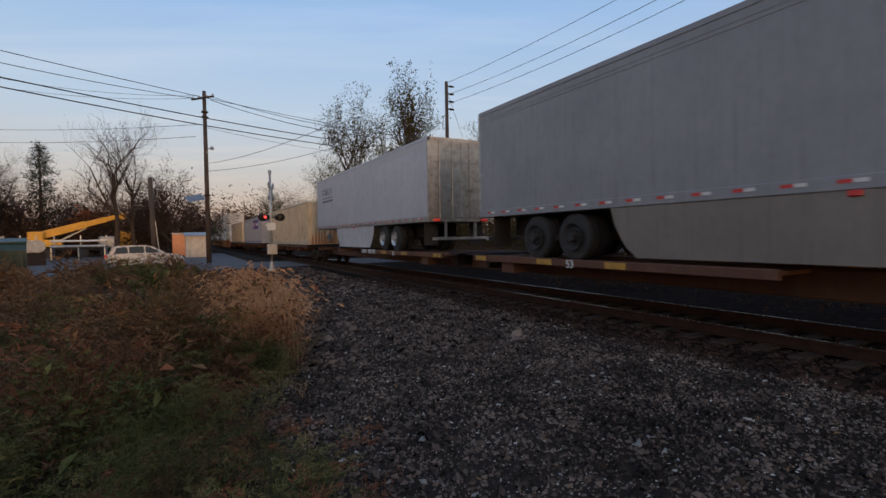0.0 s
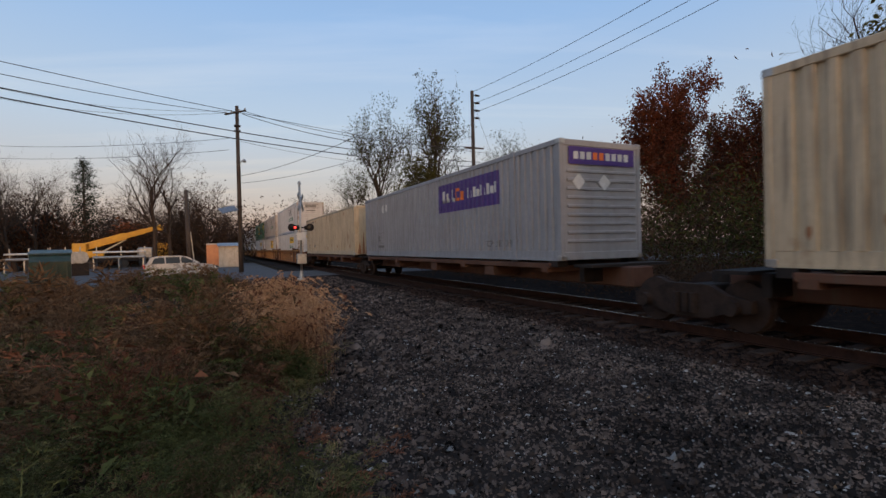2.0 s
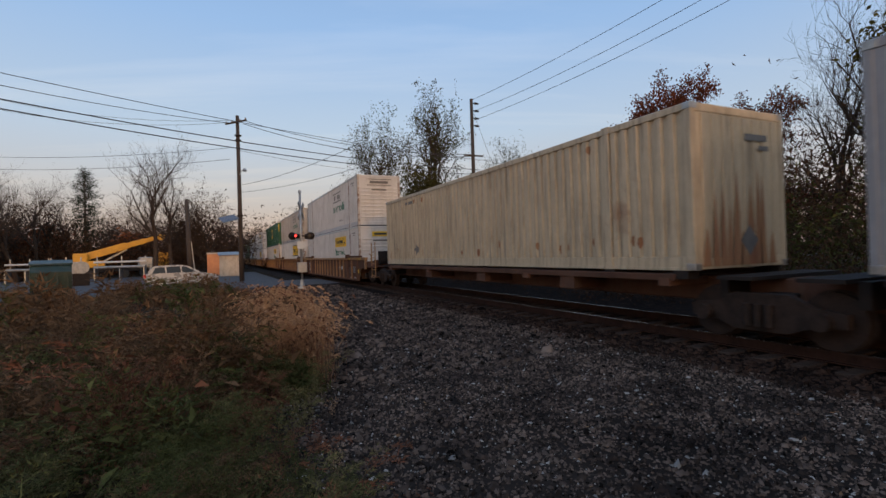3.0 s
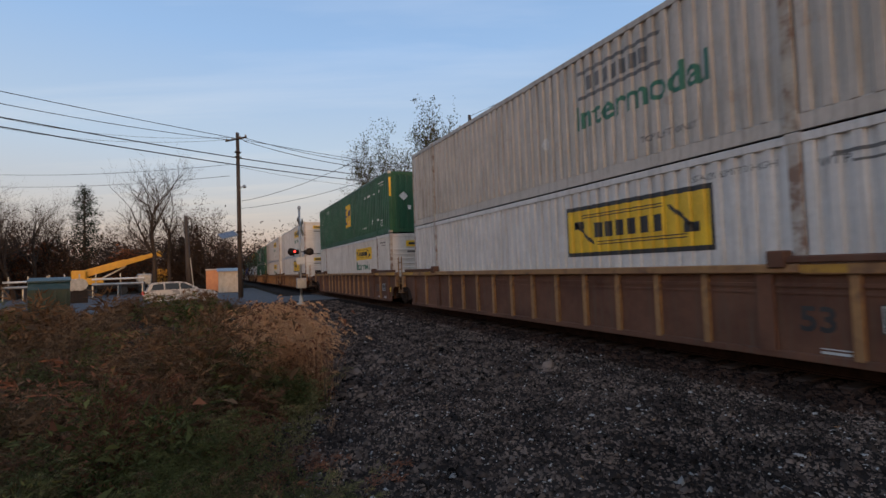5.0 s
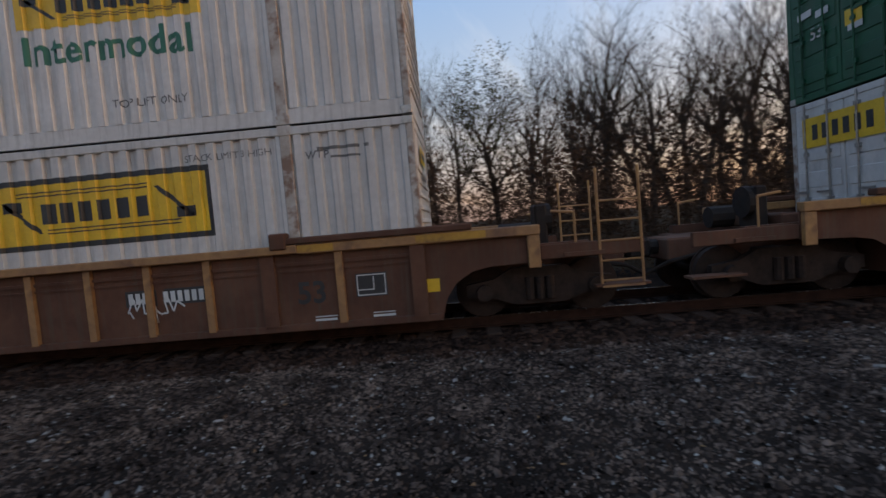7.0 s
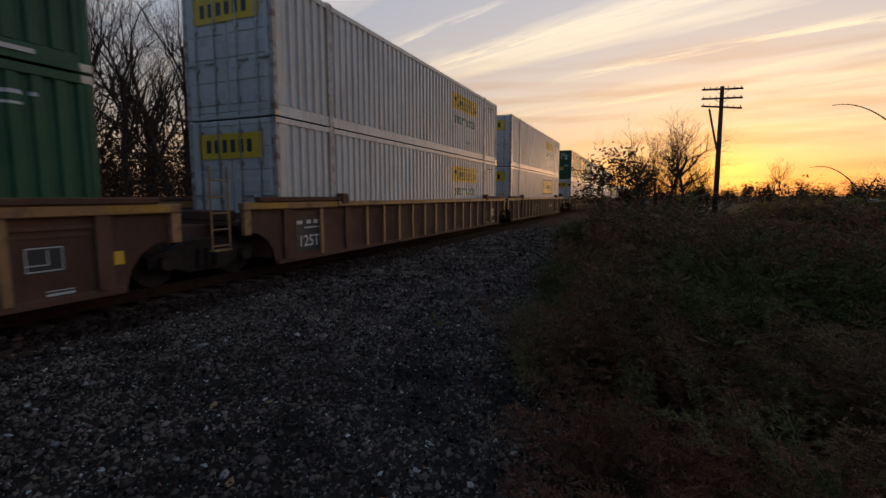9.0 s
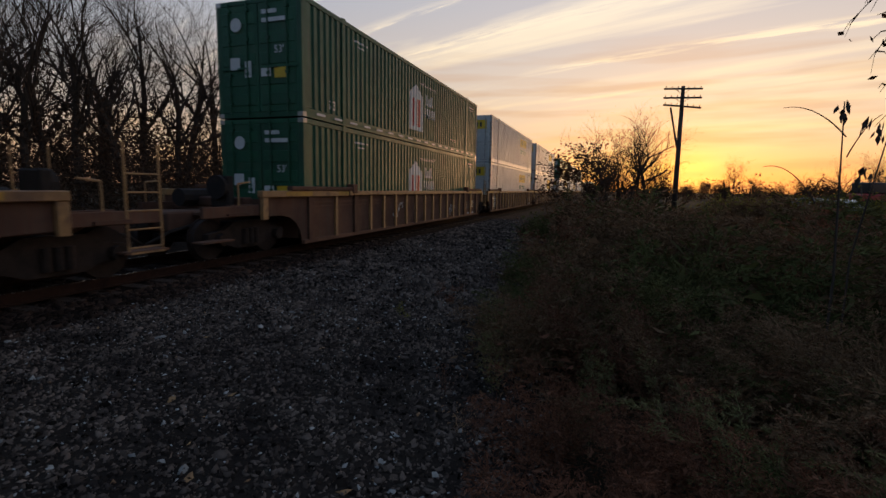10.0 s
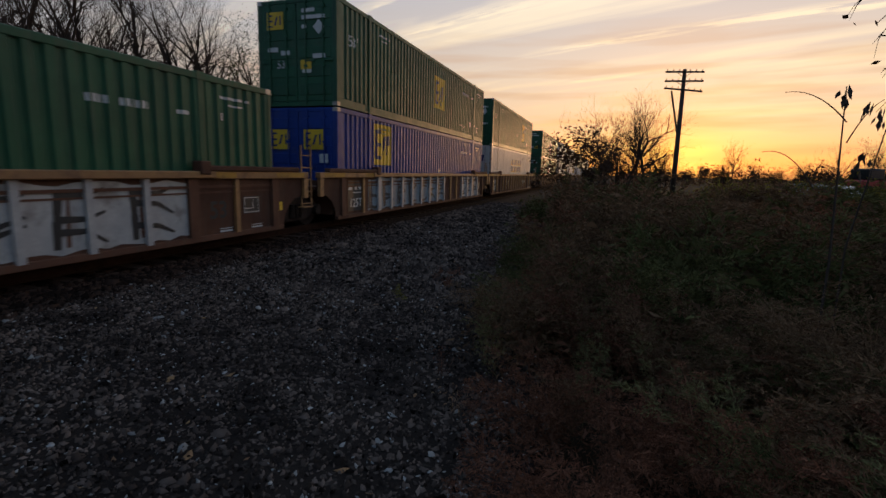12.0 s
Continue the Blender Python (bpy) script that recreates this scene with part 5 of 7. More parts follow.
pan.matrix_basis = pose(-0.85, -0.3, z, 28, -14, 20)
part("bracket", tube(B(), (0, 0, z - 0.2), (-0.8, -0.25, z - 0.05), 0.03), ALU, mast)
z = 42 * math.tan(radians(9.74)) + EYE[2] - GROUND_Z
bm = B()
tube(bm, (0, -0.1, z - 0.5), (0.25, -0.25, z - 0.05), 0.025), tube(bm, (0.25, -0.25, z - 0.05), (0.42, -0.35, z), 0.025)
part("lamp_arm", bm, ALU, mast)
part("lamp_head", tube(tube(B(), (0.42, -0.35, z - 0.12), (0.42, -0.35, z + 0.06), 0.17, 0.08, 12), (0.42, -0.35, z - 0.2), (0.42, -0.35, z - 0.12), 0.12, 0.15, 12), ALU, mast, "grey street lamp head")
for i, zz in enumerate((mh - 1.7, mh - 2.1, 5.2)):
    part("cable_clamp", box(B(), -0.24, 0.24, -0.26, 0.02, zz, zz + 0.12, 0.02), DARK, mast)

stub, sh = utility_pole(*at(92.45, 40)[:2], EYE[2] + 40 * math.tan(radians(6.45)), "short leaning dark timber pole")
stub.rotation_euler = (0, radians(-1.5), 0)
part("guy_guard", tube(B(), (0.35, 0, 0), (0.15, 0, 3.2), 0.04), ALU, stub, "pale guard tube")

rail_pole, rh = utility_pole(*at(60.8, 40)[:2], EYE[2] + 40 * math.tan(radians(17.6)), "tall thin pole with stacked insulators")
for k in range(4):
    zz = rh - 0.35 - k * 0.62
    part("insulator", tube(tube(B(), (0, 0, zz), (0.5, -0.35, zz - 0.1), 0.045), (0.22, -0.15, zz - 0.05), (0.5, -0.35, zz - 0.11), 0.11, 0.06, 8), DARK, rail_pole)
zz = 40 * math.tan(radians(11.3)) + EYE[2] - GROUND_Z
part("crossarm", box(B(), -0.9, 0.9, -0.16, -0.05, zz - 0.1, zz + 0.02, 0.01), POLE, rail_pole)
rust_pole, rph = utility_pole(*at(12.6, 25)[:2], 13.0, "slim rust-brown pole behind the track")
rust_pole.children[0].data.materials[0] = RUSTY

# telegraph pole before the sunrise
tele = empty("telegraph_pole", "old leaning timber telegraph pole with three crossarms", "telegraph pole")
tele.location = at(-96.4, 40, GROUND_Z)
th = 40 * math.tan(radians(10.8)) + EYE[2] - GROUND_Z
part("pole", tube(B(), (0, 0, 0), (0, 0, th), 0.20, 0.13, 12), POLE, tele, smooth=True)
for k, (dz, tilt) in enumerate(((0.22, 1.5), (0.85, 1.0), (1.45, 6))):
    a = part("crossarm", box(B(), -1.28, 1.28, -0.17, -0.06, -0.06, 0.06, 0.008), POLE, tele)
    a.matrix_basis = pose(0, 0.3, th - dz, 0, -tilt, 4)
    for u in (-1.15, -0.75, -0.35, 0.35, 0.75, 1.15):
        hang("insulator_pin", shared("insulator_pin", lambda b: tube(b, (0, -0.11, 0.05), (0, -0.11, 0.2), 0.035, 0.02, 6), DARK), a, m=pose(u, 0, 0))
part("brace_pole", tube(B(), (0.75, 0.1, th - 1.5), (0.12, 0.05, th - 4.4), 0.07), POLE, tele)
bm = B()
for s in (-1, 1):
    tube(bm, (s * 0.45, 0.1, th - 0.25), (0, 0.1, th - 0.62), 0.02, seg=5)
    tube(bm, (s * 0.45, 0.1, th - 0.88), (0, 0.1, th - 1.2), 0.02, seg=5)
part("arm_brace", bm, DARK, tele)


# ---- wires ----
def wire(p, q, sag, r, label="black overhead cable strung between timber poles"):
    """A hanging cable from p to q."""
    p, q = Vector(p), Vector(q)
    n, pts = 16, []
    for i in range(n + 1):
        t = i / n
        v = p.lerp(q, t)
        v.z -= sag * 4 * t * (1 - t)
        pts.append(v)
    side = (q - p).cross(Vector((0, 0, 1))).normalized()
    V, F = [], []
    for i, c in enumerate(pts):
        V += [c + (side * math.cos(w) + Vector((0, 0, 1)) * math.sin(w)) * r for w in (0.5, 1.76, 3.01, 4.27, 5.53)]
        if i:
            F += [(5 * i - 5 + k, 5 * i - 5 + (k + 1) % 5, 5 * i + (k + 1) % 5, 5 * i + k) for k in range(5)]
    bm = B()
    vs = [bm.verts.new(v) for v in V]
    for f in F:
        bm.faces.new([vs[k] for k in f])
    tagged(part("overhead_wire", bm, WIRE), label, "wire", "overhead wires")


for a, b, sag, r in (
        ((112.0, 16.9, 30), (59.0, 10.6, 58), 0.6, 0.020), ((112.0, 15.9, 34), (88.3, 14.6, 41.9), 0.25, 0.022),
        ((113.0, 14.8, 32), (60.0, 9.6, 56), 0.7, 0.035), ((113.0, 14.0, 32), (60.0, 9.05, 56), 0.7, 0.035),
        ((112.0, 9.4, 80), (88.4, 12.0, 42.0), 0.7, 0.018), ((112.0, 8.4, 80), (88.4, 10.8, 42.0), 0.7, 0.018),
        ((112.0, 15.2, 60), (88.0, 14.9, 42.0), 1.2, 0.014), ((112.0, 14.2, 60), (87.9, 14.7, 42.0), 1.2, 0.014),
        ((86.7, 14.9, 42.0), (60.8, 11.4, 40.0), 0.7, 0.022), ((86.9, 14.6, 42.0), (60.8, 11.2, 40.0), 0.9, 0.026),
        ((87.3, 8.1, 42.0), (74.0, 13.0, 26.0), 0.3, 0.016), ((87.3, 7.3, 42.0), (66.0, 13.2, 34.0), 0.6, 0.016),
        ((87.4, 11.8, 42.0), (62.0, 9.3, 60.0), 0.8, 0.014),
        ((60.7, 17.5, 40.0), (28.0, 28.0, 26.0), 0.35, 0.017), ((60.7, 16.2, 40.0), (25.0, 26.8, 26.0), 0.5, 0.017),
        ((60.7, 15.2, 40.0), (22.0, 26.0, 26.0), 0.5, 0.017), ((60.9, 17.0, 40.0), (58.0, 9.0, 58.0), 0.2, 0.014)):
    wire(seen(*a), seen(*b), sag, r)

# ---- the crossing signal ----
sig = empty("crossing_signal", "silver crossing signal with a lit red lamp and crossbuck", "crossing signal")
sig.location = (4.27, 27.4, GROUND_Z)
g = -GROUND_Z
part("mast", tube(B(), (0, 0, 0.12), (0, 0, 5.35), 0.062, seg=12), ALU, sig, smooth=True)
part("foundation", box(B(), -0.22, 0.22, -0.22, 0.22, 0.0, 0.14, 0.02), CREAMY, sig)
part("mast_base", tube(B(), (0, 0, 0.12), (0, 0, 0.55), 0.16, 0.09, 10), ALU, sig)
part("relay_box", box(B(), -0.26, 0.24, -0.36, -0.06, 0.95, 1.5, 0.02), ALU, sig, "grey relay box")
for k, a in enumerate((45, -45)):
    b = part("crossbuck", box(B(), -0.62, 0.62, -0.02, 0.02, -0.115, 0.115, 0.006), ALU, sig, "weathered grey crossbuck board")
    b.matrix_basis = pose(0.06, 0.10 + 0.05 * k, 4.35, 0, a, 62)
part("light_arm", tube(B(), (-0.55, 0, 2.95), (0.55, 0, 2.95), 0.035), DARK, sig)
for k, (x, y, rz, lit) in enumerate(((-0.50, -0.14, 30, True), (0.52, -0.05, -20, False), (-0.32, 0.3, 65, False), (0.42, 0.3, 75, False))):
    bm = B()
    bmesh.ops.create_cone(bm, cap_ends=True, segments=20, radius1=0.21, radius2=0.21, depth=0.03, matrix=pose(0, 0, 0, 90, 0, 0))
    tube(bm, (0, -0.30, 0), (0, 0.16, 0), 0.13, 0.12, 16)
    hd = part("signal_head", bm, DARK, sig, "black signal head with hood")
    hd.matrix_basis = pose(x, y, 2.95, 0, 0, rz)
    bm = B()
    bmesh.ops.create_cone(bm, cap_ends=True, segments=16, radius1=0.065, radius2=0.065, depth=0.02, matrix=pose(0, -0.31, 0, 90, 0, 0))
    part("lens", bm, RED_LIGHT if lit else GLASS_DARK, hd, "lit red lens" if lit else "dark lens")
part("track_sign", box(B(), -0.22, 0.22, -0.09, -0.07, 2.25, 2.65), WHITE, sig, "small white sign")
part("bell", tube(B(), (0, 0, 5.35), (0, 0, 5.5), 0.11, 0.06, 12), ALU, sig)

# ---- across the road ----
tagged(part("parking_lot", box(B(), -70, 4.6, 39.5, 70, GROUND_Z - 0.05, GROUND_Z + 0.004), ASPHALT), "worn grey asphalt lot", "parking lot", kind="structure")
shed = empty("relay_shed", "cream sheet-metal equipment shed with a low gable", "shed")
shed.location = (*at(88.55, 57)[:2], GROUND_Z)
part("wall", box(B(), -1.15, 1.15, -1.0, 1.0, 0.0, 2.25, 0.02), CREAMY, shed)
bm = B()
prism(bm, [(-1.2, 2.25), (1.2, 2.25), (0, 2.6)], -1.28, 1.28)
part("roof", bm, ALU, shed, "grey gable roof").rotation_euler = (0, 0, 0)
part("door", box(B(), -0.35, 0.45, -1.03, -1.0, 0.1, 2.0, 0.01), CREAMY, shed)
part("vent", box(B(), 0.6, 0.95, -1.02, -1.0, 1.6, 1.9), ALU, shed)
kiosk = empty("orange_cabinet", "orange-lit sheet-metal equipment cabinet", "cabinet")
kiosk.location = (*at(90.0, 62)[:2], GROUND_Z)
# the low sun's orange light is painted into the body colour
part("body", box(B(), -0.95, 0.95, -0.8, 0.8, 0.0, 2.45, 0.03), material("orange_lit_sheet_metal", (0.62, 0.26, 0.11), (0.5, 0.2, 0.09), 2, 0.6), kiosk)
part("lid", box(B(), -1.0, 1.0, -0.85, 0.85, 2.45, 2.62, 0.03), CREAMY, kiosk)

CAR = material("silver_car_paint", (0.42, 0.44, 0.47), (0.38, 0.40, 0.43), 0.7, 0.28, 0.5)
WINDOW = material("tinted_car_glass", (0.05, 0.065, 0.08), (0.06, 0.075, 0.09), 1, 0.08)


def parked_car(loc, turn, label):
    """A compact estate car, its nose to +y."""
    ob = empty("parked_car", label, "car")
    ob.matrix_basis = pose(*loc, 0, 0, turn)
    bm = B()
    prism(bm, [(-2.15, 0.42), (-2.2, 0.75), (-2.1, 0.95), (-1.2, 0.98), (1.0, 0.97), (1.95, 0.82), (2.18, 0.62), (2.2, 0.38), (1.9, 0.25), (-1.9, 0.25)], -0.88, 0.88)
    bmesh.ops.bevel(bm, geom=[e for e in bm.edges if abs(e.verts[0].co.x - e.verts[1].co.x) < 0.01], offset=0.07, segments=2, affect="EDGES")
    part("body", bm, CAR, ob, smooth=False)
    bm = B()
    prism(bm, [(-2.02, 0.96), (-1.75, 1.42), (-1.3, 1.50), (0.0, 1.50), (0.35, 1.42), (1.15, 0.96)], -0.72, 0.72)
    bmesh.ops.bevel(bm, geom=bm.edges[:], offset=0.05, segments=2, affect="EDGES")
    part("roof", bm, CAR, ob)
    for s in (-1, 1):
        for n, out in enumerate(([(-1.75, 1.0), (-1.6, 1.36), (-1.05, 1.40), (-1.0, 1.0)], [(-0.93, 1.0), (-0.95, 1.41), (-0.15, 1.42), (-0.1, 1.0)], [(-0.02, 1.0), (-0.06, 1.41), (0.22, 1.38), (0.85, 1.0)])):
            part("side_window", prism(B(), out, s * 0.715, s * 0.725), WINDOW, ob)
        part("tail_lamp", box(B(), s * 0.55, s * 0.86, -2.21, -2.12, 0.72, 0.92, 0.02), LAMP_RED, ob, "glowing red tail lamp")
        part("headlamp", box(B(), s * 0.5, s * 0.82, 2.05, 2.17, 0.62, 0.76, 0.03), GLASS_DARK, ob)
        part("mirror", box(B(), s * 0.88, s * 1.0, 0.62, 0.78, 0.98, 1.1, 0.03), CAR, ob)
        for y in (-1.35, 1.35):
            w = part("wheel", tube(B(), (s * 0.68, y, 0.32), (s * 0.89, y, 0.32), 0.32, seg=24), RUBBER, ob)
            part("rim", tube(B(), (s * 0.88, y, 0.32), (s * 0.9, y, 0.32), 0.2, seg=16), HUB, w)
    return ob


parked_car((*at(93.3, 37.5)[:2], GROUND_Z + 0.012), -82, "silver estate car parked beyond the weeds")

CRANE_Y = material("yellow_machine_paint", (0.72, 0.36, 0.02), (0.58, 0.28, 0.02), 1.5, 0.5, stains=(2, (0.2, 0.1, 0.03), 0.62, 0.75))
crane = empty("mobile_crane", "yellow telescopic boom crane on a truck", "crane")
cx, cy = at(99.6, 70)[:2]
crane.matrix_basis = pose(cx, cy, GROUND_Z, 0, 0, 8)
part("chassis", box(B(), -3.6, 4.2, -1.2, 1.2, 0.75, 1.25, 0.05), DARK, crane)
part("cab", box(B(), 3.0, 4.6, -1.2, 1.2, 0.8, 2.4, 0.15), ALU, crane, "pale grey truck cab")
for x in (-2.8, -1.6, 1.6, 3.6):
    for s in (-1, 1):
        part("wheel", tube(B(), (x, s * 0.95, 0.5), (x, s * 1.25, 0.5), 0.5, seg=18), RUBBER, crane)
part("slew_base", box(B(), -2.7, -0.3, -1.1, 1.1, 1.3, 2.1, 0.08), CRANE_Y, crane)
part("counterweight", box(B(), -3.3, -1.9, -1.15, 1.15, 1.75, 3.0, 0.1), CRANE_Y, crane, "yellow counterweight block")
tilt = math.atan2(math.tan(radians(3.4)) * 70 - 1.3, 6.8)
for k, (u0, u1, hgt) in enumerate(((0.0, 4.4, 0.42), (4.3, 6.4, 0.32), (6.3, 8.2, 0.26))):
    b = part("boom_section", box(B(), u0, u1, -hgt / 2 - 0.1, hgt / 2 + 0.1, -hgt, hgt, 0.05), CRANE_Y, crane)
    b.matrix_basis = pose(-2.3, 0, 2.55, 0, -17, 0)
part("boom_ram", tube(B(), (-0.6, 0, 1.9), (1.9, 0, 3.4), 0.13), STEEL, crane)
part("boom_head", box(B(), 5.3, 5.9, -0.3, 0.3, 4.5, 5.2, 0.05), CRANE_Y, crane)

digger = empty("yellow_loader", "small yellow loader cab behind the trees", "loader")
digger.location = (*at(94.9, 80)[:2], GROUND_Z)
part("body", box(B(), -1.2, 1.2, -1, 1, 0.6, 2.0, 0.1), CRANE_Y, digger)
part("cab", box(B(), -0.6, 0.7, -0.8, 0.8, 2.0, 3.1, 0.08), CRANE_Y, digger)
for x in (-0.9, 0.9):
    part("wheel", tube(B(), (x, -1.15, 0.6), (x, 1.15, 0.6), 0.6, seg=16), RUBBER, digger)

for k, (az, dist, w, lab) in enumerate(((105.6, 66, 3.4, "stack of pale pipes and frames on a rack"), (103.0, 60, 2.6, "stack of pale pipes and frames on a rack"), (98.6, 62, 4.6, "long pale steel frames on low trestles"))):
    ob = empty("pipe_rack", lab, "rack", "racks in the yard")
    ob.location = (*at(az, dist)[:2], GROUND_Z)
    for i in range(5):
        part("pipe", tube(B(), (-w / 2, i * 0.28 - 0.5, 1.35 + 0.02 * (i % 2)), (w / 2, i * 0.28 - 0.5, 1.35), 0.13, seg=8), ALU, ob)
    for i in range(4):
        part("pipe", tube(B(), (-w / 2, i * 0.28 - 0.4, 1.9), (w / 2, i * 0.28 - 0.4, 1.9), 0.10, seg=8), WHITE, ob)
    for x in (-w / 2 + 0.1, 0, w / 2 - 0.1):
        part("rack_post", box(B(), x - 0.06, x + 0.06, -0.75, 0.75, 0.0, 1.22, 0.01), ALU, ob)
        part("rack_upright", box(B(), x - 0.05, x + 0.05, 0.72, 0.82, 0.0, 2.5, 0.01), ALU, ob)
for k, (az, dist) in enumerate(((103.2, 50), (102.4, 50), (101.7, 50))):
    ob = tagged(part("tank", tube(B(), (0, -0.7, 0.55), (0, 0.7, 0.55), 0.5, seg=18), ALU), "round grey metal tank lying in the yard", "tank", "tanks in the yard")
    ob.matrix_basis = pose(*at(az, dist)[:2], GROUND_Z + 0.95, 0, 0, 15)
    ob2 = tagged(part("tank_cradle", box(B(), -0.5, 0.5, -0.6, 0.6, 0.0, 1.02, 0.02), DARK), "dark steel cradle under a tank", "cradle", "cradles in the yard")
    ob2.matrix_basis = pose(*at(az, dist)[:2], GROUND_Z, 0, 0, 15)

TEAL = material("dark_green_bin_paint", (0.008, 0.034, 0.026), (0.006, 0.024, 0.019), 1.5, 0.5, streak=0.4)
binn = empty("dumpster", "dark green steel dumpster among the weeds", "dumpster")
binn.matrix_basis = pose(*at(103.9, 31)[:2], GROUND_Z, 0, 0, 12) @ Matrix.Diagonal((1.0, 1.0, 1.15, 1))
part("body", prism(B(), [(-0.7, 0.1), (-0.85, 1.25), (-0.6, 1.55), (0.75, 1.7), (0.75, 0.1)], -0.8, 0.8), TEAL, binn)
part("lid", prism(B(), [(-0.68, 1.56), (-0.66, 1.62), (0.78, 1.77), (0.78, 1.71)], -0.84, 0.84), TEAL, binn)
for i in range(4):
    part("side_rib", box(B(), -0.6 + i * 0.4, -0.54 + i * 0.4, -0.88, -0.72, 0.15, 1.2), TEAL, binn)
for x in (-0.6, 0.6):
    part("caster", tube(B(), (x - 0.04, 0, 0.08), (x + 0.04, 0, 0.08), 0.08, seg=8), DARK, binn)

# things far off towards the sunrise
RED_PAINT = material("faded_red_machine_paint", (0.35, 0.03, 0.025), (0.25, 0.03, 0.02), 1.5, 0.5)
trac = empty("red_tractor", "faded red farm machine with a dark cab", "tractor")
trac.matrix_basis = pose(*at(-112.3, 46)[:2], GROUND_Z, 0, 0, 20)
part("body", box(B(), -1.6, 1.2, -0.8, 0.8, 0.6, 1.9, 0.1), RED_PAINT, trac)
part("cab", box(B(), -0.4, 0.9, -0.75, 0.75, 1.9, 2.7, 0.08), GLASS_DARK, trac)
for x, r in ((-1.2, 0.5), (0.8, 0.75)):
    part("wheel", tube(B(), (x, -1.0, r), (x, 1.0, r), r, seg=18), RUBBER, trac)
for az, dist, turn in ((-110.6, 40, 30), (-108.8, 52, 70)):
    parked_car((*at(az, dist)[:2], GROUND_Z), turn, "pale car parked beyond the thicket")


# ---- trees ----
BARK = material("grey_brown_bark", (0.075, 0.055, 0.042), (0.04, 0.03, 0.024), 4, 0.95, stretch=(1, 1, 0.3), spec=0.05)


def foliage(name, a, b, vary=0.45):
    m = material(name, a, b, 0.8, 0.85, island=vary, spec=0.04)
    nt = m.node_tree
    bsdf, out = nt.nodes["Principled BSDF"], nt.nodes["Material Output"]
    thin, both = nt.nodes.new("ShaderNodeBsdfTranslucent"), nt.nodes.new("ShaderNodeMixShader")
    nt.links.new(bsdf.inputs["Base Color"].links[0].from_socket, thin.inputs["Color"])
    both.inputs[0].default_value = 0.2
    nt.links.new(bsdf.outputs[0], both.inputs[1]), nt.links.new(thin.outputs[0], both.inputs[2])
    nt.links.new(both.outputs[0], out.inputs["Surface"])
    return m


LEAF = {
    "green": foliage("dull_green_leaves", (0.045, 0.058, 0.018), (0.07, 0.06, 0.02)),
    "olive": foliage("olive_yellow_leaves", (0.10, 0.085, 0.022), (0.06, 0.06, 0.018)),
    "red": foliage("red_brown_leaves", (0.17, 0.045, 0.022), (0.11, 0.04, 0.02)),
    "brown": foliage("withered_brown_leaves", (0.085, 0.045, 0.026), (0.05, 0.032, 0.02)),
    "pine": foliage("dark_pine_needles", (0.016, 0.026, 0.014), (0.024, 0.034, 0.018)),
    "orange": foliage("orange_autumn_leaves", (0.24, 0.075, 0.022), (0.16, 0.05, 0.02)),
}


def quick_mesh(name, verts, faces, mat):
    me = bpy.data.meshes.new(name)
    me.from_pydata(verts, [], faces)
    me.materials.append(mat)
    me.update()
    return me


def limb_mesh(segs, name):
    """Tapered tubes for a list of (p, q, r, r2)."""
    V, F = [], []
    for p, q, r, r2 in segs:
        d = (q - p)
        if d.length < 1e-5:
            continue
        d.normalize()
        a = d.orthogonal().normalized()
        b = d.cross(a)
        n = 7 if r > 0.06 else (4 if r > 0.03 else 2)
        k = len(V)
        for c, rad in ((p, r), (q, r2)):
            for i in range(n):
                w = 2 * math.pi * i / n
                V.append(c + (a * math.cos(w) + b * math.sin(w)) * rad)
        for i in range(n if n > 2 else 1):
            j = (i + 1) % n
            F.append((k + i, k + j, k + n + j, k + n + i))
    return quick_mesh(name, V, F, BARK)


def grow(seed, height, spread=0.55, levels=5, forks=3, trunk=0.32, droop=0.0, clear=0.3, twist=0.35):
    """The limbs of a tree, from the trunk to the twigs, and the tips where leaves may sit."""
    rnd = random.Random(seed)
    segs, tips = [], []

    def rec(p, d, length, r, lev):
        n = 4 if lev == 0 else (3 if lev < levels - 1 else 2)
        kids = []
        for i in range(n):
            d = (d + Vector((rnd.gauss(0, 1), rnd.gauss(0, 1), rnd.gauss(0, 0.6))) * twist * (0.22 if lev == 0 else 0.4) + Vector((0, 0, 0.10 - droop * lev * 0.06))).normalized()
            q = p + d * (length / n)
            r2 = r * (0.86 if lev == 0 else 0.78)
            segs.append((p.copy(), q.copy(), r, r2))
            p, r = q, r2
            if (lev > 0 or (i + 1) / n > clear) and lev < levels:
                kids.append((p.copy(), d.copy(), r))
            if lev >= levels - 1:
                tips.append((p.copy(), d.copy()))
        if lev >= levels:
            return
        for kp, kd, kr in kids:
            for _ in range(forks if lev < 2 else 2):
                if lev + 1 >= levels and rnd.random() < 0.5:
                    continue
                ang = rnd.uniform(0, 2 * math.pi)
                side = (kd.orthogonal().normalized() * math.cos(ang) + kd.cross(kd.orthogonal().normalized()) * math.sin(ang))
                nd = (kd * (1 - spread * rnd.uniform(0.6, 1.1)) + side * spread * rnd.uniform(0.6, 1.3) + Vector((0, 0, 0.18))).normalized()
                rec(kp, nd, length * rnd.uniform(0.42, 0.66), max(kr * rnd.uniform(0.45, 0.62), 0.006), lev + 1)
    rec(Vector((0, 0, 0)), Vector((rnd.uniform(-0.06, 0.06), rnd.uniform(-0.06, 0.06), 1)), height * 0.55, trunk, 0)
    top = max(t[0].z for t in tips)
    k = height / top
    return [(p * k, q * k, r, r2) for p, q, r, r2 in segs], [(p * k, d) for p, d in tips], rnd


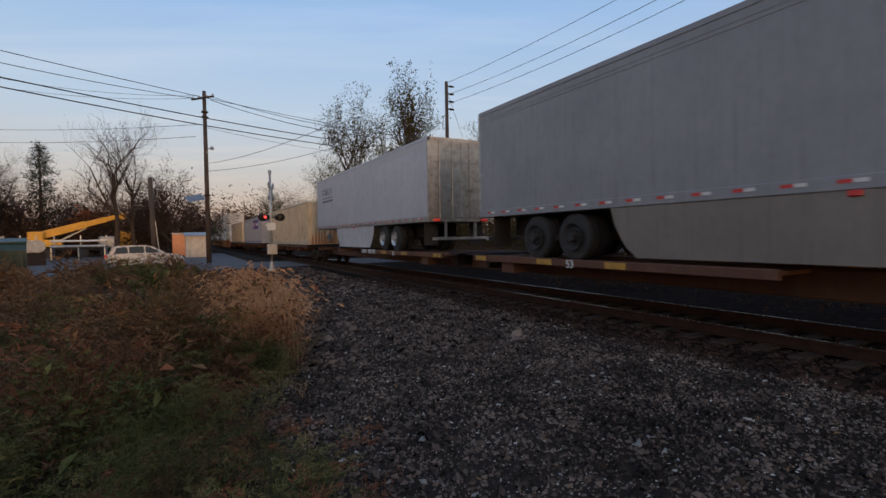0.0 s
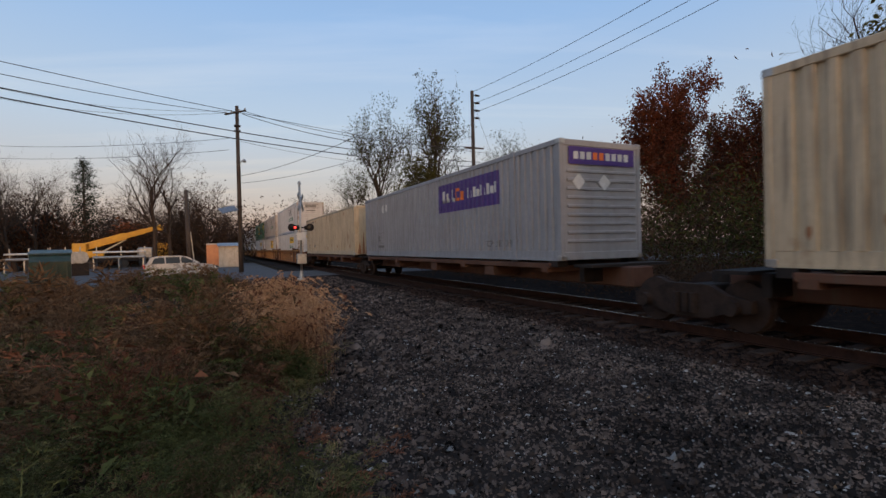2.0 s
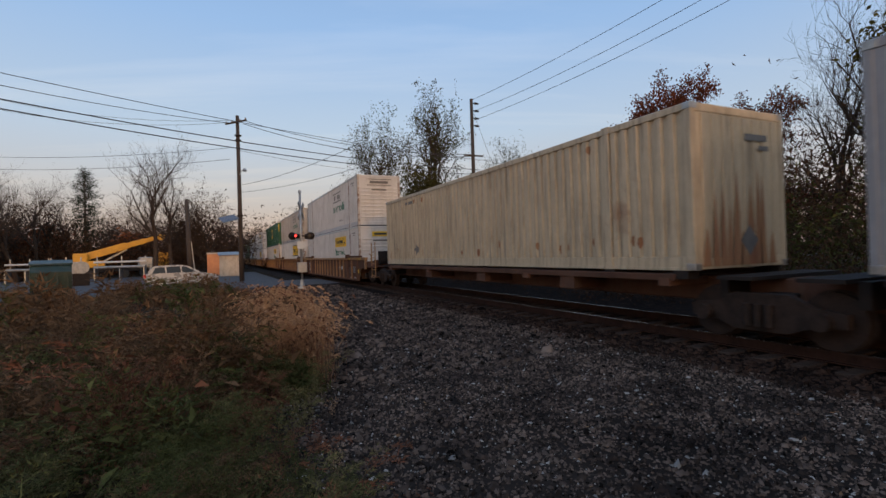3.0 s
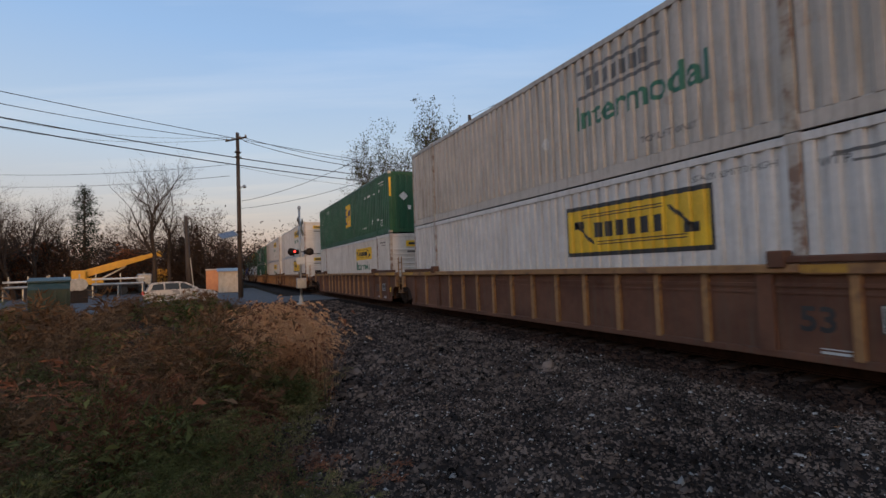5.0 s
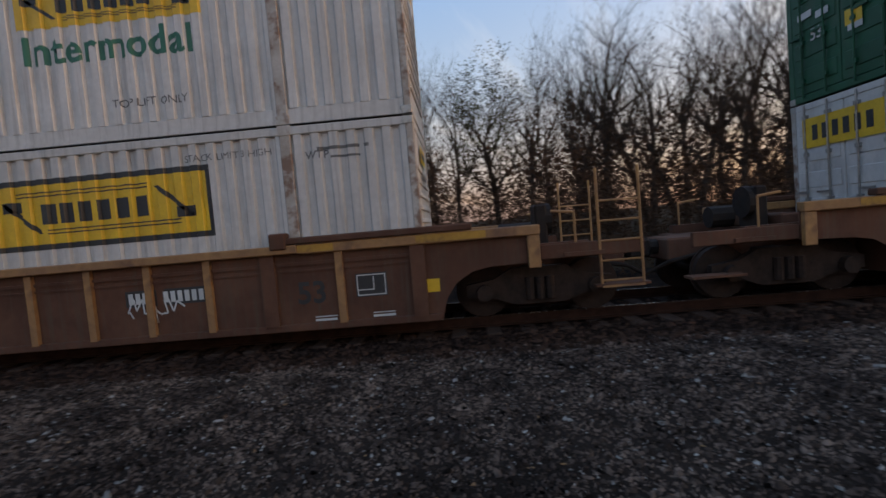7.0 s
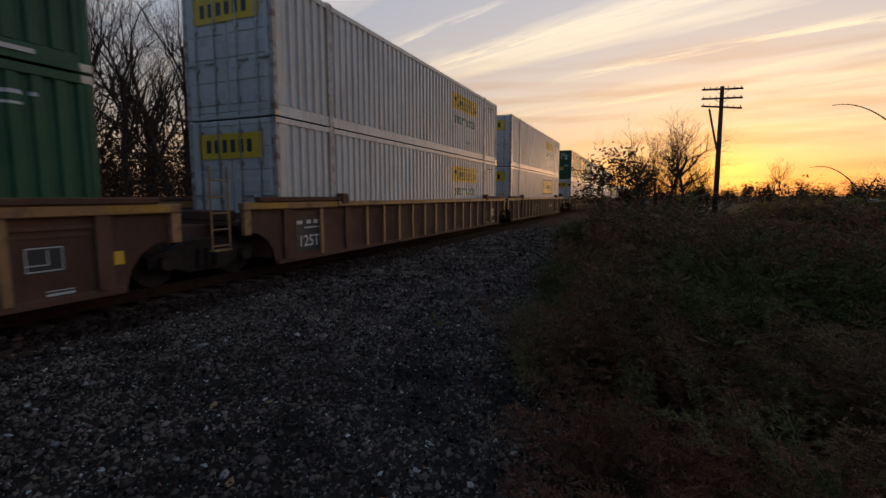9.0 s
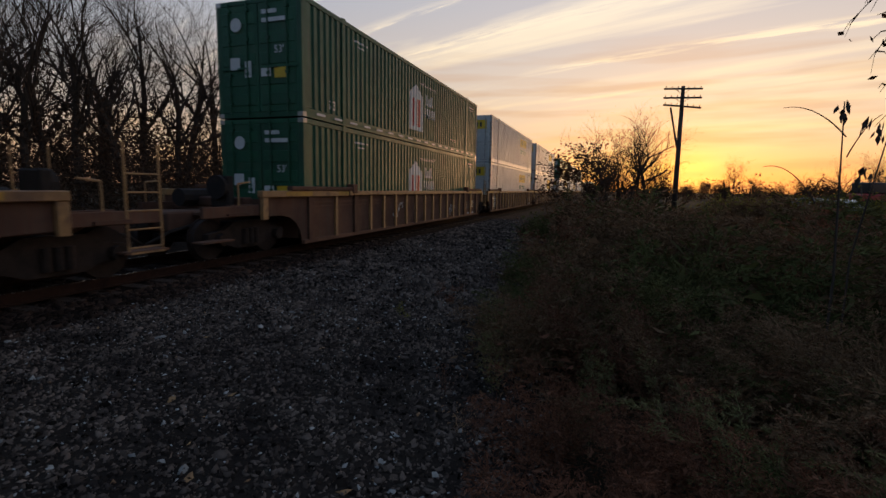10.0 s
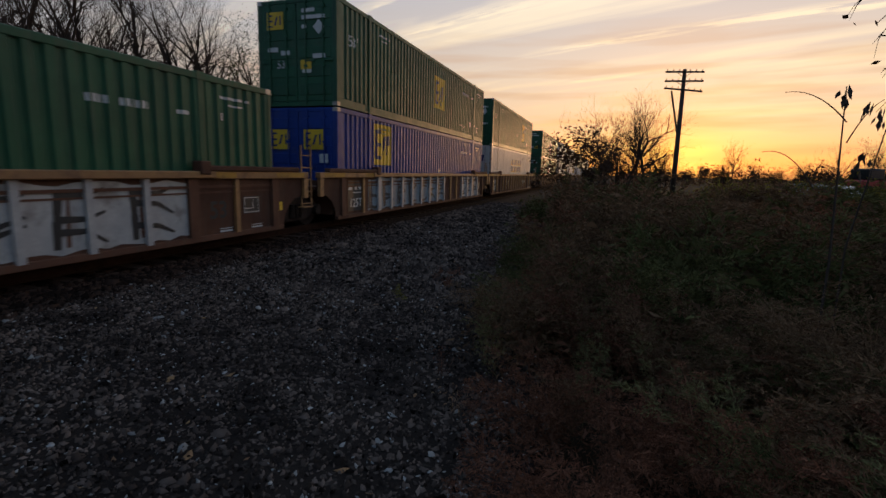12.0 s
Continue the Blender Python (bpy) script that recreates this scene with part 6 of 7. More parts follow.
def leaf_mesh(tips, rnd, each, size, mat, scatter=0.35):
    V, F = [], []
    for p, d in tips:
        for _ in range(each if each >= 1 else (1 if rnd.random() < each else 0)):
            c = p + Vector((rnd.gauss(0, scatter), rnd.gauss(0, scatter), rnd.gauss(0, scatter * 0.8)))
            a = Vector((rnd.gauss(0, 1), rnd.gauss(0, 1), rnd.gauss(0, 0.7))).normalized()
            b = a.orthogonal().normalized()
            s = size * rnd.uniform(0.6, 1.4)
            k = len(V)
            V += [c - a * s, c + b * s * 0.55, c + a * s, c - b * s * 0.55]
            F.append((k, k + 1, k + 2, k + 3))
    return quick_mesh("crown", V, F, mat)


TREES = {}


def tree_kind(key, leaf=None, each=0, size=0.12, scatter=0.35, **kw):
    segs, tips, rnd = grow(**kw)
    fine = [s for s in segs if s[2] <= 0.022]
    TREES[key] = (limb_mesh([s for s in segs if s[2] > 0.022], "trunk"), limb_mesh(fine, "twigs"), leaf_mesh(tips, rnd, each, size, LEAF[leaf], scatter) if leaf else None, kw["height"])


def tree(key, x, y, height, label, turn=0.0, wide=1.0, group="trees beyond the track"):
    tr, tw, cr, h = TREES[key]
    ob = empty("tree", label, "tree", group)
    k = height / h
    ob.matrix_basis = pose(x, y, GROUND_Z - 0.08, 0, 0, turn) @ Matrix.Diagonal((k * wide, k * wide, k, 1))
    hang("trunk", tr, ob)
    hang("twig_crown", tw, ob)
    if cr:
        hang("leaf_crown", cr, ob)
    return ob


tree_kind("bare_a", seed=11, height=16, levels=4, forks=3, spread=0.62, trunk=0.27, clear=0.35, twist=0.45)
tree_kind("bare_b", seed=23, height=17, levels=4, forks=3, spread=0.48, trunk=0.30, clear=0.45, twist=0.65)
tree_kind("bare_c", seed=37, height=15, levels=4, forks=3, spread=0.62, trunk=0.29, clear=0.3, twist=0.55)
tree_kind("thin_green", "green", 2, 0.10, 0.18, seed=51, height=17, levels=4, forks=3, spread=0.60, trunk=0.42, clear=0.42, twist=0.55)
tree_kind("olive", "olive", 2, 0.16, 0.34, seed=67, height=15, levels=4, forks=3, spread=0.58, trunk=0.28, clear=0.15)
tree_kind("red", "red", 9, 0.10, 0.22, seed=71, height=16, levels=4, forks=3, spread=0.58, trunk=0.30, clear=0.2)
tree_kind("brown", "brown", 0.8, 0.10, 0.16, seed=83, height=15, levels=4, forks=3, spread=0.6, trunk=0.24, clear=0.2)
tree_kind("orange", "orange", 0.9, 0.3, 0.5, seed=95, height=8, levels=3, forks=4, spread=0.5, trunk=0.16, clear=0.1)
tree_kind("shrub", "brown", 0.12, 0.09, 0.2, seed=101, height=7, levels=4, forks=3, spread=0.62, trunk=0.10, clear=0.05)
tree_kind("sprig", "brown", 1, 0.10, 0.12, seed=117, height=5, levels=3, forks=3, spread=0.6, trunk=0.05, clear=0.1)


def conifer(x, y, height):
    ob = empty("pine_tree", "dark narrow pine tree", "tree", "trees across the road")
    ob.location = (x, y, GROUND_Z - 0.08)
    rnd = random.Random(7)
    segs = [(Vector((0, 0, 0)), Vector((0, 0, height)), 0.3, 0.03)]
    V, F = [], []
    for i in range(170):
        z = height * (0.22 + 0.77 * i / 170)
        r = (0.20 * height) * (1 - ((z / height - 0.55) / 0.5) ** 2 * 0.85) * rnd.uniform(0.35, 0.8)
        a = rnd.uniform(0, 2 * math.pi)
        q = Vector((math.cos(a) * r, math.sin(a) * r, z + rnd.uniform(0.0, 0.8)))
        segs.append((Vector((0, 0, z)), q, 0.05, 0.01))
        for _ in range(34):
            c = Vector((0, 0, z)).lerp(q, rnd.uniform(0.25, 1.05)) + Vector((rnd.gauss(0, 0.3), rnd.gauss(0, 0.3), rnd.gauss(0, 0.25)))
            d, e = Vector((rnd.gauss(0, 1), rnd.gauss(0, 1), rnd.gauss(0, 0.5))).normalized() * rnd.uniform(0.12, 0.3), Vector((rnd.gauss(0, 1), rnd.gauss(0, 1), rnd.gauss(0, 1))).normalized() * 0.07
            k = len(V)
            V += [c - e, c + e, c + d]
            F.append((k, k + 1, k + 2))
    hang("trunk", limb_mesh(segs, "trunk"), ob)
    hang("crown", quick_mesh("crown", V, F, LEAF["pine"]), ob)


def top_of(el, dist):
    return EYE[2] - GROUND_Z + dist * math.tan(radians(el))


YARD = "trees across the road"
for key, az, el, dist, wide, lab in (
        ("bare_a", 95.6, 14.2, 64, 0.95, "tall bare autumn tree with fine twigs"), ("bare_b", 94.2, 12.0, 66, 0.9, "bare autumn tree with fine twigs"),
        ("brown", 90.6, 9.0, 72, 1.3, "brown-leaved tree with a dense crown"), ("brown", 92.3, 8.0, 74, 1.2, "brown-leaved tree with a dense crown"),
        ("shrub", 88.7, 6.6, 78, 1.6, "brown half-bare autumn shrub"), ("bare_c", 106.3, 10.0, 70, 0.9, "bare tree with curling brown leaves"),
        ("brown", 104.0, 8.5, 84, 0.9, "brown-leaved tree with a thin crown"), ("bare_b", 102.6, 8.0, 86, 1.0, "bare grey autumn tree"), ("bare_c", 108.5, 9.5, 74, 1.0, "bare grey autumn tree"),
        ("brown", 110.5, 8.8, 78, 1.0, "brown-leaved tree with a thin crown"), ("brown", 98.6, 5.6, 110, 1.4, "brown-leaved autumn tree far off"), ("bare_a", 100.0, 5.0, 105, 1.3, "bare autumn tree far off"),
        ("orange", 103.6, 4.0, 90, 1.1, "orange-red leafy autumn tree"), ("orange", 98.4, 3.2, 88, 1.2, "orange-red leafy autumn tree"), ("orange", 96.9, 3.0, 92, 1.2, "orange-red leafy autumn tree"),
        ("orange", 107.0, 3.8, 84, 1.1, "orange-red leafy autumn tree"), ("brown", 85.8, 4.0, 150, 1.4, "brown autumn tree far off"), ("shrub", 84.0, 3.6, 170, 2.2, "brown autumn tree far off"),
        ("brown", 82.3, 4.6, 130, 1.3, "brown autumn tree far off"), ("thin_green", 80.2, 6.0, 110, 1.1, "thin green tree far off"), ("brown", 78.2, 7.2, 95, 1.2, "brown-leaved tree behind the train"),
        ("brown", 97.2, 6.8, 90, 1.1, "brown half-bare tree behind the yard"), ("brown", 99.3, 7.0, 96, 1.1, "brown half-bare tree behind the yard"), ("bare_a", 104.9, 9.4, 76, 0.9, "bare autumn tree with fine twigs"),
        ("brown", 107.4, 9.0, 80, 1.0, "brown half-bare tree behind the yard"), ("brown", 93.2, 6.6, 84, 1.2, "brown half-bare tree behind the yard"), ("brown", 89.4, 6.0, 96, 1.2, "brown half-bare tree behind the yard"), ("brown", 109.4, 9.4, 66, 0.9, "brown half-bare tree behind the yard"),
        ("shrub", 112.0, 4.0, 60, 1.6, "brown half-bare autumn shrub"), ("olive", 114.0, 8.0, 66, 1.0, "olive-leaved tree across the road")):
    tree(key, *at(az, dist)[:2], top_of(el, dist), lab, turn=az * 37 % 360, wide=wide, group=YARD)
conifer(*at(101.3, 82)[:2], top_of(8.8, 82))

for key, az, el, dist, wide, lab in (
        ("thin_green", 71.5, 17.0, 60, 0.72, "tall tree with thin dull green leaves"), ("thin_green", 75.2, 10.5, 70, 0.7, "thin green tree behind the train"),
        ("thin_green", 63.4, 19.6, 60, 0.75, "tall half-bare tree against the sky"), ("olive", 66.0, 11.6, 56, 1.0, "olive-yellow tree with a dense crown"), ("olive", 69.0, 9.6, 54, 1.1, "olive-yellow tree with a dense crown"),
        ("thin_green", 55.4, 13.7, 58, 0.8, "thin green tree behind the train"), ("olive", 60.0, 9.0, 50, 1.1, "olive-yellow tree with a dense crown"), ("olive", 52.0, 8.5, 50, 1.1, "olive-yellow tree with a dense crown"),
        ("red", 38.8, 18.4, 44, 0.85, "red-brown autumn tree with thin leaves"), ("red", 31.5, 15.0, 42, 0.9, "red-brown autumn tree with thin leaves"),
        ("brown", 34.5, 12.0, 40, 0.9, "brown half-bare tree behind the train"), ("bare_b", 25.5, 21.0, 38, 0.8, "bare dead tree with a forked top"), ("bare_a", 22.0, 24.0, 36, 0.8, "bare tree with fine twigs"),
        ("olive", 17.0, 21.0, 34, 0.85, "olive-yellow tree with a dense crown"), ("thin_green", 19.5, 18.0, 40, 0.9, "thin green tree behind the train"), ("bare_c", 9.5, 22.5, 34, 0.8, "bare tree with crooked limbs"),
        ("olive", 12.5, 14.0, 36, 1.0, "olive-yellow tree with a dense crown"), ("bare_b", 5.0, 20.5, 34, 0.8, "bare tree with crooked limbs"), ("bare_a", 0.0, 21.0, 34, 0.8, "bare tree with fine twigs"),
        ("thin_green", -4.5, 19.0, 36, 0.8, "half-bare tree with thin green leaves"), ("bare_b", -8.5, 23.5, 33, 0.75, "bare tree with crooked limbs"), ("bare_c", -13.0, 22.5, 34, 0.75, "bare tree with crooked limbs"),
        ("bare_b", -17.0, 20.5, 36, 0.8, "bare tree with crooked limbs"), ("bare_a", -21.5, 24.0, 33, 0.8, "bare tree with fine twigs"), ("bare_c", -26.0, 23.5, 32, 0.8, "bare tree with crooked limbs"),
        ("bare_b", -30.0, 23.0, 33, 0.8, "bare tree with fine twigs"), ("bare_a", -34.0, 24.0, 34, 0.85, "bare tree with fine twigs"), ("bare_c", -38.0, 22.5, 36, 0.85, "bare tree with crooked limbs"),
        ("bare_a", -42.0, 21.0, 40, 0.9, "bare tree with fine twigs"), ("bare_b", -46.0, 19.5, 44, 0.9, "bare tree with fine twigs"), ("thin_green", -49.5, 16.5, 50, 0.9, "half-bare tree with thin green leaves"),
        ("bare_c", -53.0, 12.5, 54, 0.9, "bare tree with crooked limbs"), ("bare_a", -57.0, 11.0, 60, 0.9, "bare tree with fine twigs"), ("bare_b", -62.0, 9.0, 70, 0.9, "bare tree with fine twigs"), ("bare_c", -67.0, 7.0, 84, 0.9, "bare tree with fine twigs"),
        ("bare_b", 2.5, 17.0, 44, 1.0, "bare tree with crooked limbs"), ("bare_a", -11.0, 17.5, 46, 1.0, "bare tree with fine twigs"), ("bare_c", -24.0, 18.0, 44, 1.0, "bare tree with fine twigs"), ("bare_b", -36.0, 17.5, 46, 1.0, "bare tree with fine twigs"),
        ("brown", 14.5, 11.0, 46, 1.1, "brown half-bare tree behind the train"), ("brown", 28.0, 10.5, 48, 1.1, "brown half-bare tree behind the train"), ("brown", 46.0, 9.0, 60, 1.1, "brown half-bare tree behind the train")):
    tree(key, *at(az, dist)[:2], top_of(el, dist), lab, turn=(az * 53) % 360, wide=wide)
for k in range(9):
    az, dist = -14.0 - k * 3.6, 37 + (k * 7) % 13
    tree(("bare_b", "bare_a", "bare_c")[k % 3], *at(az, dist)[:2], top_of(19.0 + (k * 5) % 6, dist), "bare woodland tree with fine twigs", turn=(k * 97) % 360, wide=0.8)

SUNRISE = "trees towards the sunrise"
for key, az, el, dist, wide, lab in (
        ("bare_c", -91.6, 10.4, 46, 1.0, "bare small tree with spreading twigs"), ("bare_c", -89.8, 9.0, 44, 0.95, "brown half-bare autumn shrub"), ("bare_c", -93.6, 9.4, 45, 0.95, "brown half-bare autumn shrub"),
        ("shrub", -88.6, 5.8, 40, 0.9, "brown half-bare autumn shrub"), ("brown", -90.6, 7.6, 47, 1.0, "dark half-bare tree before the sunrise"), ("brown", -92.8, 7.4, 48, 1.0, "dark half-bare tree before the sunrise"), ("brown", -88.9, 5.4, 46, 1.1, "dark half-bare tree before the sunrise"), ("brown", -94.4, 4.6, 47, 1.0, "dark half-bare tree before the sunrise"),
        ("sprig", -85.2, 5.0, 31, 1.3, "leafy shrub beside the track"), ("sprig", -87.0, 6.0, 32, 1.2, "leafy shrub beside the track"),
        ("bare_a", -101.8, 4.3, 110, 0.9, "bare autumn tree far off"), ("brown", -101.0, 2.4, 120, 1.5, "dark autumn tree far off"), ("brown", -103.4, 2.6, 115, 1.5, "dark autumn tree far off"), ("brown", -107.6, 2.2, 120, 1.5, "dark autumn tree far off"),
        ("brown", -98.9, 1.8, 130, 1.6, "dark autumn tree far off"), ("brown", -105.5, 1.6, 140, 1.6, "dark autumn tree far off"), ("bare_c", -110.6, 3.8, 70, 1.0, "bare tree with crooked limbs"), ("brown", -113.0, 4.6, 66, 1.0, "dark half-bare autumn tree"),
        ("brown", -95.6, 2.0, 60, 1.8, "dark ivy-clad shrub at the pole"), ("brown", -97.6, 1.5, 100, 1.6, "dark autumn tree far off"), ("brown", -116.0, 5.0, 80, 1.2, "dark half-bare autumn tree"), ("brown", -109.2, 1.8, 130, 1.6, "dark autumn tree far off")):
    tree(key, *at(az, dist)[:2], top_of(el, dist), lab, turn=(az * 71) % 360, wide=wide, group=SUNRISE)


# ---- undergrowth and weeds, gathered into a few large meshes ----
def to_object(name, parts, mat, label, category):
    """Joins arrays of triangles (n, 3, 3) into one object."""
    tri = np.concatenate(parts).astype(np.float32)
    n = len(tri)
    me = bpy.data.meshes.new(name)
    me.vertices.add(n * 3)
    me.vertices.foreach_set("co", tri.reshape(-1))
    me.loops.add(n * 3)
    me.loops.foreach_set("vertex_index", np.arange(n * 3, dtype=np.int32))
    me.polygons.add(n)
    me.polygons.foreach_set("loop_start", np.arange(0, n * 3, 3, dtype=np.int32))
    me.update(calc_edges=True)
    me.materials.append(mat)
    return tagged(new(name, me), label, category, kind="stuff")


RNG = np.random.default_rng(4)


def leaf_cloud(n, centre, spread, size):
    """Loose triangles in a soft cloud."""
    c = RNG.normal(0, 1, (n, 3)) * spread + centre
    a = RNG.normal(0, 1, (n, 3))
    a /= np.linalg.norm(a, axis=1, keepdims=True)
    b = np.cross(a, RNG.normal(0, 1, (n, 3)))
    b /= np.linalg.norm(b, axis=1, keepdims=True) + 1e-9
    s = size * RNG.uniform(0.5, 1.5, (n, 1))
    return np.stack([c - a * s, c + b * s * 0.6, c + a * s], 1)


def band(n, place, height, size, each):
    out = []
    for _ in range(n):
        x, y, h = place()
        out.append(leaf_cloud(each, (x, y, GROUND_Z + h * height * 0.5), (0.9, 0.9, h * height * 0.27), size))
    return out


brush = band(520, lambda: (RNG.uniform(18, 30), RNG.uniform(-85, 62), RNG.uniform(0.5, 1.25)), 4.8, 0.095, 250)
to_object("undergrowth", brush, LEAF["brown"], "brown tangled undergrowth behind the track", "undergrowth")
brush = band(150, lambda: (RNG.uniform(18, 30), RNG.uniform(8, 60), RNG.uniform(0.6, 1.3)), 4.2, 0.10, 260)
to_object("undergrowth", brush, LEAF["green"], "dark green undergrowth behind the track", "undergrowth")


to_object("undergrowth", band(480, lambda: (RNG.uniform(26, 42), RNG.uniform(-90, 40), RNG.uniform(0.6, 1.25)), 8.0, 0.15, 200), LEAF["brown"], "brown brush deep in the woods", "undergrowth")
to_object("undergrowth", band(420, lambda: (RNG.uniform(12.6, 18), RNG.uniform(-70, 31), RNG.uniform(0.5, 1.2)), 1.3, 0.06, 130), LEAF["brown"], "low withered brush behind the track", "undergrowth")
to_object("undergrowth", band(120, lambda: (RNG.uniform(14, 22), RNG.uniform(40, 90), RNG.uniform(0.5, 1.2)), 1.6, 0.07, 130), LEAF["brown"], "low withered brush behind the track", "undergrowth")


# added brush that keeps sky light from coming in under the train
to_object("undergrowth", band(230, lambda: (RNG.uniform(12.4, 13.8), RNG.uniform(-50, 30), RNG.uniform(0.6, 1.1)), 1.35, 0.05, 150), LEAF["brown"], "dense brush added close behind the track to block light", "undergrowth")


to_object("undergrowth", band(330, lambda: (RNG.uniform(44, 80), RNG.uniform(-130, 45), RNG.uniform(0.6, 1.3)), 10.0, 0.32, 120), LEAF["brown"], "brown brush deep in the woods", "undergrowth")


def far_place():
    a, r = radians(RNG.uniform(58, 118)), RNG.uniform(95, 180)
    return r * math.cos(a), r * math.sin(a), RNG.uniform(0.6, 1.4)


to_object("far_woods", band(380, far_place, 8.0, 0.28, 220), LEAF["brown"], "brown autumn woods along the horizon", "woods")


def far_south():
    a, r = radians(RNG.uniform(-150, -68)), RNG.uniform(120, 240)
    return r * math.cos(a), r * math.sin(a), RNG.uniform(0.4, 1.1)


to_object("far_woods", band(330, far_south, 5.0, 0.4, 110), LEAF["brown"], "dark woods along the sunrise horizon", "woods")


def yard_place():
    a, r = radians(RNG.uniform(88, 116)), RNG.uniform(74, 96)
    return r * math.cos(a), r * math.sin(a), RNG.uniform(0.5, 1.2)


for az0, az1, hgt, dist in ((102, 105.5, 4.6, 86), (96.5, 99.5, 3.6, 90), (106, 109, 4.2, 84)):
    to_object("hedge", band(34, lambda: (*at(RNG.uniform(az0, az1), RNG.uniform(dist, dist + 6))[:2], RNG.uniform(0.6, 1.2)), hgt, 0.14, 240), LEAF["orange"], "orange-red autumn bushes behind the yard", "bush")
to_object("hedge", band(230, yard_place, 6.5, 0.16, 260), LEAF["brown"], "brown hedge behind the yard", "hedge")

WEED = {
    "green": foliage("dusty_green_weeds", (0.068, 0.080, 0.026), (0.105, 0.094, 0.036), 0.5),
    "brown": foliage("brown_withered_weeds", (0.185, 0.108, 0.058), (0.12, 0.072, 0.040), 0.45),
    "red": foliage("russet_weeds", (0.21, 0.090, 0.050), (0.14, 0.062, 0.037), 0.45),
    "straw": foliage("dry_straw_grass", (0.56, 0.35, 0.20), (0.42, 0.23, 0.12), 0.3),
    "tan": foliage("tan_weed_plumes", (0.17, 0.155, 0.062), (0.14, 0.108, 0.05), 0.4),
    "yellow": foliage("yellow_green_weeds", (0.24, 0.20, 0.03), (0.16, 0.14, 0.025), 0.3),
}


def weed(height, stems, fronds, leaves, leaf_len, leaf_wide, reach, core):
    """One feathery clump, as triangles round the origin: stems that lean towards +x, each with drooping fronds of fine leaflets, and a dense low core."""
    up = np.array([0, 0, 1.0])
    out = []
    for _ in range(stems):
        az = RNG.normal(0, 0.8)
        dirn = np.array([math.cos(az), math.sin(az), 0])
        base = np.array([RNG.normal(0, 0.10), RNG.normal(0, 0.10), 0])
        h, bend = height * RNG.uniform(0.7, 1.08), RNG.uniform(0.15, 0.75)
        t = np.linspace(0, 1, 7)[:, None]
        pts = base + dirn * (bend * h * t ** 2) + up * (h * (t - 0.25 * bend * t ** 3))
        w = np.cross(dirn, up) * 0.003
        out.append(np.stack([pts[:-1] - w, pts[:-1] + w, pts[1:]], 1))
        k = 0.18 + 0.80 * (np.arange(fronds) + RNG.uniform(0, 1, fronds)) / fronds
        i = np.minimum((k * 6).astype(int), 5)
        p0 = pts[i] + (pts[i + 1] - pts[i]) * (k * 6 - i)[:, None]
        tang = pts[i + 1] - pts[i]
        tang /= np.linalg.norm(tang, axis=1, keepdims=True)
        a = np.arange(fronds) * 2.4 + RNG.normal(0, 0.4, fronds)
        d = np.stack([np.cos(a), np.sin(a), np.zeros(fronds)], 1) * 0.75 + tang * 0.75 + dirn * 0.25
        d /= np.linalg.norm(d, axis=1, keepdims=True)
        fl = reach * (1.15 - 0.72 * k) * RNG.uniform(0.7, 1.25, fronds)
        lat = np.cross(d, up + RNG.normal(0, 0.35, (fronds, 3)))
        lat /= np.linalg.norm(lat, axis=1, keepdims=True) + 1e-9
        w = lat * 0.002
        out.append(np.stack([p0 - w, p0 + w, p0 + d * fl[:, None] * 0.95 - up * (0.28 * fl)[:, None]], 1))
        g = np.repeat(np.arange(fronds), leaves)
        n = len(g)
        u, q = RNG.uniform(-1, 1, n), RNG.uniform(0.02, 1, n)
        off = 0.34 * fl[g] * (1.05 - q) ** 0.7 * u
        along = np.minimum(q + np.abs(u) * 0.12, 1.08) * fl[g]
        p = p0[g] + d[g] * along[:, None] + lat[g] * off[:, None] - up * (0.30 * along ** 2 / fl[g])[:, None]
        p += RNG.normal(0, 0.012, (n, 3)) * height
        dd = d[g] * 0.75 + lat[g] * (np.sign(u) * 0.5)[:, None] + RNG.normal(0, 0.33, (n, 3)) - up * (0.3 * q)[:, None]
        dd /= np.linalg.norm(dd, axis=1, keepdims=True)
        side = np.cross(dd, RNG.normal(0, 1, (n, 3)))
        side /= np.linalg.norm(side, axis=1, keepdims=True) + 1e-9
        ln = (leaf_len * RNG.uniform(0.6, 1.5, n) * (1.15 - 0.5 * q))[:, None]
        out.append(np.stack([p - side * leaf_wide, p + side * leaf_wide, p + dd * ln], 1))
    out.append(leaf_cloud(core, (0.10 * height, 0, 0.26 * height), (0.20 * height, 0.20 * height, 0.15 * height), leaf_len * 1.1))
    return np.concatenate(out)


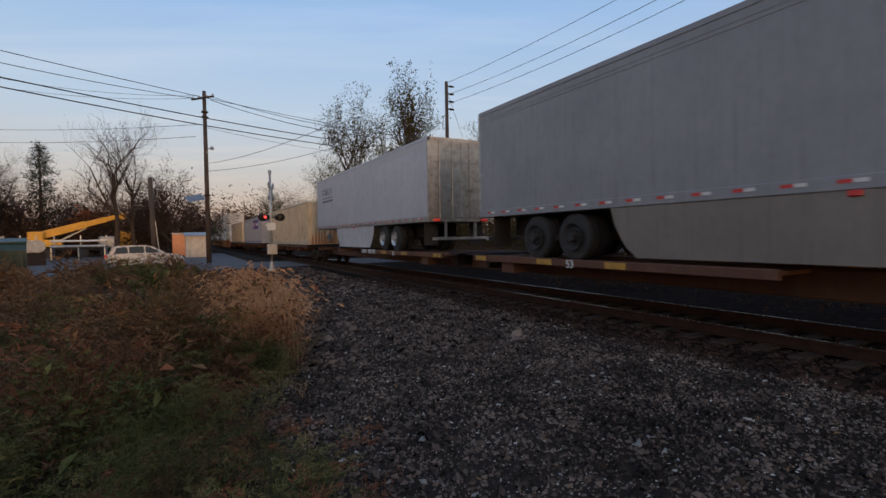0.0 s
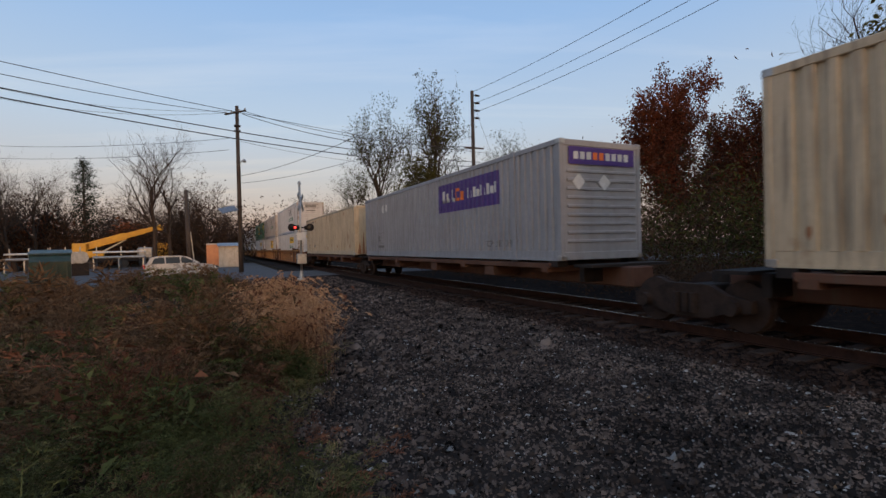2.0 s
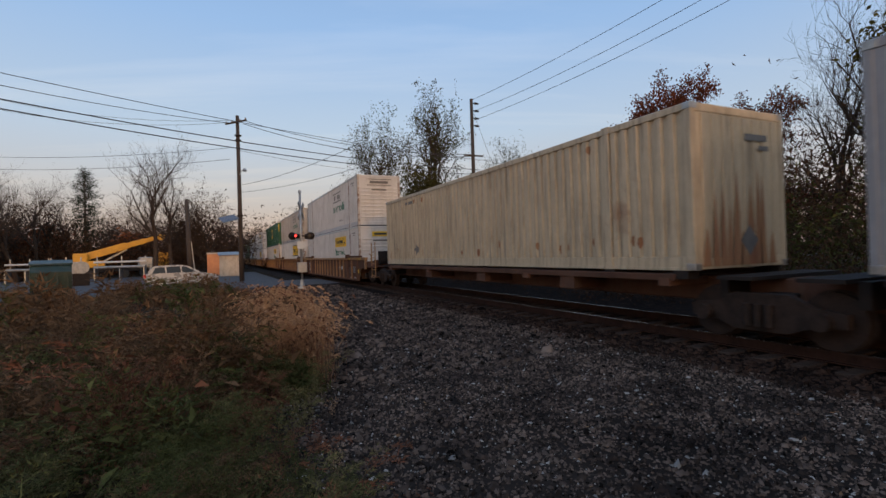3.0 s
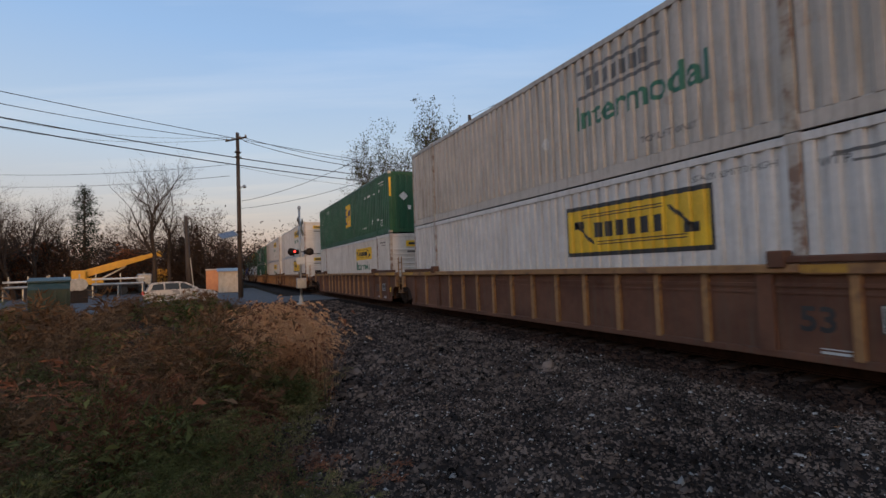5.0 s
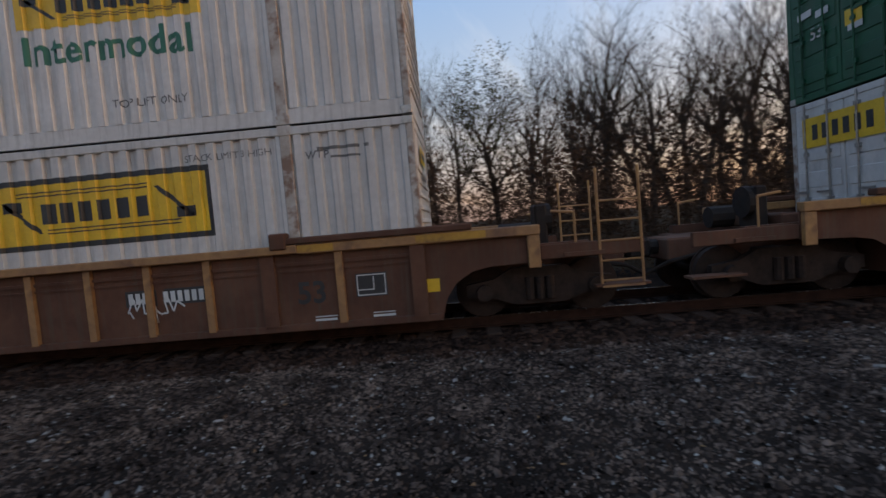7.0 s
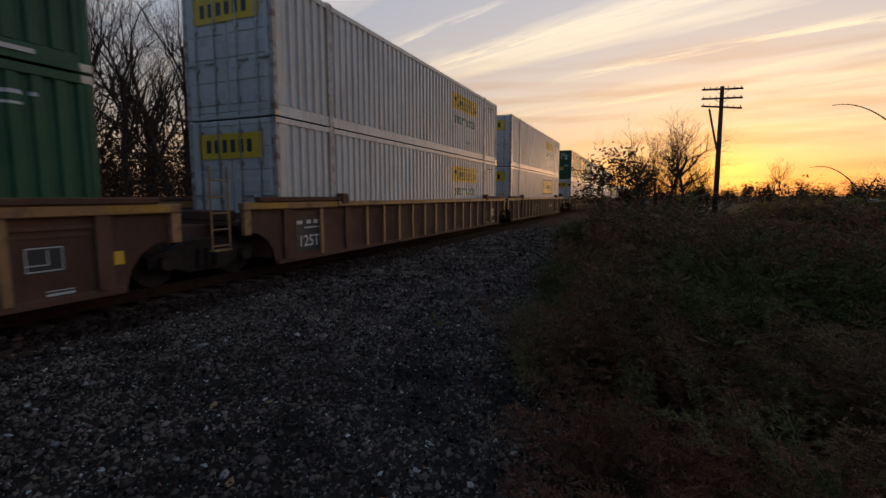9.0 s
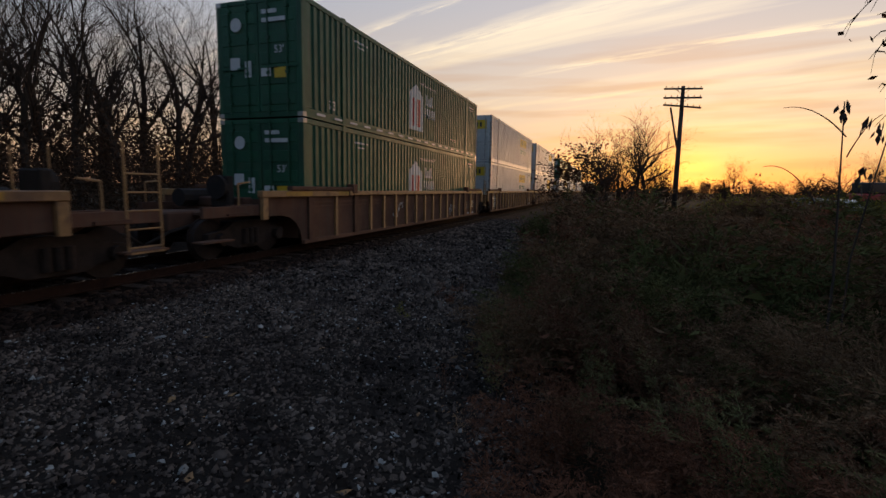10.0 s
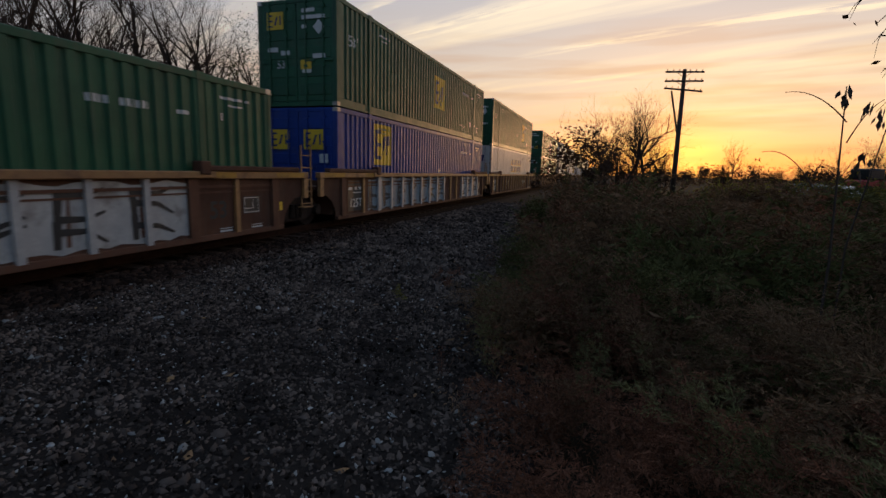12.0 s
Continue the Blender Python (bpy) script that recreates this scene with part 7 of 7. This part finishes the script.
def grass(stems, heads):
    """A tuft of thin dry grass; some stems end in a nodding seed head."""
    up = np.array([0, 0, 1.0])
    out = []
    for n in range(stems):
        az = RNG.uniform(0, 2 * math.pi)
        dirn = np.array([math.cos(az), math.sin(az), 0])
        h, bend = RNG.uniform(0.55, 1.05), RNG.uniform(0.1, 0.55)
        t = np.linspace(0, 1, 6)[:, None]
        pts = np.array([RNG.normal(0, 0.09), RNG.normal(0, 0.09), 0]) + dirn * (bend * h * t ** 2.4) + up * (h * (t - 0.2 * bend * t ** 3))
        w = np.cross(dirn, up) * 0.0032
        out.append(np.stack([pts[:-1] - w, pts[:-1] + w, pts[1:]], 1))
        out.append(np.stack([pts[1:-1] - w, pts[1:-1] + w, pts[1:-1] + dirn * RNG.uniform(0.03, 0.16, (4, 1)) + up * RNG.uniform(-0.02, 0.12, (4, 1))], 1))
        if n < heads:
            q = RNG.uniform(0, 1, (26, 1))
            c = pts[-1] + dirn * 0.085 * q + up * (0.035 * q - 0.075 * q ** 2)
            e = RNG.normal(0, 1, (26, 3)) * 0.007
            out.append(np.stack([c - e, c + e, c + RNG.normal(0, 0.012, (26, 3)) + dirn * 0.012], 1))
    return np.concatenate(out)


FINE = [weed(1.0, 3, 14, 40, 0.031, 0.0038, 0.35, 230) for _ in range(7)]
FERNS = [weed(1.0, 3, 11, 25, 0.048, 0.0066, 0.38, 140) for _ in range(6)]
FAR = [weed(1.0, 3, 8, 13, 0.11, 0.012, 0.38, 70) for _ in range(6)]
PLUMES = [weed(1.0, 2, 9, 46, 0.036, 0.0042, 0.30, 0) for _ in range(5)]
GRASS = [grass(22, 14) for _ in range(5)]


def edge_x(y):
    """Where the thicket ends towards the gravel."""
    return float(np.interp(y, [-45, -22, -6.3, -3.8, -2.4, -1.6, -0.9, 0.9, 1.6, 2.4, 3.0, 4.3, 10, 17.5, 25, 31], [4.4, 3.2, 1.42, 0.88, 0.5, 0.3, -1.2, -1.2, 0.42, 0.66, 0.76, 0.95, 1.42, 1.8, 2.0, 2.0]))


def thicket():
    heap = {k: [] for k in WEED}

    def plant(kind, x, y, h, pool, turn=None, wide=1.0):
        m = pool[RNG.integers(len(pool))]
        a = RNG.uniform(0, 2 * math.pi) if turn is None else turn
        r = np.array([[math.cos(a), -math.sin(a), 0], [math.sin(a), math.cos(a), 0], [0, 0, 1]])
        heap[kind].append((m * np.array([h * wide, h * wide, h])) @ r.T + np.array([x, y, GROUND_Z - 0.05]))

    def tone_at(x, y, e, tone):
        """The colour of the weeds: green close by, browner and redder further off and along the gravel."""
        away, rim = math.hypot(x, y), e - x
        if y > 0:
            green, red = 1.16 - 0.125 * away, 0.06 + (0.35 if 4.3 < y < 9 and rim < 1.0 else 0.0)
        else:
            green, red = (0.16 if rim < 1.5 and away < 5.2 else 0.5), (0.52 if rim < 1.5 and away < 5.2 else 0.08)
        green = min(max(green, 0.14), 0.93)
        return "green" if tone < green else ("red" if tone > 1 - red else "brown")
    for y0, y1, wide, count in ((-4.6, -0.8, 4.2, 165), (0.8, 4.6, 4.2, 165), (-10, -4.2, 8, 230), (4.2, 10, 9, 230), (-22, -10, 14, 210), (10, 19, 12, 200), (-44, -22, 26, 150), (19, 30.5, 18, 110)):
        mounds = []
        for _ in range(max(8, count // 7)):
            my = RNG.uniform(y0, y1)
            mounds.append((edge_x(my) - 0.12 - wide * RNG.uniform(0, 1) ** 1.3, my, RNG.uniform(0.62, 1.38), RNG.uniform(), RNG.uniform(0, 2 * math.pi)))
        for n in range(count):
            mx, my, tall, tone, turn = mounds[n % len(mounds)]
            size = 0.19 + 0.033 * abs(my)
            ox, oy = RNG.normal(0, size, 2)
            x, y = mx + ox, my + oy
            e = edge_x(y)
            x = min(x, e + 0.08)
            away = math.hypot(x, y)
            if away < 1.45:
                continue
            inner = min(1.0, max(0.0, (e - x) / 1.4))
            far = min(1.0, max(0.0, (away - 2.5) / 6.0))
            h = (0.56 + 0.40 * inner + 0.52 * far * inner) * RNG.uniform(0.82, 1.12)
            h *= tall * max(0.72, 1.1 - 0.14 * (ox * ox + oy * oy) / (size * size))
            if y > 7:
                h *= 0.84 if y < 12 else 0.66
            pool = FINE if away < 4.8 else (FAR if away > 11 else FERNS)
            plant(tone_at(x, y, e, min(0.999, max(0.0, tone + RNG.normal(0, 0.12)))), x, y, h, pool, turn + RNG.normal(0, 0.5), 1.1)
    for n in range(120):
        side = 1 if n % 2 else -1
        y = side * (1.5 + 4.5 * RNG.uniform() ** 1.3)
        x = edge_x(y) - 0.15 - 3.6 * RNG.uniform() ** 1.2
        if math.hypot(x, y) > 1.9:
            plant("tan" if RNG.uniform() < (0.75 if side > 0 else 0.35) else "red", x, y, RNG.uniform(0.62, 1.0), PLUMES, (0.5 if side > 0 else -0.6) + RNG.normal(0, 0.7))
    for _ in range(210):
        y = RNG.uniform(6.8, 13.0)
        plant("straw" if RNG.uniform() < 0.8 else "red", edge_x(y) - RNG.uniform(-0.25, 0.8), y, RNG.uniform(0.75, 1.3), GRASS)
    for _ in range(60):
        y = RNG.uniform(-40, 30)
        if abs(y) > 2.5:
            plant("red" if RNG.uniform() < 0.6 else "straw", edge_x(y) + RNG.normal(0.1, 0.15), y, RNG.uniform(0.15, 0.4), GRASS)
    for x, y in ((2.75, -6.2), (2.6, -6.0), (2.85, -6.35)):
        plant("yellow", x, y, 0.16, FERNS)
    for _ in range(7):
        plant("red", RNG.uniform(2.2, 2.7), RNG.uniform(-8.3, -7.0), 0.2, FERNS)
    names = {"green": "dusty green feathery weeds in a thicket", "brown": "withered brown feathery weeds in a thicket", "red": "russet weeds in a thicket",
             "straw": "dry pale straw grass tufts with nodding heads", "yellow": "yellow-green weeds", "tan": "tan drooping weed plumes above the thicket"}
    for k, v in heap.items():
        if v:
            to_object("weeds", v, WEED[k], names[k], "weeds")


thicket()
to_object("undergrowth", band(60, lambda: (RNG.uniform(-14, -6), RNG.uniform(-38, -24), RNG.uniform(0.5, 1.0)), 1.9, 0.09, 150), WEED["yellow"], "yellow-green bushes behind the thicket", "bush")

# tall bare weed stalks near the eye, against the sunrise
STALK = material("dark_dry_stalk", (0.06, 0.04, 0.028), (0.04, 0.028, 0.02), 8, 0.9)


def stalk(points, r, label="thin dry weed stalk with curled leaves", leaves=()):
    ob = empty("weed_stalk", label, "weed stalk", "dry stalks in the thicket")
    bm = B()
    pts = [Vector(p) for p in points]
    n = len(pts)
    for i in range(n - 1):
        tube(bm, pts[i], pts[i + 1], r * (1 - 0.7 * i / n), r * (1 - 0.7 * (i + 1) / n), 5)
    part("stem", bm, STALK, ob)
    rnd = random.Random(len(points) + int(r * 9999))
    for p in leaves:
        bm = B()
        for k in range(4):
            c = Vector(p) + Vector((rnd.gauss(0, 0.02), rnd.gauss(0, 0.02), rnd.gauss(-0.05, 0.04)))
            d = Vector((rnd.gauss(0, 0.02), rnd.gauss(0, 0.02), -rnd.uniform(0.06, 0.13)))
            s = Vector((rnd.uniform(-1, 1), rnd.uniform(-1, 1), 0)).normalized() * 0.025
            v = [bm.verts.new(q) for q in (c, c + d * 0.5 + s, c + d, c + d * 0.5 - s * 0.6)]
            bm.faces.new((v[0], v[1], v[2])), bm.faces.new((v[0], v[2], v[3]))
        part("leaf", bm, STALK, ob, "dark curled leaf")


def arc(a0, e0, a1, e1, d, lift, n=9):
    out = []
    for i in range(n + 1):
        t = i / n
        out.append(seen(a0 + (a1 - a0) * t, e0 + (e1 - e0) * t + lift * 4 * t * (1 - t), d))
    return out


root = seen(-110.4, -12, 5.0)
stalk([Vector((root.x, root.y, GROUND_Z))] + arc(-110.4, -8, -109.7, 8.3, 5.0, 0), 0.012, leaves=[seen(-109.65, 8.6, 5.0), seen(-109.8, 8.0, 5.0)])
stalk(arc(-110.1, 5.2, -105.2, 8.1, 5.0, 0.9), 0.006)
stalk(arc(-110.3, 3.4, -112.4, 7.0, 5.0, 0.6), 0.006, leaves=[seen(-111.5, 7.2, 5.0), seen(-112.2, 6.8, 5.0)])
stalk(arc(-108.4, -0.8, -104.0, 2.6, 5.0, 1.2), 0.006)
stalk([Vector((*at(-111.4, 5.2)[:2], GROUND_Z))] + arc(-111.4, -6, -113.5, 9.0, 5.2, 0.4), 0.009, leaves=[seen(-111.6, 3.0, 5.2), seen(-111.3, 2.0, 5.2), seen(-112.4, 6.0, 5.2)])
# a tree beside the thicket, with thin twigs that hang from above
bough = empty("overhanging_tree", "dark tree trunk with thin drooping twigs and few leaves", "tree")
foot = Vector((*at(-115.35, 9.6)[:2], GROUND_Z - 0.05))
crown_top = foot + Vector((0.05, 0.0, 8.2))
hang("trunk", limb_mesh([(foot, foot + Vector((0.03, 0.02, 0.5)), 0.30, 0.225), (foot + Vector((0.03, 0.02, 0.5)), foot + Vector((0.08, -0.02, 2.6)), 0.225, 0.205),
                         (foot + Vector((0.08, -0.02, 2.6)), foot + Vector((0.12, 0.02, 4.6)), 0.205, 0.21), (foot + Vector((0.12, 0.02, 4.6)), crown_top, 0.21, 0.12)], "trunk"), bough)
rnd_b = random.Random(31)
twigs, spots = [], []
for a0, e0, a1, e1, sag in ((-114.8, 15.0, -109.4, 14.6, 2.2), (-114.8, 18.5, -108.8, 17.0, 1.6), (-115.0, 13.0, -111.0, 11.6, 1.4), (-114.9, 11.0, -112.0, 8.8, 1.0), (-114.9, 9.2, -113.0, 6.6, 0.8), (-115.0, 17.0, -111.8, 12.6, 2.0)):
    pts = arc(a0, e0, a1, e1, 9.4, sag, 10)
    for k in range(10):
        twigs.append((pts[k], pts[k + 1], 0.022 * (1 - 0.07 * k), 0.022 * (1 - 0.07 * (k + 1))))
        if k > 2:
            for _ in range(2):
                d = Vector((rnd_b.gauss(0, 0.3), rnd_b.gauss(0, 0.3), rnd_b.uniform(-0.8, 0.3))) * 0.45
                m = pts[k] + d * 0.5 + Vector((0, 0, 0.05))
                twigs += [(pts[k], m, 0.012, 0.009), (m, pts[k] + d, 0.009, 0.005)]
                spots.append((pts[k] + d, d))
hang("twig_crown", limb_mesh([(a, b, r, r2) for a, b, r, r2 in twigs], "twigs"), bough)
hang("leaf_crown", leaf_mesh(spots, rnd_b, 0.45, 0.06, LEAF["brown"], 0.05), bough)


# ---- loose stones on the gravel ----
def stones(n, x0, x1, y0, y1, size, mat, label, flat=0.85, leaves=False):
    oct_v = np.array([[1.25, 0, 0], [0, 0.62, 0], [-1.25, 0, 0], [0, -0.62, 0], [0.6, 0.1, 0.95], [-0.5, -0.1, 0.8]])
    faces = [(0, 1, 4), (1, 5, 4), (1, 2, 5), (2, 3, 5), (3, 4, 5), (3, 0, 4)]
    c = np.stack([RNG.uniform(x0, x1, n), RNG.uniform(y0, y1, n)], 1)
    keep = c[:, 0] > np.array([edge_x(v) for v in c[:, 1]]) - 0.5
    c = c[keep]
    n = len(c)
    s = size * RNG.lognormal(0, 0.35, (n, 1, 1))
    v = oct_v[None] * s * RNG.uniform(0.6, 1.3, (n, 6, 1)) * np.array([1, 1, flat])
    v[:, 4:, :2] += RNG.normal(0, 0.22, (n, 2, 2)) * s
    a = RNG.uniform(0, 2 * math.pi, n)
    ca, sa = np.cos(a)[:, None], np.sin(a)[:, None]
    x, y = v[:, :, 0] * ca - v[:, :, 1] * sa, v[:, :, 0] * sa + v[:, :, 1] * ca
    w = np.stack([x + c[:, :1], y + c[:, 1:], v[:, :, 2] + GROUND_Z + 0.001], 2)
    w[:, 0, 2] += RNG.uniform(-0.3, 0.5, n) * s[:, 0, 0]
    V = w.reshape(-1, 3)
    F = (np.arange(n)[:, None, None] * 6 + np.array(faces)[None]).reshape(-1, 3)
    me = bpy.data.meshes.new("loose_stones")
    me.vertices.add(len(V)), me.vertices.foreach_set("co", V.astype(np.float32).reshape(-1))
    me.loops.add(F.size), me.loops.foreach_set("vertex_index", F.astype(np.int32).reshape(-1))
    me.polygons.add(len(F)), me.polygons.foreach_set("loop_start", np.arange(0, F.size, 3, dtype=np.int32))
    me.update(calc_edges=True)
    me.materials.append(mat)
    tagged(new("loose_stones", me), label, "gravel", kind="stuff")


STONE = material("crushed_grey_stone", (0.146, 0.104, 0.080), (0.031, 0.022, 0.018), 2, 0.75, island=0.95, spec=0.04)
PALE = material("pale_chipped_stone", (0.36, 0.33, 0.29), (0.20, 0.18, 0.16), 2, 0.7, island=0.5)
DRY = material("fallen_leaves", (0.30, 0.17, 0.06), (0.22, 0.10, 0.04), 3, 0.8, island=0.4)
for y0, y1 in ((-6.5, 0.0), (0.0, 6.5)):
    stones(36000, 0.2, 6.6, y0, y1, 0.0155, STONE, "crushed grey ballast stones", flat=1.0)
for y0, y1 in ((-14, -6.5), (6.5, 14)):
    stones(14000, 0.2, 6.6, y0, y1, 0.028, STONE, "crushed grey ballast stones", flat=1.0)
for y0, y1 in ((-28, -14), (14, 30)):
    stones(9000, 0.2, 6.6, y0, y1, 0.042, STONE, "crushed grey ballast stones")
stones(7000, 0.2, 6.6, -9, 9, 0.0105, PALE, "pale chips among the ballast")
stones(1500, 0.2, 6.6, -18, 18, 0.02, PALE, "pale chips among the ballast")
stones(600, 0.3, 7.0, -12, 14, 0.026, DRY, "dry fallen leaves on the gravel", flat=0.15)
BROWN_STONE = material("rust_brown_ballast_stone", (0.055, 0.030, 0.020), (0.024, 0.015, 0.011), 2, 0.8, island=0.7, spec=0.06)
stones(15000, 6.3, 7.75, -14, 20, 0.036, BROWN_STONE, "rust-stained ballast beside the rail")
stones(8000, 8.0, 9.3, -16, 26, 0.036, BROWN_STONE, "rust-stained ballast between the rails")


# ---- what moves ----
def motions():
    for ob, y, z, turn in MOVING:
        walk(ob, [(t, pose(TRACK_X, y - SPEED * t, z, 0, 0, turn)) for t in (0.0, 3.0, 6.0, 9.0, 12.0)])


motions()
